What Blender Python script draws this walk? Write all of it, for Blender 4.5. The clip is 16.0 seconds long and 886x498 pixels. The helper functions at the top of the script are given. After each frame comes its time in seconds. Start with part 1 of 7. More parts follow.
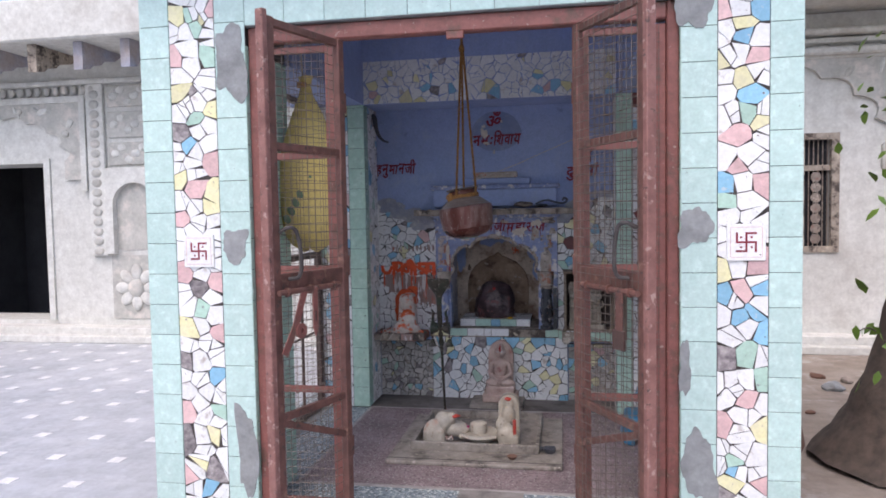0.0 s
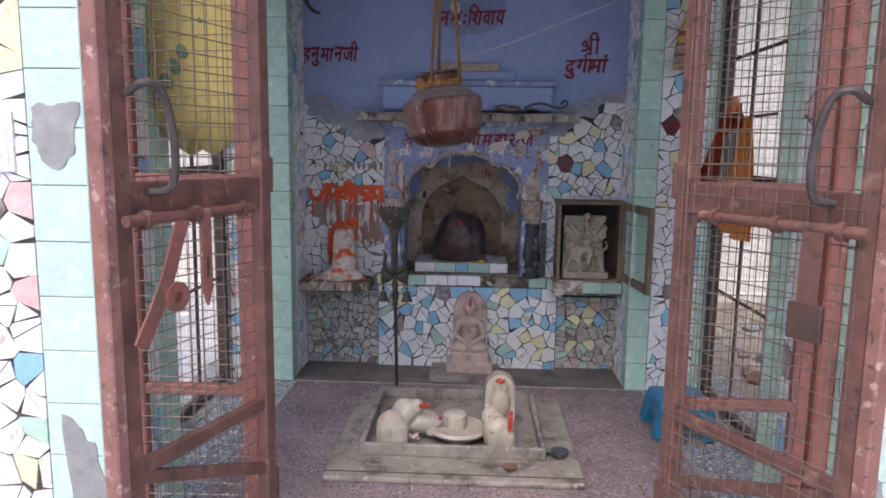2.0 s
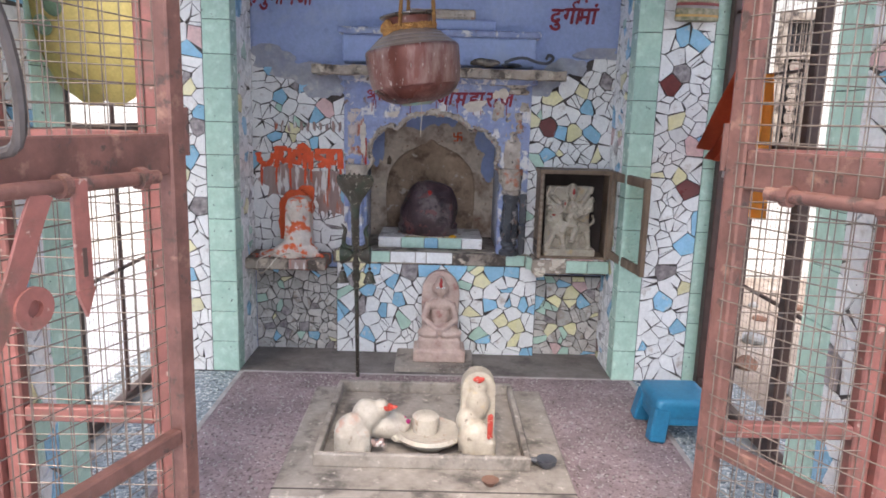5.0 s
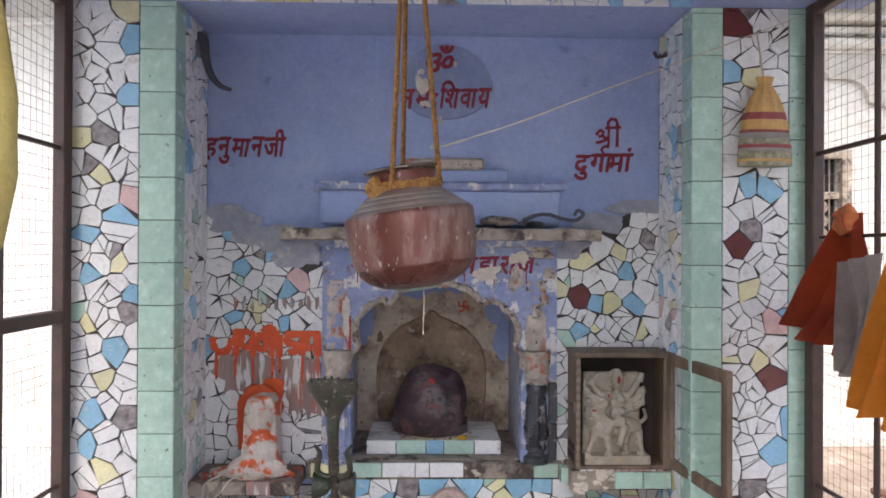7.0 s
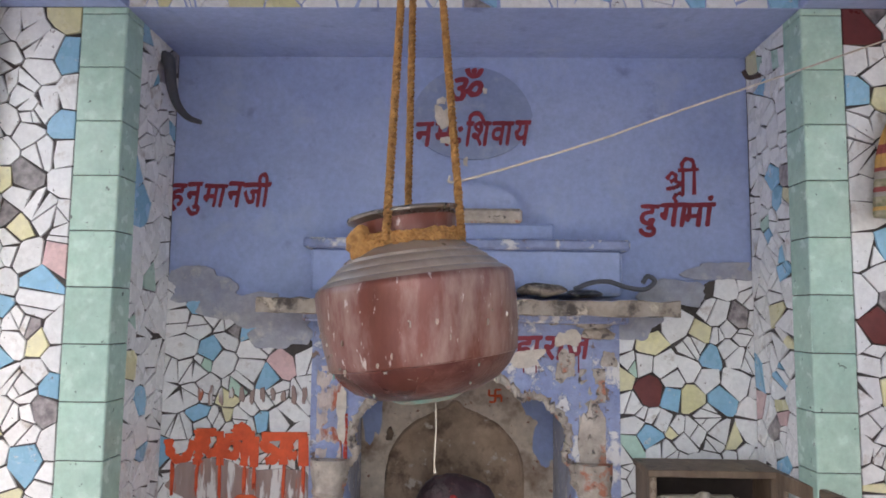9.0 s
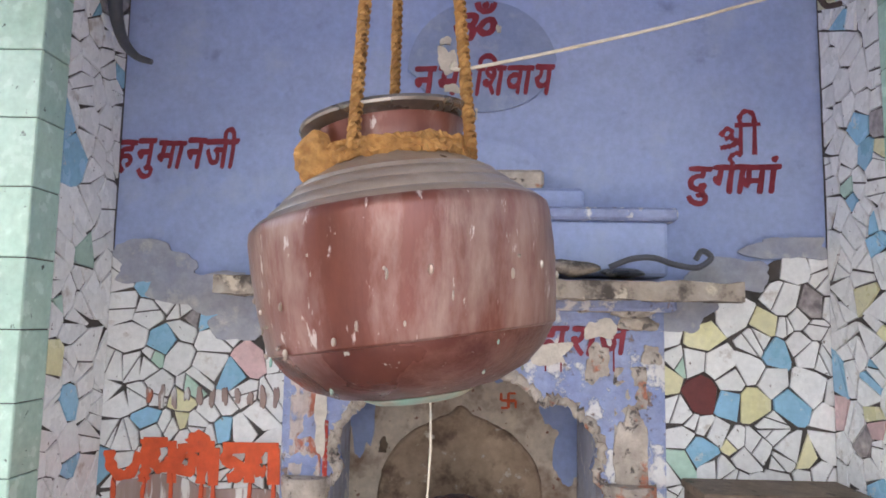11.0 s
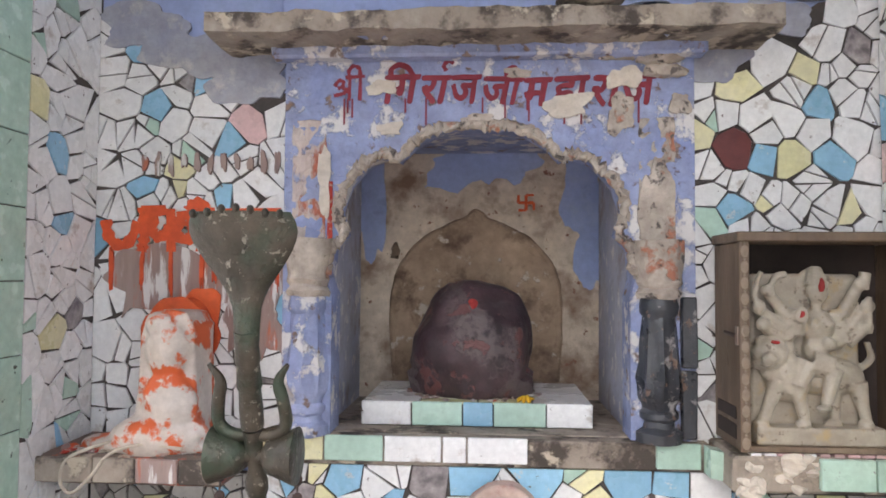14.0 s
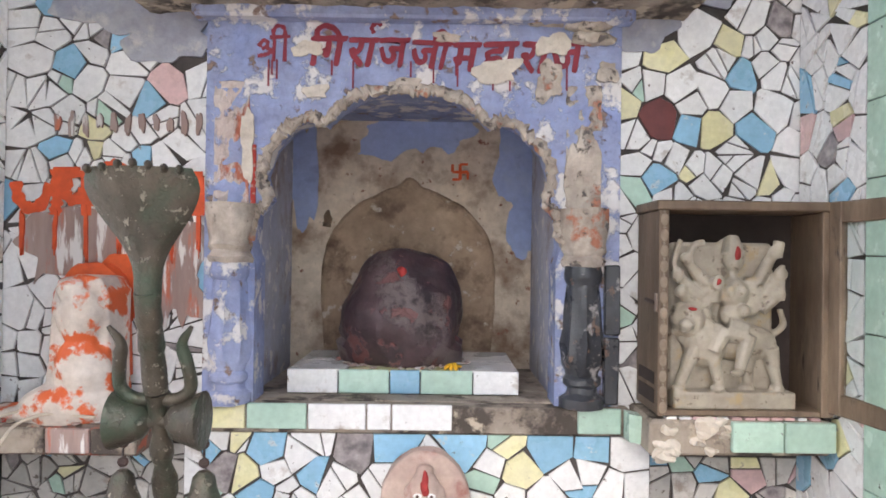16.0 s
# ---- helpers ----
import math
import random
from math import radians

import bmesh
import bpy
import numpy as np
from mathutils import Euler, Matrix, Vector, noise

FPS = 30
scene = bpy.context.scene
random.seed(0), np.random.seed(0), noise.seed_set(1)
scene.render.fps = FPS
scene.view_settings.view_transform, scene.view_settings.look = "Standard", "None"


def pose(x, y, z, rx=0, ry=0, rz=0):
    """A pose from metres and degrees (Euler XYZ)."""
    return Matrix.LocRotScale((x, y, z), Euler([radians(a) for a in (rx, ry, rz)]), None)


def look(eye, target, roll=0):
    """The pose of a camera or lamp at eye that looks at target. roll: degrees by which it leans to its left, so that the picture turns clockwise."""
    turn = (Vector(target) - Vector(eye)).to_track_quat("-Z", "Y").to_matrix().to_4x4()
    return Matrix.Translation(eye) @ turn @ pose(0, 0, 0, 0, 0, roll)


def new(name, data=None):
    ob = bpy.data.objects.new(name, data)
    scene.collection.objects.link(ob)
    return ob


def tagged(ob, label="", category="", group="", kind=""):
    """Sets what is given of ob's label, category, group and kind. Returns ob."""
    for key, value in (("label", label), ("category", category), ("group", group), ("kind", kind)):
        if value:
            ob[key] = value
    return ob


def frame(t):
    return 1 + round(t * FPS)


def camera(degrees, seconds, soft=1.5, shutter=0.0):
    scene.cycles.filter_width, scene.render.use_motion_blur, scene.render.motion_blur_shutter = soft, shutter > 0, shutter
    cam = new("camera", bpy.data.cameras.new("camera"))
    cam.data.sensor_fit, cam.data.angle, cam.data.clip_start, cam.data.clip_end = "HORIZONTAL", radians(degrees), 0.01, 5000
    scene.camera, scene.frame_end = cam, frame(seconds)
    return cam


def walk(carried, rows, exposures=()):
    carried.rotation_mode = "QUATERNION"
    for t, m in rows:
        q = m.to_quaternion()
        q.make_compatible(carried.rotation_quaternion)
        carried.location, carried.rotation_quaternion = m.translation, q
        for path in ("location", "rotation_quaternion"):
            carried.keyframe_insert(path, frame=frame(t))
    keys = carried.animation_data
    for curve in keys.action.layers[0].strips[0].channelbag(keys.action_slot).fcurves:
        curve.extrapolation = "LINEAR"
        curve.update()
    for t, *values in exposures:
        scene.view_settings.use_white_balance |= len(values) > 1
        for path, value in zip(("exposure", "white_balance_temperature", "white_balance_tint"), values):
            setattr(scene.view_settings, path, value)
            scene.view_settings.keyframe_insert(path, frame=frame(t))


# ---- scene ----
cam = camera(65.1, 16.0, soft=1.7)
EXPOSURES = [(0, 0.86, 6250, 17), (1, 1.02, 6300, 18), (2, 1.22, 6400, 18), (3, 1.47, 6450, 15), (5.5, 2.12, 6650, 13), (6.5, 2.12, 6800, 14), (7, 1.97, 6950, 15), (8.5, 2.15, 7050, 14), (11, 2.74, 7200, 13), (12.5, 2.62, 7350, 13), (14.5, 2.64, 7350, 13), (16, 2.8, 7350, 13)]
PATH = [
    (0, (0.18, -0.116, 1.435), (-0.162, 1.852, 1.333), -1.0),
    (0.5, (0.042, 0.242, 1.418), (-0.235, 2.22, 1.312), -0.7),
    (1, (-0.098, 0.572, 1.381), (-0.288, 2.558, 1.242), 0.0),
    (1.5, (-0.251, 0.896, 1.363), (-0.346, 2.883, 1.156), 0.2),
    (2, (-0.28, 1.212, 1.273), (-0.368, 3.19, 0.986), 0.8),
    (2.5, (-0.29, 1.424, 1.175), (-0.365, 3.379, 0.76), 1.6),
    (3, (-0.318, 1.487, 1.124), (-0.35, 3.425, 0.628), 1.7),
    (3.2, (-0.325, 1.492, 1.115), (-0.343, 3.424, 0.597), 1.7),
    (5.3, (-0.332, 1.744, 1.254), (-0.289, 3.716, 0.922), 1.8),
    (5.5, (-0.367, 1.852, 1.244), (-0.312, 3.829, 0.946), 1.9),
    (6, (-0.345, 2.06, 1.258), (-0.33, 4.046, 1.021), 1.7),
    (6.5, (-0.356, 2.242, 1.293), (-0.328, 4.238, 1.168), 1.1),
    (7, (-0.378, 2.422, 1.375), (-0.336, 4.422, 1.383), 0.3),
    (7.5, (-0.394, 2.542, 1.394), (-0.341, 4.539, 1.486), 0.0),
    (8, (-0.371, 2.757, 1.414), (-0.342, 4.75, 1.579), 0.3),
    (8.5, (-0.347, 2.911, 1.419), (-0.374, 4.902, 1.606), 0.6),
    (8.7, (-0.356, 2.966, 1.419), (-0.392, 4.956, 1.606), 0.6),
    (11, (-0.355, 3.446, 1.362), (-0.418, 5.434, 1.572), 1.0),
    (11.5, (-0.349, 3.491, 1.291), (-0.406, 5.479, 1.505), 0.8),
    (12, (-0.351, 3.528, 1.158), (-0.411, 5.515, 1.38), 0.6),
    (12.5, (-0.345, 3.555, 1.065), (-0.426, 5.543, 1.26), 0.4),
    (13, (-0.339, 3.576, 1.0), (-0.453, 5.565, 1.169), 0.4),
    (13.5, (-0.327, 3.586, 0.946), (-0.457, 5.578, 1.073), 0.3),
    (14, (-0.328, 3.597, 0.903), (-0.454, 5.592, 0.982), 0.4),
    (14.5, (-0.34, 3.606, 0.882), (-0.466, 5.602, 0.925), 0.6),
    (15, (-0.347, 3.613, 0.874), (-0.458, 5.61, 0.896), 0.6),
    (15.5, (-0.318, 3.618, 0.872), (-0.378, 5.617, 0.881), 0.6),
    (16, (-0.267, 3.614, 0.882), (-0.26, 5.614, 0.895), 0.8),
]
walk(cam, [(t, look(eye, target, roll)) for t, eye, target, roll in PATH], EXPOSURES)

# ---- world and light ----
world = bpy.data.worlds.new("sky")
world.use_nodes = True
scene.world = world
wn = world.node_tree
sky = wn.nodes.new("ShaderNodeTexSky")
sky.sky_type, sky.sun_disc = "NISHITA", False
sky.sun_elevation, sky.sun_rotation = radians(62), radians(200)
sky.dust_density, sky.air_density = 4.0, 1.2
wn.links.new(sky.outputs[0], wn.nodes["Background"].inputs[0])
wn.nodes["Background"].inputs[1].default_value = 0.15
sun = new("sun", bpy.data.lights.new("sun", "SUN"))
sun.data.energy, sun.data.angle, sun.data.color = 0.52, radians(30), (1.0, 0.95, 0.88)
sun.matrix_world = look((-2, -6, 10), (-0.5, 3, 0))


# ---- materials ----
def mat(name, c1, c2, scale=6.0, rough=0.6, metal=0.0, bump=0.25, fine=70.0, stain=None, rnd=0.0, stain_scale=3.0, cut=(0.55, 0.68), rvar=0.15, coat=0.0, stain2=None, stain2_scale=40.0, cut2=(0.6, 0.66), mottle=0.55, stretch=(1, 1, 1)):
    """Two tones by a soft noise, an optional stain with its own shape, fine relief; rnd shifts the tone per object."""
    m = bpy.data.materials.new(name)
    m.use_nodes = True
    nt = m.node_tree
    N, L = nt.nodes, nt.links
    bs = N["Principled BSDF"]
    tc = N.new("ShaderNodeTexCoord")
    info = N.new("ShaderNodeObjectInfo")
    shift = N.new("ShaderNodeVectorMath")
    shift.operation = "ADD"
    squash = N.new("ShaderNodeVectorMath")
    squash.operation = "MULTIPLY"
    squash.inputs[1].default_value = stretch
    L.new(tc.outputs["Object"], squash.inputs[0])
    L.new(squash.outputs[0], shift.inputs[0])
    if rnd:
        mul = N.new("ShaderNodeMath")
        mul.operation = "MULTIPLY"
        mul.inputs[1].default_value = 37.0
        L.new(info.outputs["Random"], mul.inputs[0])
        L.new(mul.outputs[0], shift.inputs[1])

    def tex(sc, det, ro=0.55):
        n = N.new("ShaderNodeTexNoise")
        n.inputs["Scale"].default_value, n.inputs["Detail"].default_value, n.inputs["Roughness"].default_value = sc, det, ro
        L.new(shift.outputs[0], n.inputs["Vector"])
        return n

    def ramp(src, lo, hi):
        r = N.new("ShaderNodeMapRange")
        r.inputs["From Min"].default_value, r.inputs["From Max"].default_value = lo, hi
        L.new(src, r.inputs["Value"])
        return r.outputs[0]

    def mix(fac, a, b):
        x = N.new("ShaderNodeMix")
        x.data_type = "RGBA"
        L.new(fac, x.inputs[0])
        for sock, v in ((x.inputs[6], a), (x.inputs[7], b)):
            if isinstance(v, tuple):
                sock.default_value = (*v, 1)
            else:
                L.new(v, sock)
        return x.outputs[2]

    big = tex(scale, 5)
    small = tex(fine, 4, 0.6)
    col = mix(ramp(big.outputs[0], 0.32, 0.68), c1, c2)
    grain = mix(ramp(small.outputs[0], 0.25, 0.75), (0.88, 0.88, 0.88), (1.06, 1.06, 1.06))
    g = N.new("ShaderNodeMix")
    g.data_type, g.blend_type = "RGBA", "MULTIPLY"
    g.inputs[0].default_value = 1.0
    L.new(col, g.inputs[6])
    L.new(grain, g.inputs[7])
    col = g.outputs[2]
    if rnd:
        hs = N.new("ShaderNodeHueSaturation")
        L.new(col, hs.inputs["Color"])
        v = N.new("ShaderNodeMapRange")
        v.inputs["To Min"].default_value, v.inputs["To Max"].default_value = 1 - rnd, 1 + rnd
        L.new(info.outputs["Random"], v.inputs["Value"])
        L.new(v.outputs[0], hs.inputs["Value"])
        col = hs.outputs[0]
    mott = tex(fine * 0.28, 6, 0.7)
    mg = N.new("ShaderNodeMix")
    mg.data_type, mg.blend_type = "RGBA", "MULTIPLY"
    mg.inputs[0].default_value = mottle
    L.new(col, mg.inputs[6])
    L.new(mix(ramp(mott.outputs[0], 0.3, 0.7), (0.62, 0.60, 0.58), (1.15, 1.15, 1.15)), mg.inputs[7])
    col = mg.outputs[2]
    layers = []
    if stain:
        st = tex(stain_scale, 8, 0.65)
        layers.append(ramp(st.outputs[0], *cut))
        col = mix(layers[-1], col, stain)
    if stain2:
        st = tex(stain2_scale, 6, 0.6)
        layers.append(ramp(st.outputs[0], *cut2))
        col = mix(layers[-1], col, stain2)
    L.new(col, bs.inputs["Base Color"])
    rr = N.new("ShaderNodeMapRange")
    rr.inputs["To Min"].default_value, rr.inputs["To Max"].default_value = max(0.03, rough - rvar), min(1, rough + rvar)
    L.new(big.outputs[0], rr.inputs["Value"])
    L.new(rr.outputs[0], bs.inputs["Roughness"])
    bs.inputs["Metallic"].default_value = metal
    bs.inputs["Coat Weight"].default_value = coat
    if bump:
        b = N.new("ShaderNodeBump")
        b.inputs["Strength"].default_value, b.inputs["Distance"].default_value = bump, 0.004
        L.new(small.outputs[0], b.inputs["Height"])
        last = b
        for lay in layers:
            f = N.new("ShaderNodeBump")
            f.invert = True
            f.inputs["Strength"].default_value, f.inputs["Distance"].default_value = min(1.0, bump * 1.2), 0.002
            L.new(lay, f.inputs["Height"])
            L.new(last.outputs[0], f.inputs["Normal"])
            last = f
        L.new(last.outputs[0], bs.inputs["Normal"])
    return m


TILE = {
    "white": mat("tile_white", (0.84, 0.84, 0.82), (0.76, 0.76, 0.75), 9, 0.28, bump=0.04, stain=(0.46, 0.40, 0.35), rnd=0.06, stain_scale=11, cut=(0.60, 0.70), stain2=(0.16, 0.12, 0.10), stain2_scale=55, cut2=(0.675, 0.70), mottle=0.16),
    "grey": mat("tile_dirty_white", (0.60, 0.57, 0.53), (0.44, 0.42, 0.39), 9, 0.4, bump=0.1, stain=(0.30, 0.25, 0.21), rnd=0.18, stain_scale=16, cut=(0.53, 0.64), stain2=(0.12, 0.095, 0.08), stain2_scale=60, cut2=(0.63, 0.67), mottle=0.4),
    "blue": mat("tile_blue", (0.30, 0.56, 0.72), (0.24, 0.48, 0.66), 12, 0.28, bump=0.04, stain=(0.50, 0.58, 0.62), rnd=0.12, stain_scale=30, cut=(0.60, 0.66), stain2=(0.14, 0.13, 0.13), stain2_scale=60, cut2=(0.67, 0.70), mottle=0.2),
    "yellow": mat("tile_yellow", (0.78, 0.74, 0.42), (0.72, 0.68, 0.45), 12, 0.28, bump=0.04, stain=(0.4, 0.36, 0.3), rnd=0.12, stain_scale=40, cut=(0.64, 0.68), mottle=0.2),
    "pink": mat("tile_pink", (0.74, 0.52, 0.50), (0.70, 0.46, 0.46), 12, 0.28, bump=0.04, stain=(0.4, 0.34, 0.3), rnd=0.12, stain_scale=14, cut=(0.66, 0.74)),
    "green": mat("tile_pale_green", (0.47, 0.66, 0.55), (0.40, 0.58, 0.48), 14, 0.3, bump=0.04, stain=(0.25, 0.28, 0.25), rnd=0.1, stain_scale=40, cut=(0.64, 0.68), mottle=0.25),
    "maroon": mat("tile_maroon", (0.16, 0.035, 0.03), (0.13, 0.03, 0.03), 12, 0.3, bump=0.04, rnd=0.15),
    "dark": mat("tile_marbled", (0.14, 0.12, 0.13), (0.42, 0.38, 0.37), 40, 0.35, bump=0.05, rnd=0.2),
}
MINT = mat("mint_wall_tile", (0.48, 0.645, 0.595), (0.54, 0.70, 0.65), 22, 0.24, bump=0.06, stain=(0.17, 0.19, 0.17), rnd=0.05, stain_scale=34, cut=(0.695, 0.71), mottle=0.14)
MINTGREEN = mat("green_wall_tile", (0.42, 0.62, 0.51), (0.50, 0.69, 0.58), 22, 0.24, bump=0.06, stain=(0.10, 0.12, 0.10), rnd=0.07, stain_scale=38, cut=(0.655, 0.675), mottle=0.25)
PALE = mat("bare_pale_plaster", (0.72, 0.66, 0.57), (0.60, 0.53, 0.44), 20, 0.9, bump=0.8, fine=70)
GROUT = mat("cement_grout", (0.045, 0.038, 0.035), (0.10, 0.085, 0.078), 12, 0.9, bump=0.5)
CEMENT = mat("grey_cement", (0.34, 0.35, 0.35), (0.24, 0.25, 0.25), 10, 0.9, bump=0.5, fine=50)
BLUE = mat("blue_distemper", (0.30, 0.375, 0.62), (0.365, 0.44, 0.665), 3.5, 0.85, bump=0.15, fine=60, stain=(0.40, 0.46, 0.60), stain_scale=5, cut=(0.56, 0.80), stain2=(0.15, 0.19, 0.34), stain2_scale=9, cut2=(0.62, 0.80), mottle=0.22)
PEEL = mat("peeling_blue_plaster", (0.25, 0.31, 0.54), (0.37, 0.42, 0.60), 7, 0.85, bump=1.0, fine=55, stain=(0.68, 0.66, 0.64), stain_scale=12, cut=(0.535, 0.585), stain2=(0.24, 0.17, 0.14), stain2_scale=19, cut2=(0.60, 0.65), mottle=0.75)
CREAM = mat("crumbling_cream_plaster", (0.60, 0.53, 0.45), (0.36, 0.30, 0.25), 20, 0.9, bump=1.0, fine=55, stain=(0.46, 0.19, 0.12), stain_scale=13, cut=(0.58, 0.64), stain2=(0.13, 0.11, 0.10), stain2_scale=30, cut2=(0.58, 0.63), mottle=0.8)
REDPLASTER = mat("flaked_red_and_cream_plaster", (0.66, 0.58, 0.52), (0.52, 0.42, 0.38), 16, 0.9, bump=0.9, fine=55, stain=(0.42, 0.13, 0.08), stain_scale=10, cut=(0.54, 0.60), stain2=(0.30, 0.34, 0.50), stain2_scale=16, cut2=(0.58, 0.62), mottle=0.7, stretch=(1, 1, 0.5))
LIMEWASH = mat("grimy_bluish_limewash", (0.50, 0.50, 0.54), (0.37, 0.39, 0.50), 7, 0.9, bump=0.5, fine=50, stain=(0.26, 0.19, 0.14), stain_scale=5, cut=(0.52, 0.66), stain2=(0.62, 0.60, 0.57), stain2_scale=18, cut2=(0.58, 0.63), mottle=0.6)
# Brown plaster with darker random blotches, for the niche's inner arch.
NICHEBROWN = mat("dark_brown_niche_plaster", (0.47, 0.34, 0.235), (0.31, 0.215, 0.15), 6, 0.9, bump=0.8, fine=45, stain=(0.12, 0.07, 0.046), stain_scale=8, cut=(0.49, 0.64), stain2=(0.52, 0.44, 0.36), stain2_scale=21, cut2=(0.60, 0.66), mottle=0.9)
NICHEBACK = mat("flaking_niche_plaster", (0.71, 0.60, 0.48), (0.56, 0.46, 0.36), 6, 0.9, bump=0.6, fine=55, stain=(0.22, 0.135, 0.09), stain_scale=6, cut=(0.49, 0.66), stain2=(0.25, 0.11, 0.075), stain2_scale=34, cut2=(0.64, 0.68), mottle=0.75)
LEDGE = mat("stained_stone_ledge", (0.44, 0.38, 0.31), (0.24, 0.19, 0.155), 9, 0.85, bump=0.7, stain=(0.075, 0.06, 0.05), stain_scale=9, cut=(0.51, 0.60), stain2=(0.52, 0.44, 0.34), stain2_scale=16, cut2=(0.58, 0.64))
RUST = mat("red_oxide_painted_steel", (0.275, 0.098, 0.080), (0.21, 0.078, 0.064), 12, 0.5, bump=0.3, stain=(0.13, 0.068, 0.05), stain_scale=13, cut=(0.52, 0.66), stain2=(0.34, 0.24, 0.20), stain2_scale=45, cut2=(0.64, 0.69), mottle=0.5)
RUSTDARK = mat("rusty_brown_steel", (0.215, 0.100, 0.080), (0.135, 0.066, 0.053), 16, 0.55, metal=0.3, bump=0.4, stain=(0.32, 0.18, 0.13), stain_scale=13, cut=(0.58, 0.7), stain2=(0.08, 0.052, 0.043), stain2_scale=28, cut2=(0.58, 0.66), mottle=0.5)
WIRE = mat("galvanised_wire", (0.20, 0.16, 0.13), (0.14, 0.11, 0.09), 30, 0.5, metal=0.4, bump=0.1)
IRON = mat("dark_brown_window_steel", (0.055, 0.03, 0.025), (0.09, 0.05, 0.04), 14, 0.5, bump=0.2)
MAUVE = mat("mauve_grit_floor", (0.34, 0.26, 0.265), (0.215, 0.165, 0.172), 4, 0.75, bump=1.0, fine=90, stain=(0.085, 0.058, 0.058), stain_scale=62, cut=(0.55, 0.60), stain2=(0.66, 0.61, 0.59), stain2_scale=80, cut2=(0.63, 0.655), mottle=0.8)
TERRAZZO = mat("blue_grey_terrazzo", (0.13, 0.18, 0.21), (0.30, 0.35, 0.37), 60, 0.5, bump=0.15, fine=120, stain=(0.62, 0.64, 0.62), stain_scale=62, cut=(0.545, 0.575), stain2=(0.035, 0.05, 0.065), stain2_scale=55, cut2=(0.56, 0.59))
STRIP = mat("white_floor_strip", (0.42, 0.39, 0.37), (0.30, 0.27, 0.26), 9, 0.7, bump=0.2)
SLAB = mat("worn_marble_slab", (0.35, 0.31, 0.27), (0.21, 0.185, 0.16), 8, 0.65, bump=0.4, stain=(0.085, 0.072, 0.062), stain_scale=8, cut=(0.52, 0.66), stain2=(0.44, 0.38, 0.33), stain2_scale=30, cut2=(0.60, 0.68), mottle=0.5)
MARBLE = mat("cream_marble", (0.47, 0.42, 0.335), (0.36, 0.31, 0.245), 12, 0.5, bump=0.25, stain=(0.42, 0.31, 0.17), stain_scale=16, cut=(0.57, 0.70), stain2=(0.20, 0.16, 0.12), stain2_scale=40, cut2=(0.62, 0.67))
WHITEMARBLE = mat("whitened_stone", (0.50, 0.46, 0.38), (0.42, 0.37, 0.31), 10, 0.6, bump=0.3, stain=(0.42, 0.25, 0.19), stain_scale=15, cut=(0.57, 0.70), stain2=(0.26, 0.21, 0.16), stain2_scale=32, cut2=(0.60, 0.68), mottle=0.4)
PINKSTONE = mat("pink_stained_marble", (0.54, 0.42, 0.36), (0.44, 0.31, 0.265), 14, 0.6, bump=0.3, stain=(0.30, 0.13, 0.11), stain_scale=14, cut=(0.58, 0.7))
SINDOOR = mat("orange_vermilion_paste", (0.72, 0.12, 0.03), (0.62, 0.09, 0.03), 14, 0.75, bump=0.4, rvar=0.1)
SINDOORWHITE = mat("whitish_stone_with_vermilion", (0.66, 0.60, 0.54), (0.55, 0.47, 0.40), 10, 0.6, bump=0.4, stain=(0.62, 0.11, 0.03), stain_scale=13, cut=(0.53, 0.58))
SMEAR = mat("dried_vermilion_smear", (0.30, 0.19, 0.165), (0.40, 0.31, 0.28), 12, 0.85, bump=0.3, stain=(0.48, 0.14, 0.08), stain_scale=26, cut=(0.56, 0.64), stain2=(0.66, 0.63, 0.60), stain2_scale=34, cut2=(0.55, 0.60), stretch=(1, 1, 0.16))
REDRUN = mat("crimson_run", (0.50, 0.055, 0.035), (0.42, 0.045, 0.03), 40, 0.8, bump=0.4, stain=(0.50, 0.36, 0.29), stain_scale=60, cut=(0.54, 0.64))
REDDAB = mat("crimson_powder", (0.42, 0.035, 0.03), (0.30, 0.03, 0.03), 30, 0.8, bump=0.4)
REDPAINT = mat("crimson_lettering_paint", (0.27, 0.025, 0.045), (0.22, 0.02, 0.035), 20, 0.7, bump=0.1)
ORANGEPAINT = mat("orange_lettering_paint", (0.78, 0.11, 0.03), (0.66, 0.09, 0.03), 15, 0.7, bump=0.2)
LINGAM = mat("dark_oiled_stone", (0.030, 0.020, 0.024), (0.105, 0.060, 0.066), 9, 0.42, bump=0.9, fine=45, stain=(0.125, 0.094, 0.09), stain_scale=6, cut=(0.525, 0.58), stain2=(0.15, 0.06, 0.055), stain2_scale=17, cut2=(0.575, 0.62), mottle=0.95)
COPPER = mat("hazed_copper", (0.19, 0.062, 0.045), (0.135, 0.040, 0.030), 5, 0.36, metal=0.3, bump=0.3, fine=42, stain=(0.31, 0.215, 0.185), stain_scale=13, cut=(0.46, 0.70), stain2=(0.46, 0.38, 0.35), stain2_scale=75, cut2=(0.63, 0.675), mottle=0.75, stretch=(1, 1, 0.30))
COPPERLOW = mat("dark_red_copper", (0.15, 0.045, 0.034), (0.105, 0.032, 0.026), 7, 0.28, metal=0.4, bump=0.25, fine=42, stain=(0.21, 0.10, 0.08), stain_scale=12, cut=(0.50, 0.66), stain2=(0.44, 0.42, 0.37), stain2_scale=60, cut2=(0.665, 0.69), mottle=0.75)
VERDIGRIS = mat("verdigris", (0.22, 0.42, 0.36), (0.30, 0.22, 0.17), 20, 0.7, bump=0.4)
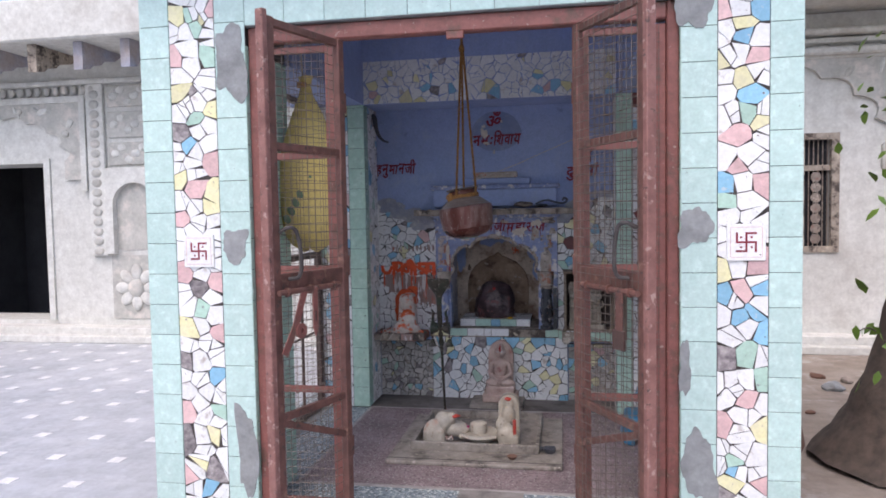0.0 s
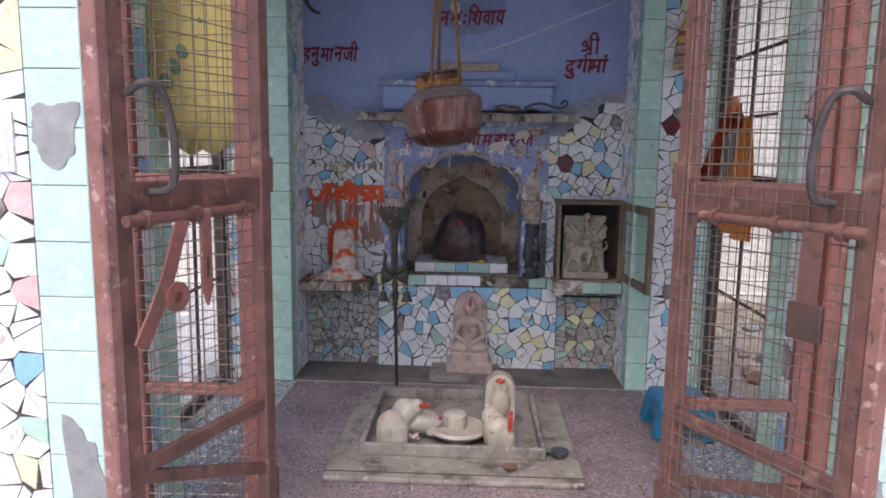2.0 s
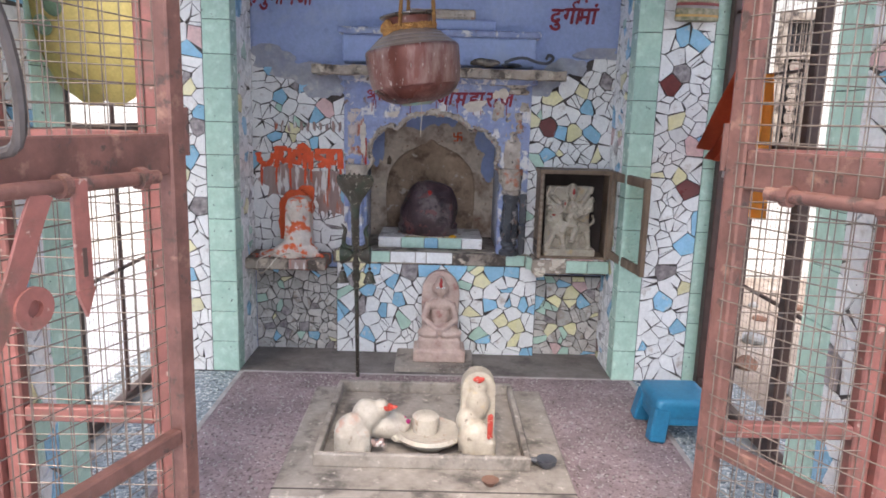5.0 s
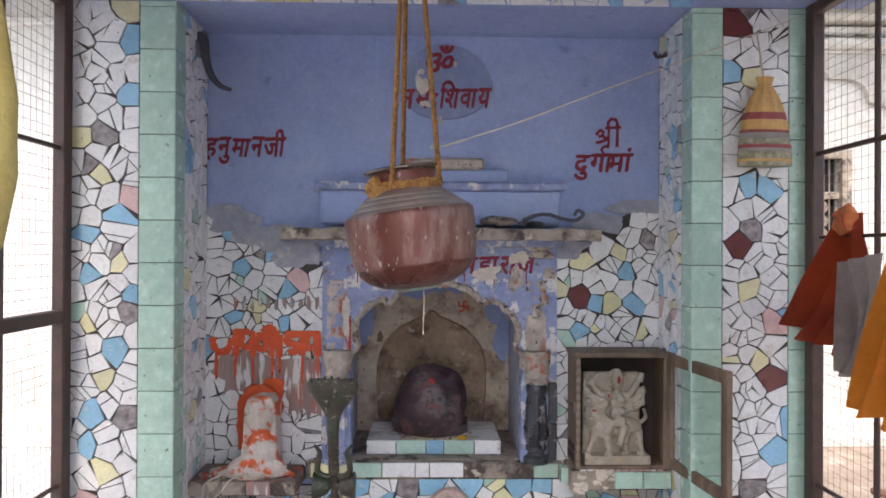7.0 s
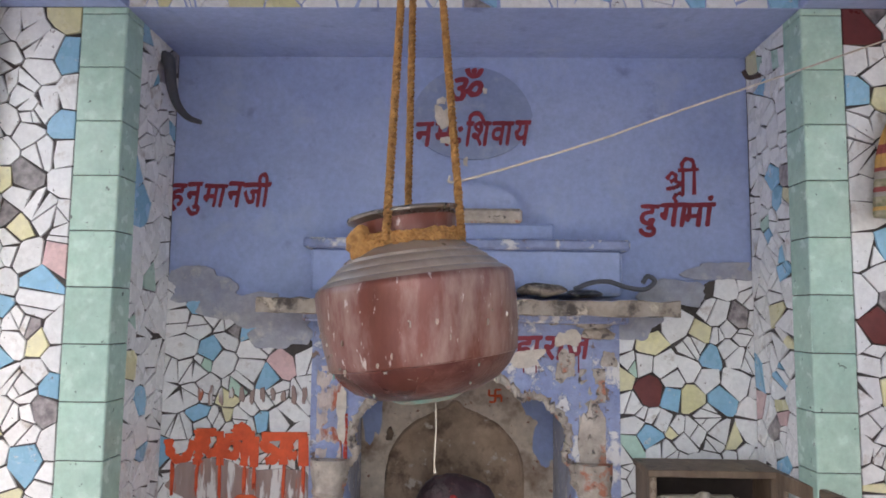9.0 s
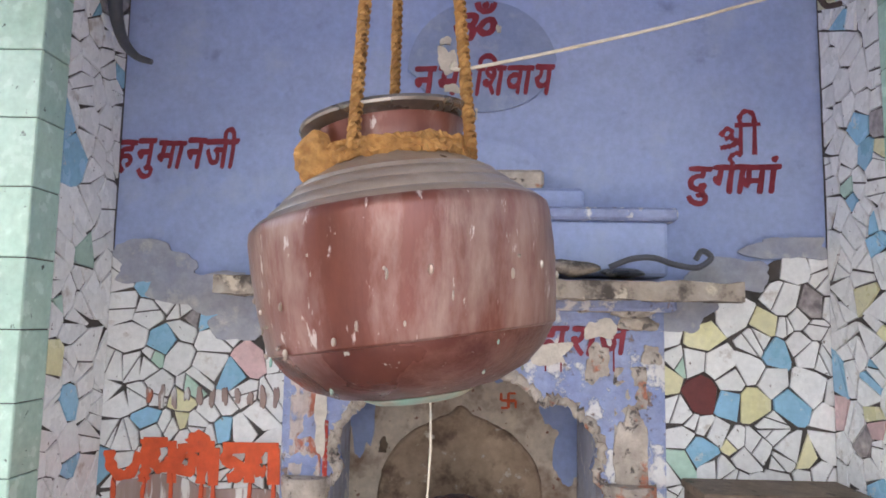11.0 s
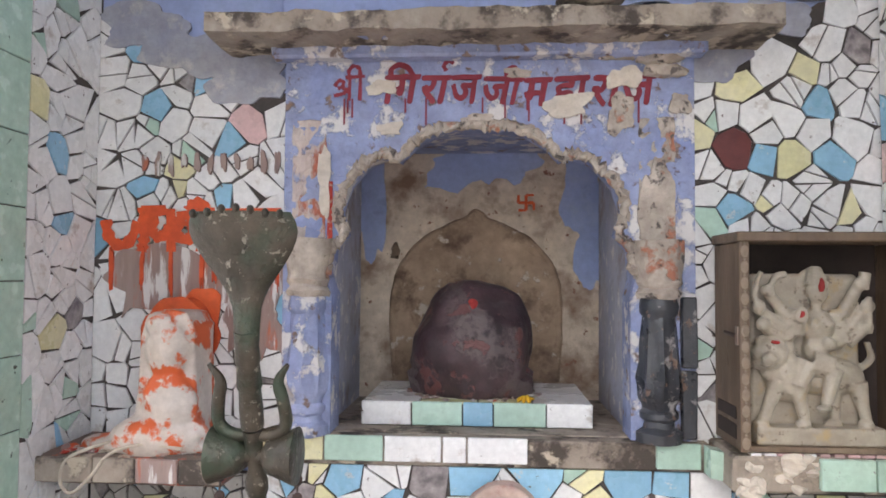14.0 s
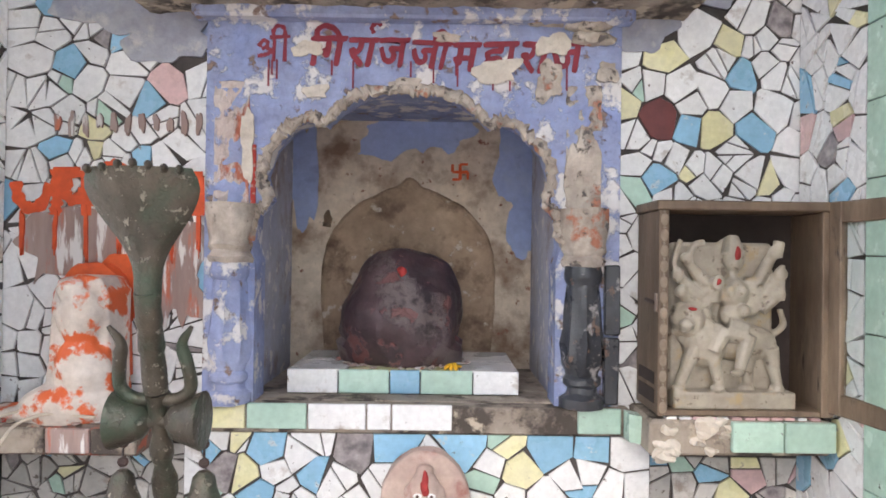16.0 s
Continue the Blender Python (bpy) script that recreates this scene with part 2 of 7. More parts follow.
TIN = mat("hazed_pale_metal", (0.40, 0.335, 0.28), (0.29, 0.225, 0.185), 9, 0.3, metal=0.35, bump=0.15, stain=(0.30, 0.15, 0.11), stain_scale=11, cut=(0.56, 0.70), mottle=0.7)
ROPE = mat("orange_coir_rope", (0.52, 0.27, 0.085), (0.30, 0.135, 0.04), 90, 0.95, bump=1.0, fine=140, mottle=0.9)
BRONZE = mat("dark_patinated_brass", (0.062, 0.054, 0.042), (0.115, 0.098, 0.076), 12, 0.45, metal=0.4, bump=0.7, stain=(0.33, 0.30, 0.245), stain_scale=70, cut=(0.585, 0.625), stain2=(0.055, 0.075, 0.052), stain2_scale=9, cut2=(0.5, 0.62), mottle=0.9)
WOOD = mat("weathered_brown_wood", (0.215, 0.15, 0.10), (0.13, 0.088, 0.060), 14, 0.6, bump=0.5, fine=110, stain=(0.28, 0.205, 0.14), stain_scale=8, cut=(0.52, 0.68), stain2=(0.06, 0.04, 0.03), stain2_scale=30, cut2=(0.62, 0.67), stretch=(1, 1, 0.25))
# Near-black brown for the cabinet's back, inner side and border strips.
DARKWOOD = mat("dark_cabinet_brown", (0.05, 0.035, 0.03), (0.035, 0.025, 0.022), 8, 0.8, bump=0.2)
BLACKSTONE = mat("glossy_black_baluster", (0.022, 0.025, 0.032), (0.065, 0.07, 0.08), 9, 0.28, bump=0.5, stain=(0.34, 0.32, 0.31), stain_scale=20, cut=(0.585, 0.65), stain2=(0.17, 0.11, 0.085), stain2_scale=32, cut2=(0.61, 0.66), mottle=0.7)
PLASTICBLUE = mat("blue_plastic", (0.02, 0.19, 0.34), (0.02, 0.16, 0.30), 8, 0.4, bump=0.05)
SACK = mat("yellow_woven_sack", (0.62, 0.50, 0.17), (0.52, 0.40, 0.12), 7, 0.7, bump=0.3, fine=180)
GREENINK = mat("green_print", (0.10, 0.17, 0.10), (0.13, 0.2, 0.12), 20, 0.8)
ORANGECLOTH = mat("orange_satin", (0.72, 0.30, 0.03), (0.62, 0.22, 0.02), 9, 0.5, bump=0.2)
REDCLOTH = mat("rust_red_cloth", (0.42, 0.07, 0.025), (0.32, 0.045, 0.02), 11, 0.75, bump=0.4)
GREYCLOTH = mat("grey_beaded_cloth", (0.42, 0.38, 0.35), (0.31, 0.27, 0.25), 20, 0.75, bump=0.6, fine=150)


def sheer(m, colour, share):
    """Lets light through thin cloth."""
    nt = m.node_tree
    out = next(n for n in nt.nodes if n.type == "OUTPUT_MATERIAL")
    tr, mx = nt.nodes.new("ShaderNodeBsdfTranslucent"), nt.nodes.new("ShaderNodeMixShader")
    tr.inputs["Color"].default_value = (*colour, 1)
    mx.inputs[0].default_value = share
    nt.links.new(out.inputs[0].links[0].from_socket, mx.inputs[1])
    nt.links.new(tr.outputs[0], mx.inputs[2])
    nt.links.new(mx.outputs[0], out.inputs[0])


sheer(ORANGECLOTH, (0.85, 0.42, 0.08), 0.35)
sheer(REDCLOTH, (0.60, 0.10, 0.03), 0.25)
sheer(GREYCLOTH, (0.60, 0.54, 0.48), 0.25)
BAGGOLD = mat("gold_bag_cloth", (0.66, 0.40, 0.12), (0.55, 0.30, 0.10), 14, 0.5, bump=0.4, fine=140)
BAGRED = mat("red_bag_band", (0.34, 0.07, 0.06), (0.26, 0.05, 0.05), 30, 0.6, bump=0.4, fine=140)
BAGGREEN = mat("olive_bag_band", (0.16, 0.17, 0.08), (0.46, 0.40, 0.28), 50, 0.6, bump=0.4, fine=140)
STUCCO = mat("cream_stucco_facade", (0.69, 0.685, 0.64), (0.61, 0.605, 0.56), 1.3, 0.9, bump=0.3, fine=30, stain=(0.40, 0.37, 0.33), stain_scale=1.6, cut=(0.56, 0.78))
CARVED = mat("greyed_carved_stucco", (0.54, 0.53, 0.485), (0.44, 0.43, 0.39), 4, 0.9, bump=0.8, fine=22, stain=(0.62, 0.57, 0.51), stain_scale=5, cut=(0.52, 0.66))
BRACKET = mat("faded_blue_bracket", (0.34, 0.37, 0.47), (0.40, 0.34, 0.31), 3, 0.85, bump=0.4)
# Near-black colour stands in for the shade inside the building.
ROOMSHADE = mat("painted_room_shade", (0.03, 0.03, 0.035), (0.02, 0.02, 0.025), 4, 0.9, bump=0.1)
PAVING = mat("grey_stone_paving", (0.47, 0.49, 0.52), (0.39, 0.41, 0.44), 1.2, 0.55, bump=0.15, fine=20, stain=(0.55, 0.56, 0.57), stain_scale=2.5, cut=(0.5, 0.75))
INLAY = mat("white_marble_inlay", (0.80, 0.80, 0.80), (0.72, 0.72, 0.72), 8, 0.5, bump=0.05)
EARTH = mat("dusty_earth", (0.36, 0.30, 0.25), (0.26, 0.21, 0.17), 3, 0.95, bump=0.8, fine=25, stain=(0.45, 0.41, 0.37), stain_scale=4, cut=(0.55, 0.7))
BARK = mat("grey_brown_bark", (0.115, 0.085, 0.065), (0.065, 0.05, 0.04), 14, 0.95, bump=1.0, fine=35)
LEAF = mat("yellow_green_leaf", (0.16, 0.26, 0.03), (0.10, 0.18, 0.03), 6, 0.5, bump=0.1, rnd=0.2)
FLOWER = mat("marigold", (0.75, 0.45, 0.02), (0.7, 0.36, 0.02), 30, 0.8)
MAGENTA = mat("magenta_petal", (0.45, 0.02, 0.16), (0.36, 0.02, 0.12), 30, 0.7)
THREAD = mat("pale_thread", (0.62, 0.56, 0.47), (0.5, 0.42, 0.33), 40, 0.9)
PVC = mat("grey_black_pipe", (0.05, 0.055, 0.07), (0.08, 0.08, 0.09), 10, 0.5)
CLAY = mat("fired_clay", (0.22, 0.12, 0.08), (0.16, 0.085, 0.06), 9, 0.85, bump=0.3)
GLASS = mat("dusty_green_pane", (0.36, 0.45, 0.40), (0.40, 0.49, 0.44), 6, 0.2, bump=0.0)


# ---- mesh helpers ----
def at(ob):
    p = Vector()
    while ob:
        p += ob.location
        ob = ob.parent
    return p


def thing(name, base, label, category, group="", kind=""):
    ob = new(name)
    ob.location = base
    ob.empty_display_size = 0.1
    return tagged(ob, label, category, group, kind)


def part(name, bm, material, parent=None, label="", smooth=False):
    """Links a bmesh in world coordinates as one mesh object, under a thing or a part."""
    me = bpy.data.meshes.new(name)
    if parent:
        bmesh.ops.translate(bm, vec=-at(parent), verts=bm.verts)
    bmesh.ops.recalc_face_normals(bm, faces=bm.faces)
    bm.to_mesh(me)
    bm.free()
    for m in material if isinstance(material, (list, tuple)) else (material,):
        me.materials.append(m)
    if smooth:
        for p in me.polygons:
            p.use_smooth = True
        me.set_sharp_from_angle(angle=radians(38))
    ob = new(name, me)
    ob.parent = parent
    if label:
        ob["label"] = label
    return ob


def raw(name, verts, faces, material, parent=None):
    me = bpy.data.meshes.new(name)
    o = at(parent) if parent else Vector()
    me.from_pydata([tuple(Vector(v) - o) for v in verts], [], faces)
    me.materials.append(material)
    ob = new(name, me)
    ob.parent = parent
    return ob


def box(x0, x1, y0, y1, z0, z1, bevel=0.0, bm=None, seg=1):
    out = bm or bmesh.new()
    r = bmesh.ops.create_cube(out, size=1, matrix=Matrix.LocRotScale(((x0 + x1) / 2, (y0 + y1) / 2, (z0 + z1) / 2), None, (x1 - x0, y1 - y0, z1 - z0)))
    if bevel:
        es = list({e for v in r["verts"] for e in v.link_edges})
        bmesh.ops.bevel(out, geom=es, offset=bevel, segments=seg, affect="EDGES", profile=0.6)
    return out


def rod(p0, p1, r0, r1=None, bm=None, seg=10):
    out = bm or bmesh.new()
    p0, p1 = Vector(p0), Vector(p1)
    d = p1 - p0
    m = Matrix.Translation((p0 + p1) / 2) @ d.to_track_quat("Z", "Y").to_matrix().to_4x4()
    bmesh.ops.create_cone(out, cap_ends=True, segments=seg, radius1=r0, radius2=r0 if r1 is None else r1, depth=d.length, matrix=m)
    return out


def bar(p0, p1, w, d, bm=None, side=(0, 1, 0)):
    """A square-section bar from p0 to p1, w wide across and d deep along side."""
    out = bm or bmesh.new()
    p0, p1, side = Vector(p0), Vector(p1), Vector(side)
    ax = (p1 - p0).normalized()
    u = ax.cross(side).normalized()
    v = u.cross(ax).normalized()
    m = Matrix((u * w, v * d, ax * (p1 - p0).length)).transposed().to_4x4()
    r = bmesh.ops.create_cube(out, size=1, matrix=Matrix.Translation((p0 + p1) / 2) @ m)
    es = list({e for q in r["verts"] for e in q.link_edges})
    bmesh.ops.bevel(out, geom=es, offset=min(w, d) * 0.12, segments=1, affect="EDGES")
    return out


def ball(c, r, bm=None, rot=(0, 0, 0), u=14, v=9):
    out = bm or bmesh.new()
    r = r if isinstance(r, (tuple, list)) else (r, r, r)
    bmesh.ops.create_uvsphere(out, u_segments=u, v_segments=v, radius=1, matrix=Matrix.LocRotScale(c, Euler([radians(a) for a in rot]), r))
    return out


def lathe(c, profile, seg=28, bm=None, half=0.0, tilt=None):
    """Turns a profile of (radius, height) about the upright through c."""
    out = bm or bmesh.new()
    rings = []
    m = tilt or Matrix.Identity(3)
    for r, h in profile:
        rings.append([out.verts.new(Vector(c) + m @ Vector((r * math.cos(2 * math.pi * i / seg), r * math.sin(2 * math.pi * i / seg), h))) for i in range(seg)])
    for a, b in zip(rings, rings[1:]):
        for i in range(seg):
            out.faces.new((a[i], a[(i + 1) % seg], b[(i + 1) % seg], b[i]))
    if profile[0][0] > 1e-4:
        out.faces.new(rings[0])
    if profile[-1][0] > 1e-4:
        out.faces.new(rings[-1])
    bmesh.ops.remove_doubles(out, verts=out.verts, dist=1e-5)
    return out


def tube(pts, r, bm=None, seg=7):
    """A round tube through the points; r is one radius or one per point."""
    out = bm or bmesh.new()
    pts = [Vector(p) for p in pts]
    rs = r if isinstance(r, (list, tuple)) else [r] * len(pts)
    rings = []
    ref = Vector((0.3, 0.5, 0.81))
    for i, p in enumerate(pts):
        t = (pts[min(i + 1, len(pts) - 1)] - pts[max(i - 1, 0)]).normalized()
        u = t.cross(ref).normalized() if abs(t.dot(ref)) < 0.95 else t.cross(Vector((1, 0, 0))).normalized()
        v = t.cross(u)
        rings.append([out.verts.new(p + rs[i] * (math.cos(2 * math.pi * k / seg) * u + math.sin(2 * math.pi * k / seg) * v)) for k in range(seg)])
    for a, b in zip(rings, rings[1:]):
        for k in range(seg):
            out.faces.new((a[k], a[(k + 1) % seg], b[(k + 1) % seg], b[k]))
    out.faces.new(rings[0])
    out.faces.new(rings[-1])
    return out


def curve_points(ctrl, n=24):
    """A smooth line through a few points."""
    P = [Vector(p) for p in ctrl]
    P = [2 * P[0] - P[1]] + P + [2 * P[-1] - P[-2]]
    out = []
    for i in range(1, len(P) - 2):
        k = max(2, n // (len(P) - 3))
        for j in range(k):
            t = j / k
            a, b, c, d = P[i - 1], P[i], P[i + 1], P[i + 2]
            out.append(0.5 * (2 * b + (c - a) * t + (2 * a - 5 * b + 4 * c - d) * t * t + (3 * b - a - 3 * c + d) * t ** 3))
    return out + [P[-2]]


def rough_up(bm, amount, scale, seed=0.0):
    for v in bm.verts:
        v.co += Vector(noise.noise_vector(v.co * scale + Vector((seed, seed, seed)))) * amount
    return bm


def prism(outline, y0, y1, bm=None):
    """An outline of (x, z) points pushed from y0 to y1."""
    out = bm or bmesh.new()
    a = [out.verts.new((x, y0, z)) for x, z in outline]
    b = [out.verts.new((x, y1, z)) for x, z in outline]
    out.faces.new(a)
    out.faces.new(b[::-1])
    n = len(a)
    for i in range(n):
        out.faces.new((a[i], b[i], b[(i + 1) % n], a[(i + 1) % n]))
    return out


# ---- mosaic of broken tiles and rows of wall tiles ----
def clip(poly, p, n):
    """Keeps the side of the polygon for which (q - p) . n <= 0."""
    out = []
    for i, a in enumerate(poly):
        b = poly[(i + 1) % len(poly)]
        da, db = (a[0] - p[0]) * n[0] + (a[1] - p[1]) * n[1], (b[0] - p[0]) * n[0] + (b[1] - p[1]) * n[1]
        if da <= 0:
            out.append(a)
        if da * db < 0:
            k = da / (da - db)
            out.append((a[0] + (b[0] - a[0]) * k, a[1] + (b[1] - a[1]) * k))
    return out


def shards(w, h, cell, seed, joint=0.0042, keep=None, fixed=(), big=()):
    """Broken-tile shapes that fill a field w by h."""
    rng = random.Random(seed)
    nx, nz = max(1, round(w / cell)), max(1, round(h / cell))
    pts = []
    for i in range(nx):
        for j in range(nz):
            if rng.random() < 0.12:
                continue
            pts.append(((i + 0.5 + rng.uniform(-0.46, 0.46)) * w / nx, (j + 0.5 + rng.uniform(-0.46, 0.46)) * h / nz))
            if rng.random() < 0.26:
                pts.append(((i + rng.random()) * w / nx, (j + rng.random()) * h / nz))
    for fu, fv in fixed:
        pts = [q for q in pts if math.hypot(q[0] - fu, q[1] - fv) > 0.62 * cell] + [(fu, fv)]
    wt = [(0.62 * cell) ** 2 if q in big else rng.uniform(0, 0.42 * cell) ** 2 for q in pts]
    out = []
    for k, p in enumerate(pts):
        if keep and not keep(*p):
            continue
        poly = [(0.002, 0.002), (w - 0.002, 0.002), (w - 0.002, h - 0.002), (0.002, h - 0.002)]
        near = sorted((i for i in range(len(pts)) if i != k), key=lambda i: (pts[i][0] - p[0]) ** 2 + (pts[i][1] - p[1]) ** 2)[:18]
        for i in near:
            q = pts[i]
            d = math.hypot(q[0] - p[0], q[1] - p[1])
            if d < 1e-4:
                continue
            n = ((q[0] - p[0]) / d, (q[1] - p[1]) / d)
            tw = rng.uniform(-0.16, 0.16)
            cut = max(0.12, min(0.88, 0.5 + (wt[k] - wt[i]) / (2 * d * d)))
            n = (n[0] * math.cos(tw) - n[1] * math.sin(tw), n[0] * math.sin(tw) + n[1] * math.cos(tw))
            back = joint * rng.uniform(0.25, 0.75)
            poly = clip(poly, (p[0] + (q[0] - p[0]) * cut - n[0] * back, p[1] + (q[1] - p[1]) * cut - n[1] * back), n)
            if len(poly) < 3:
                break
        clean = [a for i, a in enumerate(poly) if math.hypot(a[0] - poly[i - 1][0], a[1] - poly[i - 1][1]) > 0.002] if len(poly) >= 3 else []
        area = abs(sum(a[0] * b[1] - a[1] * b[0] for a, b in zip(clean, clean[1:] + clean[:1]))) / 2 if len(clean) >= 3 else 0
        if area > 0.00009:
            bits = [(p, clean)]
            if p not in fixed and area > 0.0012 and rng.random() < 0.38:
                ang, off = rng.uniform(0, math.pi), rng.uniform(-0.22, 0.22) * cell
                n = (math.cos(ang), math.sin(ang))
                mid = (sum(a[0] for a in clean) / len(clean) + n[0] * off, sum(a[1] for a in clean) / len(clean) + n[1] * off)
                g = joint * 0.4
                one = clip(clean, (mid[0] - n[0] * g, mid[1] - n[1] * g), n)
                two = clip(clean, (mid[0] + n[0] * g, mid[1] + n[1] * g), (-n[0], -n[1]))
                if len(one) >= 3 and len(two) >= 3:
                    bits = [(p, one), (p, two)]
            out += bits
    return out


COUNTED = [0]


def mosaic(parent, o, u, w, h, cell, seed, colours, marks=(), keep=None, thick=0.005, v=(0, 0, 1)):
    """Sets the shards on a wall: o is the lower corner, u the way along; the pieces stand proud towards u x v."""
    rng = random.Random(seed + 7)
    o, u, v = Vector(o), Vector(u), Vector(v)
    n = u.cross(v)
    base = at(parent)
    names, weights = zip(*colours.items())
    for p, poly in shards(w, h, cell, seed, keep=keep, fixed=[m[:2] for m in marks], big=[m[:2] for m in marks if m[2] == "maroon"]):
        c = rng.choices(names, weights)[0]
        for mu, mv, mc in marks:
            if math.hypot(p[0] - mu, p[1] - mv) < 0.001:
                c = mc
        t = thick * rng.uniform(0.8, 1.25)
        me = bpy.data.meshes.new("tile_shard")
        k = len(poly)
        cx, cz = sum(a[0] for a in poly) / k, sum(a[1] for a in poly) / k
        lean = rng.uniform(-0.02, 0.02), rng.uniform(-0.02, 0.02)
        low = [o + u * a + v * b - base for a, b in poly]
        mid = [q + n * (t * 0.75) for q in low]
        top = [o + u * (cx + (a - cx) * 0.975) + v * (cz + (b - cz) * 0.975) - base + n * (t + lean[0] * (a - cx) + lean[1] * (b - cz)) for a, b in poly]
        faces = [tuple(range(2 * k, 3 * k))]
        for i in range(k):
            j = (i + 1) % k
            faces += [(i, j, k + j, k + i), (k + i, k + j, 2 * k + j, 2 * k + i)]
        me.from_pydata(low + mid + top, [], faces)
        me.materials.append(TILE[c])
        ob = new("tile_shard", me)
        ob.parent = parent
        COUNTED[0] += 1


TILEMESH = {}


def tile_rows(parent, o, u, w, h, th, material=MINTGREEN, name="wall_tile", tw=None, skip=(), start=0.0, proud=0.006):
    """Rows of whole tiles; alike tiles share a mesh."""
    o, u, v = Vector(o), Vector(u), Vector((0, 0, 1))
    n = u.cross(v)
    base = at(parent)
    cols = 1 if tw is None else max(1, round(w / tw))
    cw = w / cols
    z = -start
    row = 0
    while z < h - 0.004:
        a, b = max(0, z), min(h, z + th)
        if b - a > 0.012:
            for i in range(cols):
                if (row, i) in skip:
                    continue
                key = (round(cw, 4), round(b - a, 4), material.name, tuple(round(x, 3) for x in u))
                if key not in TILEMESH:
                    g, t = 0.0012, proud
                    P = []
                    for dd, ins in ((0, 0), (t * 0.7, 0), (t, 0.002)):
                        for px, pz in ((g + ins, g + ins), (cw - g - ins, g + ins), (cw - g - ins, b - a - g - ins), (g + ins, b - a - g - ins)):
                            P.append(u * px + v * pz + n * dd)
                    F = [(8, 9, 10, 11)]
                    for r0 in (0, 4):
                        F += [(r0 + k, r0 + (k + 1) % 4, r0 + 4 + (k + 1) % 4, r0 + 4 + k) for k in range(4)]
                    me = bpy.data.meshes.new(name)
                    me.from_pydata(P, [], F)
                    me.materials.append(material)
                    TILEMESH[key] = me
                ob = new(name, TILEMESH[key])
                ob.parent = parent
                ob.location = o + u * (i * cw) + v * a - base
        z += th
        row += 1


def lettering(words, x, z, y, height, material, parent, squeeze=1.0, slant=0.2, weight=0.042):
    """Painted letters on a wall that faces -y, syllable by syllable from x along; spaces part the syllables, a bar the words."""
    jit = random.Random(words)
    for k, body in enumerate(words.split()):
        if body == "|":
            x += height * 0.3
            continue
        cu = bpy.data.curves.new("lettering", "FONT")
        cu.body, cu.size, cu.shear, cu.resolution_u = body, height * 1.35, slant, 4
        ob = bpy.data.objects.new("lettering", cu)
        scene.collection.objects.link(ob)
        bpy.context.view_layer.update()
        me = bpy.data.meshes.new_from_object(ob.evaluated_get(bpy.context.evaluated_depsgraph_get()))
        bpy.data.objects.remove(ob)
        bold = bmesh.new()
        for n, (ox, oz) in enumerate(((0, 0), (1, 0.3), (-0.9, 0.2), (0.2, -1), (0.6, 0.8), (-0.6, -0.6))):
            k0 = len(bold.verts)
            bold.from_mesh(me)
            bold.verts.ensure_lookup_table()
            for v in bold.verts[k0:]:
                v.co += Vector((ox * weight * height, oz * weight * height, 0.00012 * n))
        bmesh.ops.subdivide_edges(bold, edges=[e for e in bold.edges if e.calc_length() > 0.12 * height], cuts=2)
        off = Vector((jit.uniform(0, 9), jit.uniform(0, 9), 0))
        for v in bold.verts:
            q = noise.noise_vector(v.co * (3.5 / height) + off) * 0.030 + noise.noise_vector(v.co * (12 / height) + off) * 0.012
            v.co += Vector((q.x, q.y, 0)) * height
        bold.to_mesh(me)
        bold.free()
        me.materials.clear()
        me.materials.append(material)
        xs = [v.co.x for v in me.vertices]
        wd = max(xs) - min(xs)
        place = Vector((x, y - 0.0009 * (k % 3), z + height * jit.uniform(-0.03, 0.03))) - at(parent)
        me.transform(Matrix.Translation(place) @ Matrix.Rotation(radians(90), 4, "X") @ Matrix.Rotation(radians(jit.uniform(-2.5, 2.5)), 4, "Z") @ Matrix.Diagonal((squeeze, jit.uniform(0.95, 1.06), 1, 1)) @ Matrix.Translation((-min(xs), 0, 0)))
        out = new("lettering", me)
        out.parent = parent
        x += wd * squeeze * 0.985
    return x


def brush(strokes, x, z, y, size, width, material, parent):
    """Brush strokes on a wall that faces -y; points in units of size."""
    bm = bmesh.new()
    for i, st in enumerate(strokes):
        pts = [Vector((x + a * size, y - 0.0006 * i, z + b * size)) for a, b in st]
        pts = curve_points(pts, 18) if len(pts) > 2 else pts
        prev = None
        for k, p in enumerate(pts):
            d = (pts[min(k + 1, len(pts) - 1)] - pts[max(k - 1, 0)]).normalized()
            s = Vector((-d.z, 0, d.x)) * width * (0.5 + 0.12 * math.sin(k * 1.7 + i))
            pair = bm.verts.new(p + s), bm.verts.new(p - s)
            if prev:
                bm.faces.new((prev[0], prev[1], pair[1], pair[0]))
            prev = pair
    return part("lettering", bm, material, parent)


# ---- the shrine's structure ----
FRONT, PB, RC, WALL = 2.97, 3.46, 4.84, 5.2
XL, XR = -1.82, 1.16            # outer faces of the pillars
PL, PR = -1.28, 0.672           # inner edges of the front pillars
AL, AR = -1.255, 0.545           # inner edges of the rear pillars
BEAM, CEIL = 2.24, 2.72
GROUND = -0.15
COL_REAR = {"white": 80, "blue": 8, "yellow": 5, "pink": 1.5, "green": 2.5, "dark": 1.5, "maroon": 0.5}
COL_GREY = {"grey": 82, "green": 3, "blue": 4, "yellow": 4, "dark": 7}


def pillar(name, x0, x1, y0, y1, label):
    return tagged(part(name, box(x0, x1, y0, y1, GROUND, CEIL), GROUT), label, "pillar", "shrine pillars", "structure")


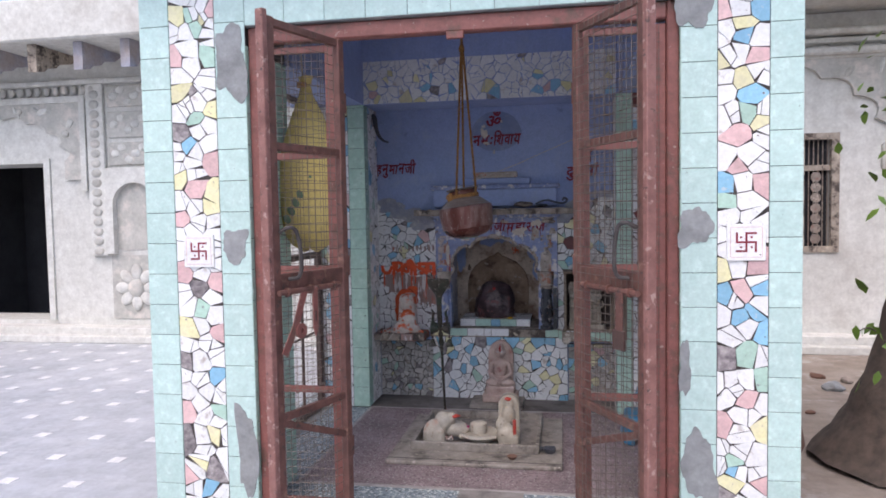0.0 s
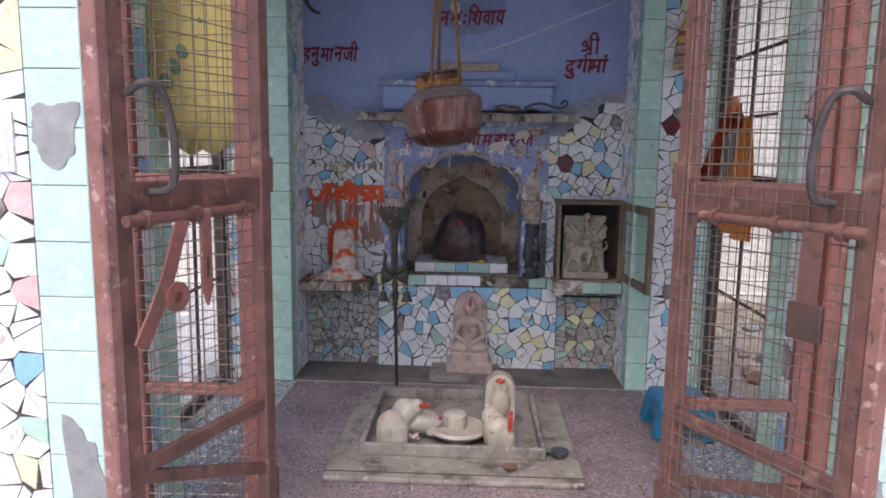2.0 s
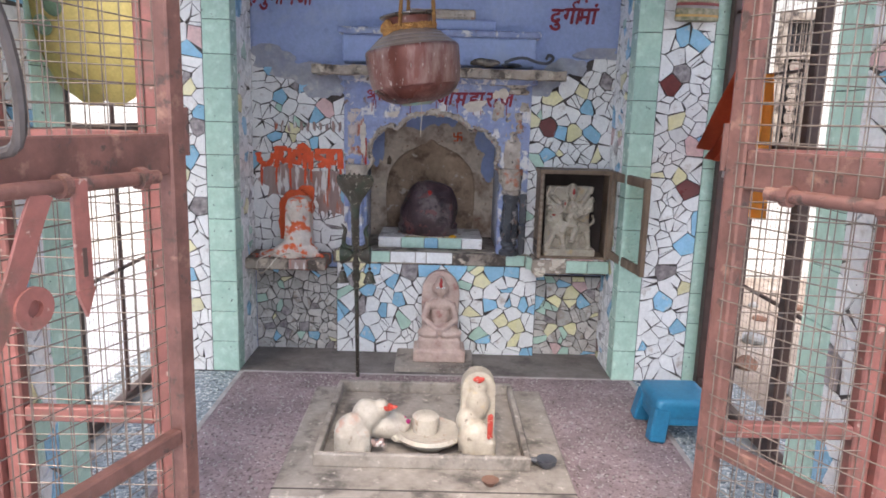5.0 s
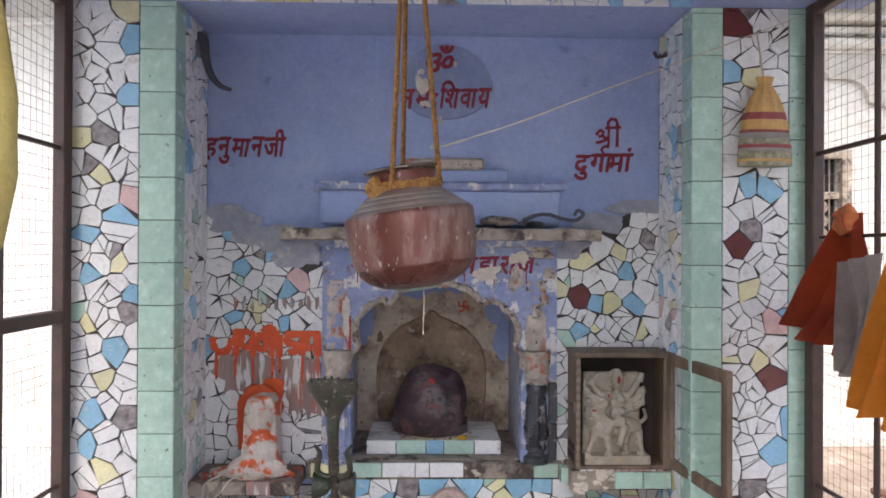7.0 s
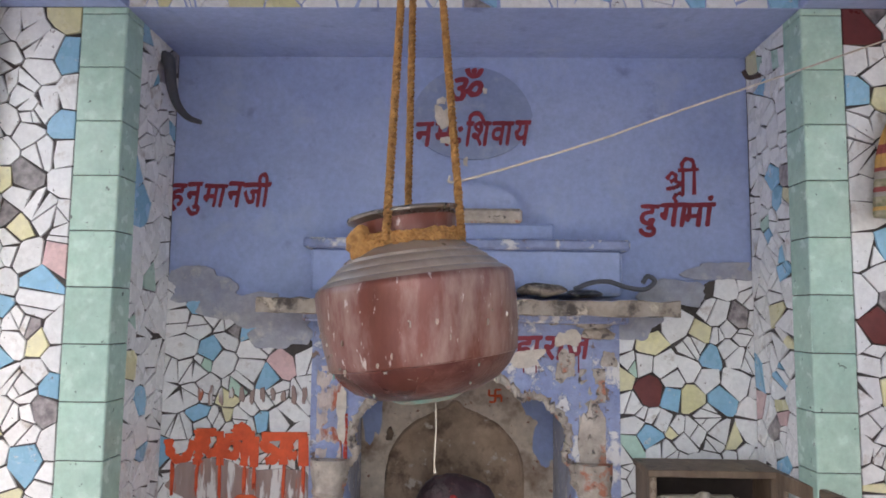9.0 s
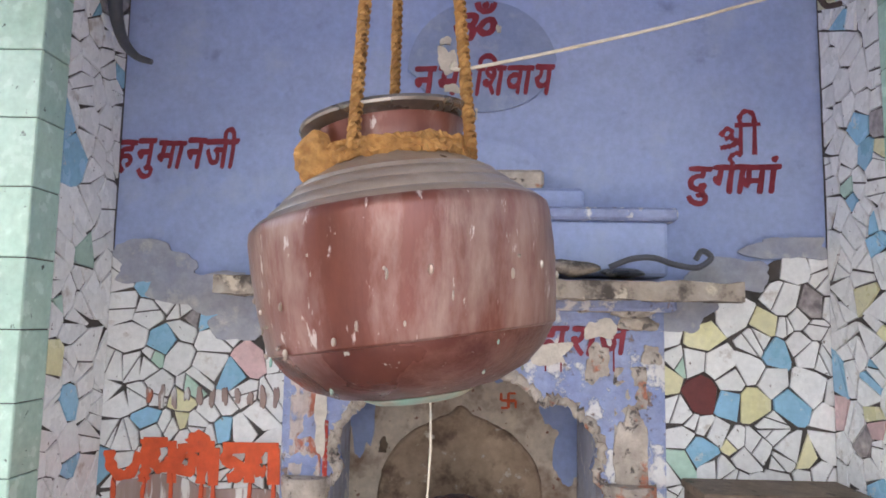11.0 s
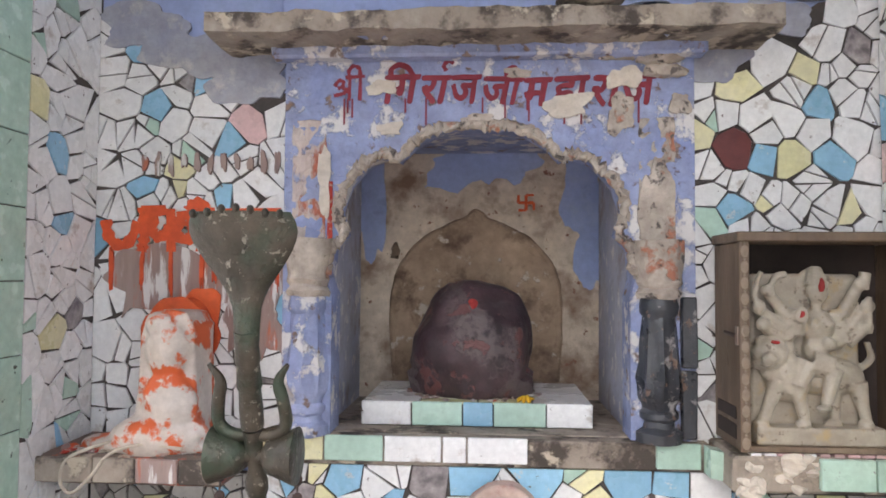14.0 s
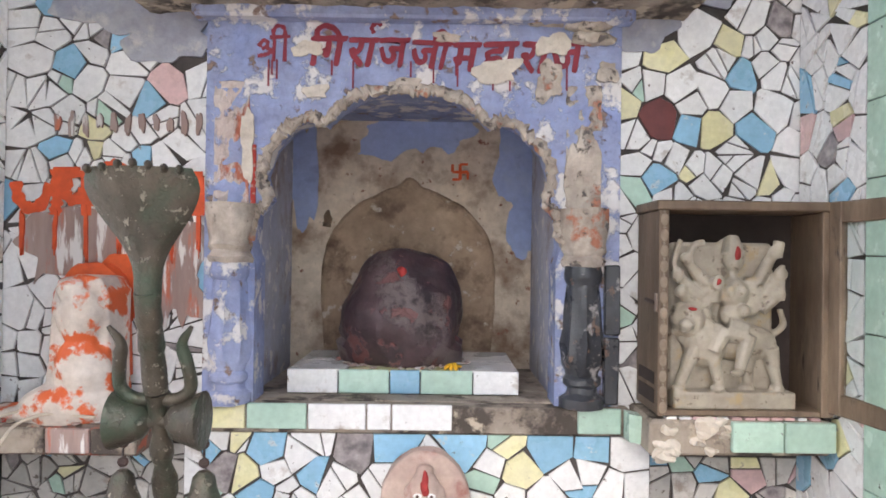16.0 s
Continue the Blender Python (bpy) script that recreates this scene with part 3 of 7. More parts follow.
pfl = pillar("pillar_front_left", XL + 0.006, PL - 0.006, FRONT + 0.006, PB - 0.006, "mint tiled pillar with a broken-tile mosaic strip")
pfr = pillar("pillar_front_right", PR + 0.006, XR - 0.006, FRONT + 0.006, PB - 0.006, "mint tiled pillar with a broken-tile mosaic strip")
prl = pillar("pillar_rear_left", -1.665, AL - 0.006, RC + 0.006, 5.75, "mint tiled pillar with a broken-tile mosaic strip")
prr = pillar("pillar_rear_right", AR + 0.006, 1.0, RC + 0.006, 5.75, "mint tiled pillar with a broken-tile mosaic strip")

back = tagged(part("wall_back", box(AL - 0.02, -0.72, WALL + 0.005, 5.85, GROUND, CEIL, bm=box(0.02, AR + 0.06, WALL + 0.005, 5.85, GROUND, CEIL, bm=box(-0.72, 0.02, WALL + 0.005, 5.85, 1.32, CEIL, bm=box(-0.72, 0.02, WALL + 0.005, 5.85, GROUND, 0.45)))), BLUE), "blue distempered rear wall of the shrine", "wall", kind="structure")

floor = tagged(part("floor", box(XL, XR, FRONT - 0.02, 5.2, GROUND + 0.002, -0.004), TERRAZZO), "blue-grey terrazzo shrine floor with white strips", "floor", kind="structure")
part("floor_field", box(-1.235, 0.63, 3.40, 4.85, -0.012, 0.0), MAUVE, floor, "mauve gritty worn field")
bm = box(-1.255, -1.235, 3.36, RC, -0.012, 0.002)
part("floor_strip", bm, STRIP, floor)
part("floor_strip", box(0.63, 0.65, 3.36, RC, -0.012, 0.002), STRIP, floor)
part("floor_strip", box(-1.235, 0.63, 3.375, 3.40, -0.012, 0.002), STRIP, floor)
part("floor_strip", box(-1.235, 0.63, 4.835, 4.85, -0.012, 0.0025), STRIP, floor)
part("floor_patch", rough_up(box(-0.36, -0.03, 3.02, 3.374, -0.012, 0.0028, 0.001), 0.001, 10), mat("smooth_cement_patch", (0.30, 0.28, 0.265), (0.20, 0.185, 0.175), 5, 0.8, bump=0.3, stain=(0.12, 0.105, 0.10), stain_scale=6, cut=(0.5, 0.66)), floor, "smooth cement patch in the terrazzo")
part("floor_apron", box(AL, AR, 4.85, 5.2, -0.012, 0.0035), mat("dirty_cement_floor", (0.20, 0.18, 0.165), (0.13, 0.115, 0.105), 6, 0.85, bump=0.5, stain=(0.07, 0.06, 0.055), stain_scale=5, cut=(0.52, 0.68)), floor, "stained grey cement apron")

ceiling = tagged(part("ceiling", box(XL - 0.15, XR + 0.15, FRONT - 0.25, 5.9, CEIL, CEIL + 0.14), BLUE), "blue distempered ceiling slab", "ceiling", kind="structure")
beam = tagged(part("beam_rear", box(AL - 0.02, AR + 0.02, RC + 0.006, WALL + 0.004, BEAM, CEIL), BLUE), "blue beam faced with broken-tile mosaic", "beam", kind="structure")
tagged(part("beam_left", box(XL + 0.02, AL - 0.004, PB - 0.006, RC + 0.003, BEAM, CEIL), BLUE), "blue painted side beam", "beam", kind="structure")
tagged(part("beam_right", box(AR + 0.004, XR - 0.02, PB - 0.006, RC + 0.003, BEAM, CEIL), BLUE), "blue painted side beam", "beam", kind="structure")
lintel = tagged(part("lintel_front", box(PL - 0.006, PR + 0.006, FRONT + 0.006, FRONT + 0.3, 2.325, CEIL), CEMENT), "mint tiled lintel over the gate", "lintel", kind="structure")

# ---- alcove: niche block, ledge, shelves ----
AX = -0.345
ARCH = [(0, 1.248), (0.28, 1.240), (0.44, 1.205), (0.53, 1.172), (0.60, 1.186), (0.74, 1.165), (0.87, 1.115), (0.93, 1.055), (0.885, 1.0), (0.97, 0.965), (0.985, 0.90), (0.955, 0.86), (0.955, 0.545)]
half = [(a * 0.352, z) for a, z in ARCH]
inner = [(AX - a, z) for a, z in half[::-1]] + [(AX + a, z) for a, z in half[1:]]
block = thing("niche_block", (AX, 5.165, 0.545), "peeling blue plaster niche surround with a cusped arch", "niche")
outline = [(-0.795, 0.545), (-0.795, 1.452), (0.133, 1.452), (0.133, 0.545)] + inner[::-1]
part("arch_front", prism(outline, 5.165, 5.26), PEEL, block)
bm = tube([(x + 0.004 * math.sin(i * 5), 5.168, z + 0.004 * math.cos(i * 3)) for i, (x, z) in enumerate(curve for curve in [(p.x, p.z) for p in curve_points([(x, 0, z) for x, z in inner[2:-2]], 260)])], 0.012, seg=10)
part("arch_edge", rough_up(rough_up(bm, 0.008, 26), 0.005, 75), CREAM, block, "crumbling cream plaster edge")
cav = box(-0.72, 0.015, 5.66, 5.70, 0.545, 1.32)
back_panel = part("niche_back", cav, NICHEBACK, block, "flaking brown plaster")
part("niche_side", box(-0.735, -0.705, 5.262, 5.66, 0.545, 1.32), LIMEWASH, block)
part("niche_side", box(0.0, 0.03, 5.262, 5.66, 0.545, 1.32), LIMEWASH, block)
part("niche_vault", box(-0.705, 0.0, 5.262, 5.66, 1.27, 1.32), PEEL, block)
part("niche_floor", box(-0.705, 0.0, 5.20, 5.66, 0.50, 0.545), LEDGE, block)
# the shallow pointed arch on the niche's back
ogee = [(-0.235, 0.60), (-0.245, 0.80), (-0.225, 0.92), (-0.165, 1.0), (-0.09, 1.045), (-0.03, 1.07), (0, 1.095), (0.03, 1.07), (0.09, 1.045), (0.165, 1.0), (0.225, 0.92), (0.245, 0.80), (0.235, 0.60)]
part("niche_arch_moulding", rough_up(tube([(AX - 0.015 + p.x, 5.655, p.z) for p in curve_points([(x, 0, z) for x, z in ogee], 60)], 0.011, seg=8), 0.004, 40), NICHEBROWN, block)
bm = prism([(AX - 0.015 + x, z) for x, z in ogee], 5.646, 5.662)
part("niche_arch_panel", rough_up(bm, 0.002, 20), NICHEBROWN, block, "dark brown blotched plaster panel")
# half-round colonnettes at both sides
for cx, m, lab in ((-0.735, PEEL, ""), (0.052, BLACKSTONE, "glossy black baluster with chipped whitewash")):
    prof = ((0.050, 0), (0.050, 0.022), (0.036, 0.032), (0.034, 0.044), (0.043, 0.052), (0.043, 0.064), (0.035, 0.072), (0.037, 0.082), (0.046, 0.096), (0.050, 0.116), (0.051, 0.140), (0.046, 0.175), (0.042, 0.215), (0.039, 0.262), (0.036, 0.272), (0.042, 0.282), (0.044, 0.296), (0.040, 0.312))
    bm = lathe((cx, 5.165, 0.545), prof, 48)
    for v in bm.verts:
        dx, dy, h = v.co.x - cx, v.co.y - 5.165, v.co.z - 0.545
        if 0.085 < h < 0.27:
            k = 1 - 0.13 * abs(math.sin(4 * math.atan2(dy, dx))) ** 0.6 * min(1, (h - 0.085) / 0.03, (0.27 - h) / 0.02)
            v.co.x, v.co.y = cx + dx * k, 5.165 + dy * k
    part("baluster", rough_up(bm, 0.003, 40), m, block, lab, smooth=True)
    prof = [(0.046, 0), (0.05, 0.012), (0.042, 0.024), (0.05, 0.036), (0.046, 0.05), (0.052, 0.085), (0.056, 0.10), (0.056, 0.13)]
    part("capital", rough_up(lathe((cx, 5.165, 0.857), prof, 16), 0.006, 30), CREAM, block, "chipped plaster capital", smooth=True)
    g = bmesh.new()
    bmesh.ops.create_grid(g, x_segments=14, y_segments=36, size=0.5, matrix=Matrix.Translation((cx - 0.002, 5.163, 1.125)) @ Matrix.Rotation(radians(90), 4, "X") @ Matrix.Diagonal((0.09, 0.285, 1, 1)))
    rim = {v for e in g.edges if e.is_boundary for v in e.verts}
    for v in g.verts:
        if v in rim:
            v.co.y += 0.014
        v.co.y += 0.010 * noise.noise(v.co * 22) + 0.005 * noise.noise(v.co * 60)
        v.co.x += 0.006 * noise.noise(Vector((3, 0, v.co.z * 25)))
    part("pilaster", g, (CREAM, REDPLASTER)[cx < -0.5], block, "flaked pilaster of cream and red plaster")
part("side_stone", rough_up(box(0.098, 0.132, 5.150, 5.166, 0.552, 0.70, 0.003), 0.003, 30), BLACKSTONE, block, "dark stone strip beside the column")
part("side_stone", rough_up(box(0.098, 0.132, 5.148, 5.166, 0.706, 0.86, 0.003), 0.003, 30), BLACKSTONE, block)
part("painted_stripe", rough_up(box(-0.693, -0.681, 5.160, 5.164, 0.98, 1.12, 0.001), 0.002, 30), REDRUN, block, "dark red painted stripe")
part("frieze_band", rough_up(box(-0.82, 0.155, 5.125, 5.17, 1.395, 1.43, 0.006), 0.003, 20), PEEL, block)

ledge = thing("stone_ledge", (AX, 5.1, 1.44), "stained projecting stone ledge over the niche", "ledge")
bm = bmesh.new()
bmesh.ops.create_grid(bm, x_segments=60, y_segments=5, size=0.5, matrix=Matrix.LocRotScale((-0.327, 5.112, 1.462), None, (1.21, 0.185, 1)))
bmesh.ops.solidify(bm, geom=bm.faces, thickness=0.042)
part("slab", rough_up(rough_up(bm, 0.007, 16), 0.004, 50), LEDGE, ledge)
part("underside_moulding", box(-0.86, 0.20, 5.07, 5.17, 1.425, 1.442, 0.006), PEEL, ledge)

cornice = thing("stepped_cornice", (AX, 5.17, 1.48), "stepped blue plaster cornice above the ledge", "cornice")
part("lower_tier", rough_up(box(-0.80, 0.137, 5.13, WALL + 0.01, 1.48, 1.615, 0.008), 0.003, 12), BLUE, cornice)
part("lower_cap", rough_up(box(-0.82, 0.157, 5.11, WALL + 0.01, 1.615, 1.645, 0.006), 0.004, 20), PEEL, cornice)
part("middle_tier", rough_up(box(-0.60, -0.06, 5.155, WALL + 0.01, 1.645, 1.70, 0.008), 0.003, 12), BLUE, cornice)
part("upper_tier", rough_up(box(-0.48, -0.16, 5.15, WALL + 0.01, 1.70, 1.745, 0.008), 0.003, 12), CREAM, cornice)
bm = prism([(AX + 0.02 + 0.16 * math.cos(a), 1.745 + 0.08 * math.sin(a)) for a in [math.pi * i / 16 for i in range(17)]], 5.17, WALL + 0.01)
part("crest", bm, BLUE, cornice)
bm = prism([(-0.316 + (0.195 if math.sin(a) > 0 else 0.175) * math.cos(a), 2.015 + (0.19 if math.sin(a) > 0 else 0.11) * math.sin(a)) for a in [2 * math.pi * i / 40 for i in range(40)]], 5.193, WALL + 0.01)
(part("medallion", bm, mat("greyed_blue_plaster", (0.225, 0.285, 0.47), (0.27, 0.325, 0.48), 5, 0.85, bump=0.2, stain=(0.36, 0.40, 0.50), stain_scale=8, cut=(0.55, 0.7), mottle=0.25), back, "faded round plaster medallion"))

shelf = thing("middle_shelf", (AX, 5.2, 0.48), "stone shelf with a row of coloured edge tiles", "shelf")
part("slab", rough_up(box(-0.85, 0.16, 5.15, 5.30, 0.482, 0.542, 0.004), 0.003, 14), LEDGE, shelf)
x = -0.835
for wd, c in ((0.145, "yellow"), (0.135, "green"), (0.13, "white"), (0.055, "white"), (0.135, "white")):
    part("edge_tile", box(x + 0.002, x + wd - 0.002, 5.141, 5.149, 0.492, 0.548, 0.002), TILE[c], shelf)
    x += wd
shelf_left = thing("left_shelf", (-1.08, 5.1, 0.45), "vermilion-stained stone shelf in the alcove", "shelf")
part("slab", rough_up(box(-1.2605, -0.862, 5.0, 5.2, 0.468, 0.530, 0.008), 0.004, 16), mat("vermilion_stained_stone", (0.22, 0.165, 0.135), (0.12, 0.09, 0.075), 10, 0.85, bump=0.5, stain=(0.38, 0.10, 0.06), stain_scale=11, cut=(0.56, 0.62), stain2=(0.42, 0.34, 0.27), stain2_scale=20, cut2=(0.58, 0.64)), shelf_left)
for x0, x1, m in ((-1.258, -1.135, LEDGE), (-1.132, -1.046, LEDGE), (-1.043, -0.955, SMEAR), (-0.952, -0.864, LEDGE)):
    part("edge_slab", rough_up(box(x0, x1, 4.988, 4.998, 0.476, 0.526, 0.002), 0.002, 40), m, shelf_left)
shelf_right = thing("right_shelf", (0.35, 5.1, 0.47), "chipped shelf edged with pale green tiles", "shelf")
part("slab", rough_up(box(0.165, 0.54, 5.03, 5.2, 0.475, 0.549, 0.006), 0.005, 20), LEDGE, shelf_right)
part("edge_tile", box(0.04, 0.135, 5.138, 5.149, 0.49, 0.545, 0.002), TILE["green"], shelf_right, "chipped green tile")
part("corner_tile", prism([(0.139, 0.487), (0.139, 0.546), (0.172, 0.540), (0.176, 0.48)], 5.09, 5.135), TILE["green"], shelf_right)
scab = random.Random(31)
for i in range(13):
    x, z, w = scab.uniform(0.18, 0.335), scab.uniform(0.472, 0.545), scab.uniform(0.010, 0.024)
    part("mortar_scab", rough_up(ball((x, 5.030, z), (w, 0.008, w * scab.uniform(0.5, 0.9)), u=14, v=9), 0.009, 60, i), PALE, shelf_right)
for x0, x1 in ((0.328, 0.432), (0.435, 0.538)):
    part("edge_tile", box(x0, x1, 5.014, 5.028, 0.488, 0.549, 0.002), TILE["green"], shelf_right)
top = random.Random(17)
for i in range(12):
    x = 0.20 + 0.027 * i
    part("top_shard", box(x, x + top.uniform(0.018, 0.024), 5.034, 5.060, 0.549, 0.5545, 0.001), TILE[top.choice(("white", "white", "pink"))], shelf_right)

pedestal = thing("lingam_pedestal", (AX, 5.4, 0.545), "low pedestal clad in white, green and blue tiles", "pedestal")
part("core", box(-0.622, -0.082, 5.268, 5.60, 0.547, 0.598), GROUT, pedestal)
x = -0.628
for wd, c in ((0.122, "white"), (0.122, "green"), (0.073, "blue"), (0.125, "green"), (0.11, "white")):
    part("face_tile", box(x + 0.0015, x + wd - 0.0015, 5.26, 5.268, 0.548, 0.604, 0.002), TILE[c], pedestal)
    x += wd
x = -0.628
for wd, c in ((0.14, "white"), (0.14, "yellow"), (0.13, "yellow"), (0.142, "white")):
    part("top_tile", box(x + 0.0015, x + wd - 0.0015, 5.27, 5.42, 0.597, 0.603, 0.002), TILE[c], pedestal)
    part("top_tile", box(x + 0.0015, x + wd - 0.0015, 5.423, 5.59, 0.597, 0.603, 0.002), TILE["white"], pedestal)
    x += wd

# skirt below the shelves
skirt = tagged(part("wall_skirt", box(-0.83, 0.205, 5.16, 5.21, -0.004, 0.482), GROUT), "raised mosaic panel of white and blue shards", "wall", kind="structure")
skirt_l = tagged(part("wall_skirt_left", box(AL, -0.834, 5.195, 5.21, -0.004, 0.447), GROUT), "mosaic of small greyish tile shards", "wall", kind="structure")
skirt_r = tagged(part("wall_skirt_right", box(0.209, AR + 0.03, 5.195, 5.21, -0.004, 0.435), GROUT), "mosaic of grey, green and pink tile shards", "wall", kind="structure")
panel_l = tagged(part("wall_mosaic_left", prism([(AL - 0.015, 0.515), (AL - 0.015, 1.53), (-1.1, 1.46), (-0.93, 1.39), (-0.797, 1.33), (-0.797, 0.515)], 5.2, 5.21), GROUT), "broken white tile mosaic with blue pieces", "wall", kind="structure")
panel_r = tagged(part("wall_mosaic_right", prism([(0.135, 0.515), (0.135, 1.33), (0.3, 1.45), (0.42, 1.53), (AR + 0.03, 1.56), (AR + 0.03, 0.515)], 5.2, 5.21), GROUT), "broken white tile mosaic with a maroon piece", "wall", kind="structure")

# ---- gate: fixed side panels, frame and two open leaves ----
def wire_mesh(p, ax, up, w, h, step, r, parent, name="wire_mesh"):
    """Crossed wires over a field; one mesh, too fine to count."""
    p, ax, up = Vector(p), Vector(ax).normalized(), Vector(up)
    nrm = ax.cross(up)
    V, F = [], []

    def wire(a, b, s):
        d = (b - a).normalized()
        q = d.cross(nrm).normalized()
        k = len(V)
        for e in (a, b):
            for c, t in ((1, 0), (0, 1), (-1, 0), (0, -1)):
                V.append(e + q * (r * c) + nrm * (r * t + s))
        F.extend((k + i, k + (i + 1) % 4, k + 4 + (i + 1) % 4, k + 4 + i) for i in range(4))

    n = int(w / step)
    for i in range(n + 1):
        x = (w - n * step) / 2 + i * step
        j = 0.004 * math.sin(i * 2.3)
        wire(p + ax * (x + j), p + ax * (x - j) + up * h, 0.0)
    n = int(h / step)
    for i in range(n + 1):
        z = (h - n * step) / 2 + i * step
        j = 0.004 * math.sin(i * 1.7)
        wire(p + up * (z + j), p + ax * w + up * (z - j), 1.8 * r)
    ob = raw(name, V, F, WIRE, parent)
    ob["kind"] = "stuff"
    return ob


GREYSTEEL = mat("worn_grey_steel", (0.11, 0.095, 0.09), (0.06, 0.05, 0.048), 20, 0.45, metal=0.4, bump=0.2)
RAILS = (0.60, 1.16, 1.72)
Z0, Z1 = 0.03, 2.235


def lattice(owner, a, b, thick, m, mesh=True, diagonal=True, top=Z1):
    """Stiles, rails, brace and wire between two uprights a and b (x, y)."""
    a, b = Vector((*a, 0)), Vector((*b, 0))
    ax = (b - a).normalized()
    side = ax.cross(Vector((0, 0, 1)))
    up = Vector((0, 0, 1))
    w = (b - a).length
    for e, off in ((a, thick / 2), (b, -thick / 2)):
        part("stile", bar(e + ax * off + up * Z0, e + ax * off + up * top, thick, 0.032, side=side), m, owner)
    for z in (Z0 + 0.02, *RAILS, top - 0.02):
        t = 0.075 if z == 1.16 else 0.032
        part("rail", bar(a + ax * thick + up * z, b - ax * thick + up * z, t, 0.024, side=side), m, owner)
    if diagonal:
        part("brace", bar(a + ax * thick + up * 0.42, b - ax * thick + up * 0.58, 0.03, 0.02, side=side), m, owner)
    if mesh:
        wire_mesh(a + ax * thick * 0.6 + up * Z0 + side * 0.018, ax, up, w - thick * 1.2, top - Z0, 0.038, 0.0014, owner)


gate_frame = thing("gate_surround", (-0.3, 3.03, 0), "red oxide painted steel gate frame with fixed mesh panels", "gate")
part("post", bar((-1.255, 3.03, 0), (-1.255, 3.03, 2.325), 0.05, 0.06), RUST, gate_frame)
part("post", bar((0.647, 3.03, 0), (0.647, 3.03, 2.325), 0.05, 0.06), RUST, gate_frame)
part("head", bar((-1.23, 3.03, 2.285), (0.622, 3.03, 2.285), 0.075, 0.06), RUST, gate_frame)
part("head_catch", box(-0.33, -0.25, 2.99, 3.01, 2.215, 2.25, 0.004), RUST, gate_frame)
for a, b in (((-1.23, 3.04), (-0.868, 3.04)), ((0.252, 3.04), (0.622, 3.04))):
    lattice(gate_frame, a, b, 0.045, RUST, diagonal=False)


def leaf(hinge, free, sign, label):
    """An open mesh leaf with bolt, hasps and handle on its outer face."""
    g = thing("gate_leaf", (hinge[0], hinge[1], Z0), label, "gate leaf", "gate leaves")
    lattice(g, hinge, free, 0.042, RUSTDARK)
    h, fr = Vector((*hinge, 0)), Vector((*free, 0))
    ax = (fr - h).normalized()
    out = Vector((-ax.y, ax.x, 0)) * sign
    w = (fr - h).length
    P = lambda s, z, o=0.0: h + ax * (s * w) + out * o + Vector((0, 0, z))
    part("stile_edge", bar(P(1.03, Z0), P(1.03, Z1 + 0.02), 0.03, 0.04, side=out), mat("pinkish_weathered_red_paint", (0.30, 0.145, 0.122), (0.20, 0.088, 0.072), 14, 0.5, bump=0.3, stain=(0.42, 0.28, 0.24), stain_scale=26, cut=(0.57, 0.64), stain2=(0.09, 0.05, 0.04), stain2_scale=40, cut2=(0.62, 0.66)), g)
    bolt = part("bolt", rod(P(0.22, 1.125, 0.04), P(1.0, 1.125, 0.04), 0.012, seg=12), RUSTDARK, g, "rusty sliding bolt", smooth=True)
    for s in (0.3, 0.62, 0.9):
        part("staple", rod(P(s - 0.015, 1.125, 0.04), P(s + 0.015, 1.125, 0.04), 0.019, seg=12), RUSTDARK, bolt)
    if sign > 0:
        strap = curve_points([P(0.70, 1.12, 0.045), P(0.75, 1.075, 0.048), P(0.80, 1.02, 0.05), P(0.85, 0.965, 0.048), P(0.96, 0.875, 0.045)], 22)
        hasp = bmesh.new()
        for p, q in zip(strap, strap[1:]):
            bar(p, q + (q - p) * 0.2, 0.036, 0.006, bm=hasp, side=out)
        part("hasp", hasp, RUST, bolt, "flat curved swinging hasp")
        part("hasp_eye", lathe(P(0.77, 0.958, 0.052), [(0.013, -0.004), (0.032, -0.004), (0.032, 0.004), (0.013, 0.004), (0.013, -0.004)], 18, tilt=out.to_track_quat("Z", "Y").to_matrix()), RUST, bolt)
        blade = bmesh.new()
        bar(P(0.58, 1.135, 0.050), P(0.58, 0.965, 0.050), 0.030, 0.006, bm=blade, side=out)
        tip = [P(0.58, 0.965, 0.047) + ax * 0.018, P(0.58, 0.965, 0.047) - ax * 0.018, P(0.58, 0.92, 0.047)]
        lo = [blade.verts.new(p) for p in tip]
        hi = [blade.verts.new(p + out * 0.006) for p in tip]
        blade.faces.new(lo)
        blade.faces.new(hi)
        for k in range(3):
            blade.faces.new((lo[k], lo[(k + 1) % 3], hi[(k + 1) % 3], hi[k]))
        part("hasp", blade, RUST, bolt, "pointed hasp blade")
        part("hasp_slot", bar(P(0.58, 1.03, 0.0535), P(0.58, 0.985, 0.0535), 0.008, 0.002, side=out), IRON, bolt)
    else:
        part("hasp", bar(P(0.80, 1.12, 0.052), P(0.80, 0.97, 0.055), 0.045, 0.006, side=out), RUSTDARK, bolt, "flat hanging hasp")
        part("hasp_plate", bar(P(0.80, 0.975, 0.055), P(0.80, 0.90, 0.055), 0.075, 0.014, side=out), IRON, bolt, "dark hasp plate")
    hp = curve_points([P(0.93, 1.37, 0.02), P(0.91, 1.39, 0.06), P(0.85, 1.37, 0.075), P(0.80, 1.27, 0.075), P(0.80, 1.19, 0.065), P(0.83, 1.175, 0.02)], 24)
    part("handle", tube(hp, 0.0085, seg=8), GREYSTEEL, g, "bent worn steel pull handle", smooth=True)
    for z in (0.35, 1.2, 1.95):
        part("hinge", rod(P(-0.02, z - 0.045), P(-0.02, z + 0.045), 0.012), RUSTDARK, g)
    return g


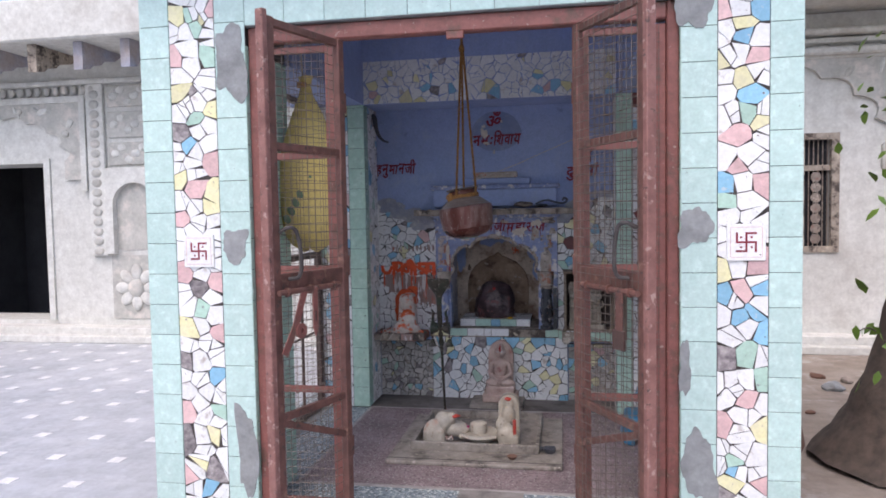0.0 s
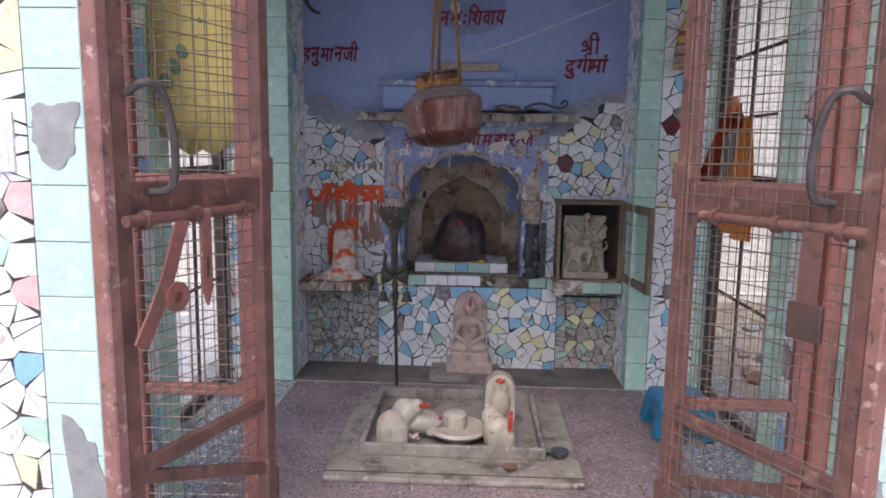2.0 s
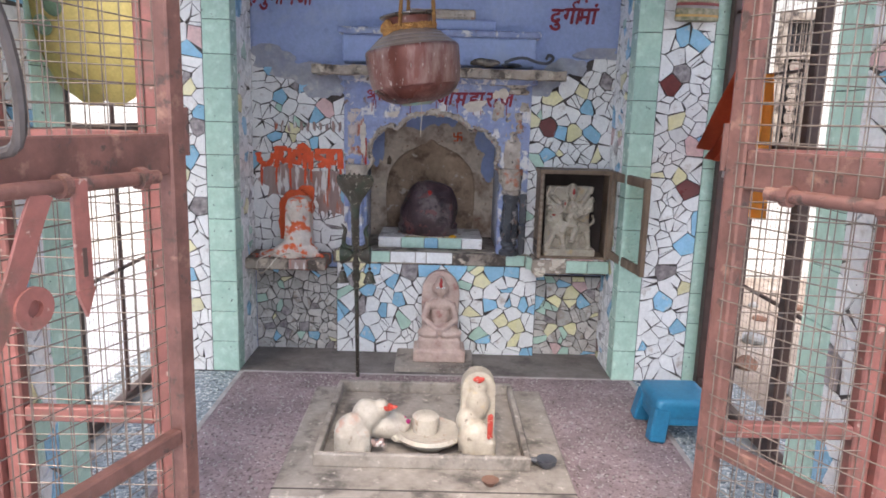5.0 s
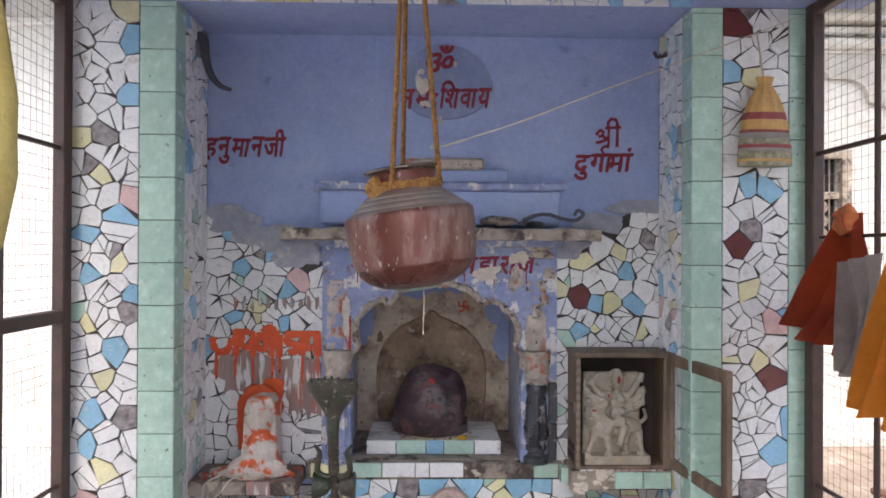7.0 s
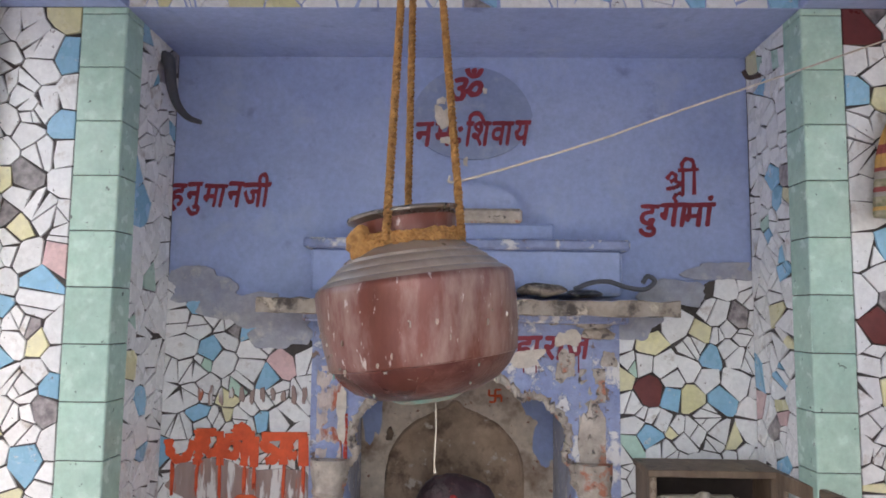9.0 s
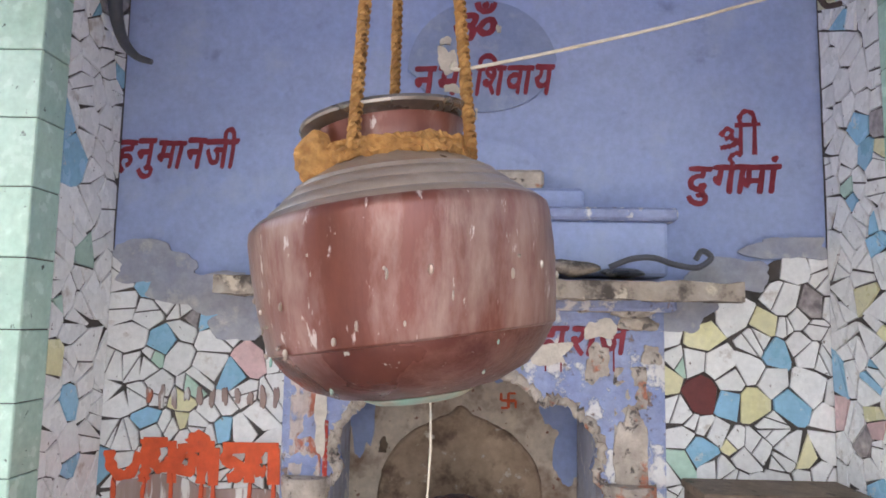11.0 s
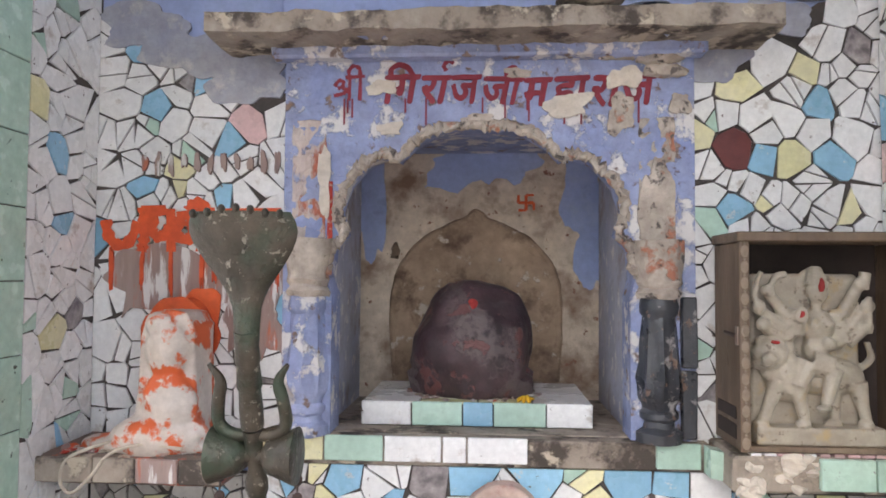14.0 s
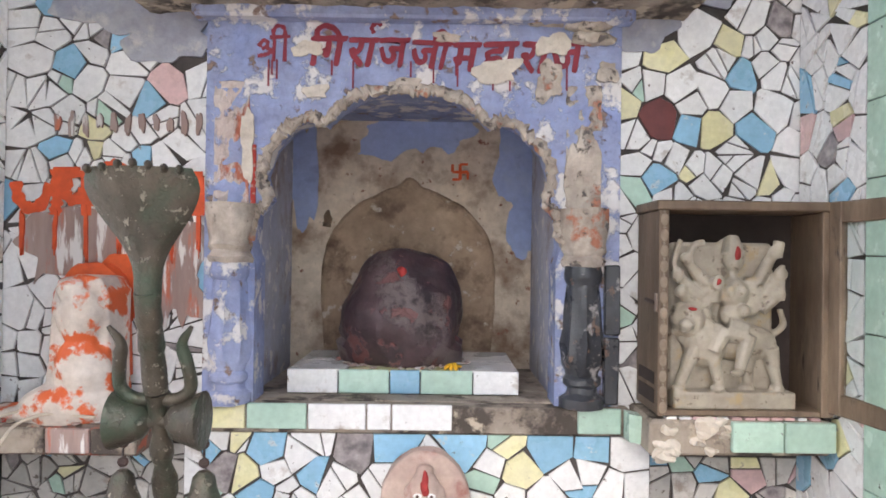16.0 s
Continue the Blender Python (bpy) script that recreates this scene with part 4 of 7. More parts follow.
leaf((-0.818, 2.985), (-0.985, 2.52), 1, "rusty mesh gate leaf standing open outwards")
leaf((0.236, 2.99), (0.485, 2.54), -1, "rusty mesh gate leaf standing open outwards")

# ---- side windows with mesh ----
for name, wx, lab in (("window_left", -1.625, 1), ("window_right", 0.965, -1)):
    wdw = tagged(thing(name, (wx, 4.15, 0), "floor-length dark steel window with wire mesh", "window"), kind="structure")
    y0, y1, zt = PB, RC - 0.005, BEAM + 0.01
    for y in (y0 + 0.025, (y0 + y1) / 2 - 0.06, y1 - 0.025):
        part("window_frame", bar((wx, y, 0.0), (wx, y, zt), 0.045, 0.05), IRON, wdw)
    for z, t in ((0.025, 0.04), (1.15, 0.045), (zt - 0.025, 0.045)):
        part("window_frame", bar((wx, y0 + 0.05, z), (wx, y1 - 0.05, z), t, 0.04, side=(1, 0, 0)), IRON, wdw)
    for y in (3.78, 4.47):
        part("glazing_bar", rod((wx, y, 0.04), (wx, y, zt - 0.04), 0.009, seg=6), IRON, wdw)
    for z in (0.58, 1.72):
        part("glazing_bar", rod((wx, y0 + 0.05, z), (wx, y1 - 0.05, z), 0.009, seg=6), IRON, wdw)
    wire_mesh((wx - 0.02 * lab, y0 + 0.03, 0.02), (0, 1, 0), (0, 0, 1), y1 - y0 - 0.06, zt - 0.04, 0.036, 0.0008, wdw)
    tagged(part("wall_sill_" + name[7:], box(wx - 0.08, wx + 0.08, y0 - 0.004, y1 + 0.004, GROUND, 0.0), CEMENT), "low cement sill under the window", "wall", kind="structure")

# ---- courtyard ----
ground = tagged(part("ground", box(-60, 60, -60, 120, GROUND - 0.3, GROUND), PAVING), "grey stone courtyard paving with white inlays", "ground", kind="structure")
for i in range(9):
    for j in range(16):
        gx, gy = -2.73 - 0.45 * i, 2.7 + 0.415 * j
        if gy < 7.9:
            part("inlay_square", box(gx - 0.045, gx + 0.045, gy - 0.045, gy + 0.045, GROUND - 0.01, GROUND + 0.004), INLAY, ground)
tagged(part("ground_earth", rough_up(box(1.3, 9, 1.0, 7.9, GROUND - 0.05, GROUND + 0.006), 0.0, 1), EARTH), "bare dusty earth beside the shrine", "ground", kind="structure")
step_front = tagged(part("step_front", box(XL - 0.05, XR + 0.05, 2.55, FRONT - 0.02, GROUND, -0.03, 0.006), CEMENT), "low cement step before the gate", "step", kind="structure")

facade = thing("temple_building", (-2, 8.2, GROUND), "old cream stucco building with carved arches", "building")
FY = 8.2
for x0, x1, z0, z1 in ((-14, -8.2, GROUND, 3.55), (-6.67, 2.82, GROUND, 3.55), (3.1, 12, GROUND, 3.55), (-8.2, -6.67, 2.2, 3.55), (-8.2, -6.67, GROUND, 0.09), (2.82, 3.1, 2.19, 3.55), (2.82, 3.1, GROUND, 0.99)):
    part("wall", box(x0, x1, FY, FY + 0.6, z0, z1), STUCCO, facade)
# Added room behind the doorway; its shade is put into the board colour.
part("dark_room", box(-8.4, -6.5, FY + 1.6, FY + 1.7, GROUND, 2.6), ROOMSHADE, facade)
part("dark_room", box(-8.45, -8.4, FY + 0.6, FY + 1.7, GROUND, 2.6), ROOMSHADE, facade)
part("dark_room", box(-6.5, -6.45, FY + 0.6, FY + 1.7, GROUND, 2.6), ROOMSHADE, facade)
part("dark_room", box(-8.45, -6.45, FY + 0.6, FY + 1.7, 2.5, 2.6), ROOMSHADE, facade)
part("plinth", box(-14, 12, FY - 0.25, FY, GROUND, 0.03, 0.01), STUCCO, facade)
part("plinth_step", box(-14, 12, FY - 0.38, FY - 0.25, GROUND, -0.06, 0.01), STUCCO, facade)
part("roof", box(-14, 12, FY - 0.95, FY + 5, 3.56, 4.05, 0.02), STUCCO, facade, "projecting white eave slab")

# ---- painted letters, scars and patches on the alcove walls ----
def blotch(name, cx, cz, w, h, y, material, parent, seed, drip=0.0, thick=0.003, label="", n=64):
    """An uneven flat patch on a wall that faces -y."""
    rng = random.Random(seed)
    ph = [rng.uniform(0, 6.28) for _ in range(6)]
    out = []
    for i in range(n):
        a = 2 * math.pi * i / n
        k = 1 + 0.16 * math.sin(2 * a + ph[0]) + 0.12 * math.sin(3 * a + ph[1]) + 0.09 * math.sin(5 * a + ph[2]) + 0.04 * math.sin(9 * a + ph[3]) + 0.018 * math.sin(17 * a + ph[4])
        c, s = math.cos(a), math.sin(a)
        sq = 1 / max(abs(c), abs(s)) ** 0.55
        x, z = cx + w / 2 * k * c * sq, cz + h / 2 * k * s * sq
        if drip and s < -0.3:
            z -= drip * max(0, math.sin(11 * a + ph[5])) * rng.uniform(0.4, 1)
        out.append((x, z))
    bm = prism(out, y - thick - (seed % 20) * 0.00025, y + 0.002)
    return part(name, bm, material, parent, label)


def shri(x, z, y, s, material, parent):
    """The opening word of a painted line, brushed."""
    brush([[(0, 0.62), (0.2, 0.86), (0.36, 0.80), (0.34, 0.62), (0.14, 0.52)], [(0.30, 0.60), (0.48, 0.48), (0.64, 0.50)], [(0.64, 0.46), (0.34, 0.30), (-0.02, 0.22)], [(0.46, 0.98), (1.3, 1.03)], [(0.66, 1.0), (0.63, 0.0)], [(1.1, 1.0), (1.08, 0.0)], [(1.1, 1.0), (1.05, 1.35), (0.8, 1.45), (0.62, 1.25), (0.64, 1.0)]], x, z, y, s, s * 0.16, material, parent)


YT = WALL + 0.0035
YM = 5.1915
lettering("ह नु मा न जी", -1.268, 1.752, YT, 0.086, REDPAINT, back, squeeze=0.70)
lettering("ॐ", -0.395, 2.085, YM, 0.095, REDPAINT, back)
lettering("न म ः", -0.49, 1.95, YM, 0.085, REDPAINT, back, squeeze=0.82)
lettering("िश वा य", -0.335, 1.952, YM, 0.088, REDPAINT, back, squeeze=0.67)
shri(0.295, 1.80, YT, 0.078, REDPAINT, back)
lettering("दु गा", 0.205, 1.70, YT, 0.085, REDPAINT, back, squeeze=0.92)
lettering("मां", 0.345, 1.70, YT, 0.085, REDPAINT, back, squeeze=0.95)
brush([[(0, 0), (-0.1, 0.25), (0.15, 0.42), (0.3, 0.3)]], 0.325, 1.775, YT, 0.07, 0.011, REDPAINT, back)
YB = 5.1625
shri(-0.68, 1.305, YB, 0.055, REDPAINT, block)
e = lettering("िग रा", -0.565, 1.30, YB, 0.075, REDPAINT, block, squeeze=0.92, slant=0.2)
brush([[(0, 0), (-0.1, 0.25), (0.15, 0.42), (0.3, 0.3)]], e - 0.012, 1.372, YB, 0.055, 0.009, REDPAINT, block)
lettering("ज जी", e, 1.297, YB, 0.075, REDPAINT, block, squeeze=0.85, slant=0.2)
lettering("म हा रा ज", -0.245, 1.29, YB, 0.076, REDPAINT, block, squeeze=0.92, slant=0.2)
rng = random.Random(5)
for i in range(16):
    x = -0.66 + 0.68 * rng.random()
    part("paint_drip", box(x, x + 0.004, YB - 0.001, YB + 0.001, 1.295 - rng.uniform(0.01, 0.05), 1.31), REDPAINT, block)
for i, (x, z, w, h) in enumerate(((-0.57, 1.335, 0.06, 0.035), (-0.26, 1.365, 0.06, 0.02), (-0.02, 1.352, 0.07, 0.05), (-0.35, 1.262, 0.07, 0.02), (-0.15, 1.29, 0.10, 0.05), (-0.03, 1.27, 0.06, 0.08), (-0.70, 1.12, 0.03, 0.14), (0.05, 1.05, 0.07, 0.24), (-0.55, 1.24, 0.05, 0.03), (0.10, 1.29, 0.04, 0.05))):
    blotch("plaster_scar", x, z, w, h, 5.1605, (PALE, CREAM)[i % 2], block, 100 + i, thick=0.0022)
for i, (x, z, w, h) in enumerate(((0.06, 1.395, 0.11, 0.03), (0.07, 1.365, 0.10, 0.035), (-0.04, 1.40, 0.07, 0.025))):
    bm = ball((x, 5.16, z), (w / 2, 0.025, h / 2), u=20, v=12)
    part("broken_plaster_lump", rough_up(bm, 0.012, 40, i), CREAM, block)
# what is left of the blue paint inside the niche
NB = 5.66
blotch("paint_remnant", AX + 0.0, 1.235, 0.30, 0.11, NB, BLUE, block, 201, drip=0.03)
blotch("paint_remnant", AX + 0.30, 1.16, 0.13, 0.26, NB, BLUE, block, 202)
blotch("paint_remnant", AX + 0.32, 0.97, 0.08, 0.20, NB, BLUE, block, 203)
blotch("paint_remnant", AX - 0.33, 1.12, 0.08, 0.34, NB, BLUE, block, 204)
brush([[(0, 0.5), (1, 0.5)], [(0.5, 0), (0.5, 1)], [(0, 0.5), (0, 1)], [(1, 0.5), (1, 0)], [(0.5, 1), (1, 1)], [(0.5, 0), (0, 0)]], -0.235, 1.10, NB - 0.004, 0.045, 0.008, SINDOOR, block)
# The plaster stays uncut; a dark brown lump gives the hole's shade.
part("niche_hole", rough_up(ball((-0.60, 5.662, 0.975), (0.019, 0.008, 0.022), u=22, v=14), 0.016, 55), WOOD, block, "dark lump painting in the shade of a plaster hole")
# ragged lower edge of the blue distemper
GREYPL = mat("greyish_scraped_plaster", (0.40, 0.40, 0.42), (0.33, 0.35, 0.44), 9, 0.9, bump=0.4, stain=(0.52, 0.50, 0.47), stain_scale=12, cut=(0.55, 0.68))
for i, (x, z, w, h) in enumerate(((-1.15, 1.50, 0.22, 0.10), (-1.02, 1.43, 0.24, 0.11), (-0.89, 1.37, 0.18, 0.12), (0.19, 1.40, 0.14, 0.10), (0.30, 1.49, 0.18, 0.09), (0.45, 1.56, 0.18, 0.06))):
    blotch("scraped_plaster", x, z, w, h, WALL - 0.004, GREYPL, back, 300 + i, thick=0.004)
# bare patches where the medallion's paint has come off
for i, (x, z, w, h) in enumerate(((-0.407, 2.038, 0.046, 0.07), (-0.393, 1.964, 0.045, 0.02), (-0.412, 2.092, 0.026, 0.022), (-0.334, 1.897, 0.012, 0.03), (-0.275, 2.125, 0.012, 0.02))):
    blotch("bare_patch", x, z, w, h, YM - 0.003, PALE, back, 340 + i, thick=0.002)
# vermilion writing and its runs
for i, (x, z, w, h) in enumerate(((-1.02, 0.895, 0.38, 0.15), (-0.875, 0.80, 0.13, 0.13))):
    blotch("vermilion_run", x, z, w, h, 5.192, SMEAR, panel_l, 400 + i, drip=0.05, thick=0.0022)
brush([[(3, 18), (6, -4), (20, -22), (42, -18), (58, 14)], [(66, 38), (68, -6), (64, -34)], [(62, 30), (104, 34)], [(84, 30), (82, 0), (96, -10), (110, 4)], [(112, 36), (114, -34)],
       [(122, 24), (186, 28)], [(128, 22), (124, -6), (142, -14), (150, 6), (140, 18)], [(142, 32), (152, 44), (168, 36), (164, -34)], [(184, 26), (186, -36)],
       [(200, 26), (296, 30)], [(212, 24), (206, 4), (226, 2), (232, -16), (210, -24)], [(246, 28), (248, -30)], [(262, 26), (258, -6), (276, -12)], [(288, 28), (290, -32)]],
      -1.235, 1.006, 5.1885, 0.00145, 0.027, ORANGEPAINT, panel_l)
for i, (x, h) in enumerate(((-1.215, 0.09), (-1.14, 0.07), (-1.07, 0.10), (-0.995, 0.08), (-0.965, 0.06), (-0.875, 0.09), (-0.815, 0.07))):
    blotch("vermilion_drip", x, 0.95 - h * 0.3, 0.009, h, 5.1895, ORANGEPAINT, panel_l, 430 + i, drip=0.03, thick=0.002)
blotch("vermilion_halo", -1.035, 0.74, 0.165, 0.22, 5.1885, SINDOOR, panel_l, 420, drip=0.02, thick=0.003)
bars = random.Random(9)
for i in range(11):
    x = -1.14 + i * 0.032
    blotch("faded_writing", x, 1.168 + bars.uniform(-0.006, 0.006), 0.013, bars.uniform(0.03, 0.06), 5.192, SMEAR, panel_l, 430 + i, thick=0.002, n=20)

# ---- figures ----
def carved(name, bm, material, voxel, label, category="statue", soft=3):
    ob = part(name, bm, material)
    md = ob.modifiers.new("blend", "REMESH")
    md.mode, md.voxel_size, md.use_smooth_shade = "VOXEL", voxel, True
    sm = ob.modifiers.new("soften", "SMOOTH")
    sm.factor, sm.iterations = 0.5, soft
    return tagged(ob, label, category)


# dark oiled stone in the niche
bm = bmesh.new()
bmesh.ops.create_icosphere(bm, subdivisions=5, radius=1, matrix=Matrix.LocRotScale((-0.362, 5.41, 0.70), None, (0.158, 0.125, 0.19)))
for v in bm.verts:
    v.co.z = max(v.co.z, 0.603)
    if v.co.z < 0.66:
        v.co.x += (v.co.x + 0.362) * 0.10
rough_up(rough_up(rough_up(bm, 0.020, 7, 3), 0.010, 16, 1), 0.004, 45, 2)
for v in bm.verts:
    v.co.z = max(v.co.z, 0.603)
lingam = tagged(part("lingam_stone", bm, LINGAM, smooth=True), "dark oiled round stone with vermilion dabs", "stone")
for i, (x, z, w, h) in enumerate(((-0.36, 0.835, 0.018, 0.02), (-0.385, 0.70, 0.022, 0.010))):
    d = rough_up(ball((x, 5.287 if i else 5.318, z), (w * 0.6, 0.009, h * 0.7), u=18, v=12), 0.007, 60)
    part("vermilion_dab", d, REDDAB, lingam)
rag = thing("petal_litter", (-0.36, 5.28, 0.604), "dried petals and ash around the stone", "petals")
lr = random.Random(3)
for i in range(26):
    a = lr.uniform(2.9, 6.5)
    r = lr.uniform(0.14, 0.17)
    x, y = -0.362 + r * math.cos(a), 5.41 + 0.9 * r * math.sin(a)
    part("petal", ball((x, max(y, 5.275), 0.607), (lr.uniform(0.006, 0.016), 0.006, 0.003), rot=(0, 0, lr.uniform(0, 180)), u=7, v=5), (SMEAR, LEDGE, SMEAR)[i % 3], rag)
yf = thing("yellow_flower", (-0.235, 5.285, 0.604), "small yellow marigold on the pedestal", "flower")
for i in range(7):
    part("petal", ball((-0.235 + 0.012 * math.cos(i * 0.9), 5.285 + 0.008 * math.sin(i * 0.9), 0.611), (0.012, 0.006, 0.004), rot=(20, 10 * i, 51 * i), u=7, v=5), FLOWER, yf)

# vermilion-covered stone on the left shelf
VX = -1.008
bm = prism([(VX - 0.075, 0.525), (VX - 0.068, 0.66), (VX - 0.058, 0.77), (VX - 0.045, 0.812), (VX - 0.01, 0.826), (VX + 0.04, 0.822), (VX + 0.056, 0.79), (VX + 0.060, 0.66), (VX + 0.066, 0.525)], 5.05, 5.15)
ball((VX + 0.002, 5.05, 0.735), (0.048, 0.030, 0.075), bm=bm)
ball((VX - 0.012, 5.045, 0.795), (0.032, 0.024, 0.026), bm=bm)
ball((VX + 0.005, 5.045, 0.62), (0.066, 0.036, 0.07), bm=bm)
ball((VX - 0.01, 5.05, 0.56), (0.11, 0.055, 0.05), bm=bm)
ball((VX - 0.03, 5.05, 0.54), (0.16, 0.045, 0.022), bm=bm)
ball((VX - 0.11, 5.07, 0.54), (0.09, 0.05, 0.022), bm=bm)
rough_up(rough_up(bm, 0.010, 14), 0.005, 45)
carved("hanuman_stone", bm, SINDOORWHITE, 0.005, "whitish votive stone smeared with orange vermilion", "votive stone")
bm = prism([(VX - 0.030 + 0.082 * math.cos(math.pi * i / 18), 0.76 + 0.092 * math.sin(math.pi * i / 18)) for i in range(19)] + [(VX - 0.110, 0.60), (VX + 0.052, 0.60)], 5.15, 5.185)
tagged(part("vermilion_crust", rough_up(rough_up(bm, 0.008, 30), 0.004, 80), SINDOOR), "thick orange vermilion crust behind the votive stone", "crust")
pts = curve_points([(-1.08, 5.03, 0.558), (-1.14, 5.01, 0.545), (-1.19, 4.99, 0.520), (-1.20, 4.988, 0.475), (-1.175, 4.986, 0.455), (-1.135, 4.988, 0.49), (-1.10, 4.99, 0.533), (-1.04, 5.0, 0.552), (-0.95, 5.0, 0.545)], 60)
tagged(part("thread_loop", tube(pts, 0.0038, seg=6), THREAD), "loop of pale thread over the shelf edge", "thread")
chip = random.Random(41)
litter = thing("shelf_litter", (-1.05, 5.03, 0.531), "vermilion-soaked rags and ash on the shelf", "litter")
for i in range(34):
    x, y = chip.uniform(-1.23, -0.88), chip.uniform(5.008, 5.06)
    w = chip.uniform(0.006, 0.020)
    part("scrap", rough_up(ball((x, y, 0.533), (w, w * 0.6, 0.004), rot=(0, 0, chip.uniform(0, 180)), u=9, v=6), 0.006, 60, i), chip.choice((SINDOOR, SMEAR, REDRUN, LEDGE)), litter)

# seated marble figure in front of the mosaic
jp = thing("marble_slab", (-0.3, 4.95, 0), "small white marble slab under the seated figure", "slab")
part("top", rough_up(box(-0.51, -0.12, 4.87, 5.145, 0.0, 0.030, 0.004), 0.003, 14), SLAB, jp)
JX, JY = -0.292, 5.02
bm = box(JX - 0.130, JX + 0.130, JY - 0.085, JY + 0.085, 0.030, 0.092, 0.006)
box(JX - 0.108, JX + 0.108, JY - 0.070, JY + 0.075, 0.088, 0.150, 0.008, bm=bm)
prism([(JX + 0.096 * math.cos(math.pi * i / 18), 0.352 + 0.122 * math.sin(math.pi * i / 18)) for i in range(19)] + [(JX - 0.090, 0.12), (JX + 0.090, 0.12)], JY + 0.03, JY + 0.075, bm=bm)
ball((JX, JY - 0.005, 0.180), (0.100, 0.062, 0.034), bm=bm)
for q in (-1, 1):
    ball((JX + q * 0.062, JY - 0.03, 0.172), (0.050, 0.042, 0.028), bm=bm)
    rod((JX + q * 0.012, JY - 0.062, 0.172), (JX + q * 0.070, JY - 0.05, 0.165), 0.018, 0.02, bm=bm)
    rod((JX + q * 0.056, JY + 0.005, 0.318), (JX + q * 0.082, JY - 0.008, 0.236), 0.019, 0.016, bm=bm)
    rod((JX + q * 0.082, JY - 0.008, 0.236), (JX + q * 0.020, JY - 0.055, 0.200), 0.015, 0.012, bm=bm)
    ball((JX + q * 0.034, JY + 0.0, 0.392), (0.009, 0.012, 0.022), bm=bm, u=10, v=7)
ball((JX, JY - 0.058, 0.198), (0.030, 0.018, 0.012), bm=bm)
ball((JX, JY + 0.008, 0.255), (0.046, 0.034, 0.062), bm=bm)
ball((JX, JY + 0.004, 0.310), (0.064, 0.034, 0.034), bm=bm)
rod((JX, JY + 0.004, 0.33), (JX, JY + 0.002, 0.365), 0.020, 0.019, bm=bm)
ball((JX, JY - 0.002, 0.398), (0.035, 0.036, 0.044), bm=bm)
ball((JX, JY - 0.036, 0.392), (0.006, 0.008, 0.012), bm=bm, u=8, v=6)
ball((JX, JY + 0.010, 0.438), (0.020, 0.020, 0.014), bm=bm, u=10, v=7)
carved("seated_figure", rough_up(bm, 0.003, 30), PINKSTONE, 0.0042, "pinkish seated marble figure with an arched back slab", soft=2)
tagged(part("vermilion_mark", rough_up(ball((JX, JY - 0.035, 0.425), (0.010, 0.009, 0.026), u=16, v=10), 0.006, 50), REDDAB), "vermilion mark on the seated figure", "mark")
for q in (-1, 1):
    eye = thing("painted_eye", (JX + q * 0.014, JY - 0.037, 0.403), "white enamel eye on the seated figure", "eye", "enamel eyes")
    part("white", ball((JX + q * 0.014, JY - 0.036, 0.403), (0.009, 0.004, 0.0055), u=12, v=8), TILE["white"], eye)
    part("pupil", ball((JX + q * 0.014, JY - 0.0395, 0.403), (0.0035, 0.002, 0.0035), u=8, v=6), IRON, eye)

# ---- offering pit on the floor ----
pit = thing("offering_pit", (-0.34, 4.16, 0), "square stone slab with a raised rim", "offering pit")
part("slab", rough_up(box(-0.845, 0.165, 3.70, 4.625, 0.0, 0.022, 0.005), 0.002, 12), SLAB, pit)
part("rim_stone", box(-0.735, 0.03, 3.895, 3.918, 0.022, 0.072, 0.004), SLAB, pit)
part("rim_stone", box(-0.735, 0.03, 4.565, 4.588, 0.022, 0.072, 0.004), SLAB, pit)
part("rim_stone", box(-0.737, -0.714, 3.9195, 4.564, 0.022, 0.07, 0.004), SLAB, pit)
part("rim_stone", box(0.009, 0.032, 3.9195, 4.564, 0.022, 0.07, 0.004), SLAB, pit)
part("joint_strip", box(-0.845, 0.165, 3.745, 3.752, 0.02, 0.0235), GROUT, pit)
bm = ball((-0.61, 3.99, 0.10), (0.062, 0.055, 0.085))
ball((-0.56, 4.04, 0.155), (0.055, 0.05, 0.06), bm=bm)
ball((-0.51, 4.05, 0.175), (0.035, 0.03, 0.035), bm=bm)
ball((-0.50, 4.08, 0.10), (0.10, 0.06, 0.05), bm=bm)
box(-0.67, -0.54, 3.94, 4.04, 0.022, 0.14, 0.02, bm=bm)
carved("bull_figure", rough_up(bm, 0.006, 18), WHITEMARBLE, 0.006, "cream whitewashed kneeling bull figure")
yoni = thing("yoni_dish", (-0.33, 4.06, 0.022), "cream stone dish with a small lingam", "stone dish")
part("dish", lathe((-0.33, 4.06, 0.022), [(0.05, 0), (0.06, 0.025), (0.115, 0.045), (0.125, 0.06), (0.115, 0.072), (0.10, 0.066), (0.08, 0.06), (0.0, 0.058)], 26), WHITEMARBLE, yoni, smooth=True)
part("spout", rough_up(box(-0.47, -0.42, 4.03, 4.10, 0.045, 0.085, 0.012), 0.004, 20), WHITEMARBLE, yoni)
part("shaft", lathe((-0.345, 4.08, 0.078), [(0.048, 0), (0.052, 0.03), (0.05, 0.06), (0.04, 0.068), (0, 0.07)], 20), WHITEMARBLE, yoni, smooth=True)
part("side_arm", rough_up(box(-0.46, -0.20, 4.02, 4.06, 0.055, 0.08, 0.01), 0.008, 14), WHITEMARBLE, yoni)
bm = prism([(-0.155 + 0.062 * math.cos(math.pi * i / 12), 0.27 + 0.065 * math.sin(math.pi * i / 12)) for i in range(13)] + [(-0.222, 0.022), (-0.088, 0.022)], 4.03, 4.10)
ball((-0.155, 4.025, 0.285), (0.03, 0.02, 0.034), bm=bm)
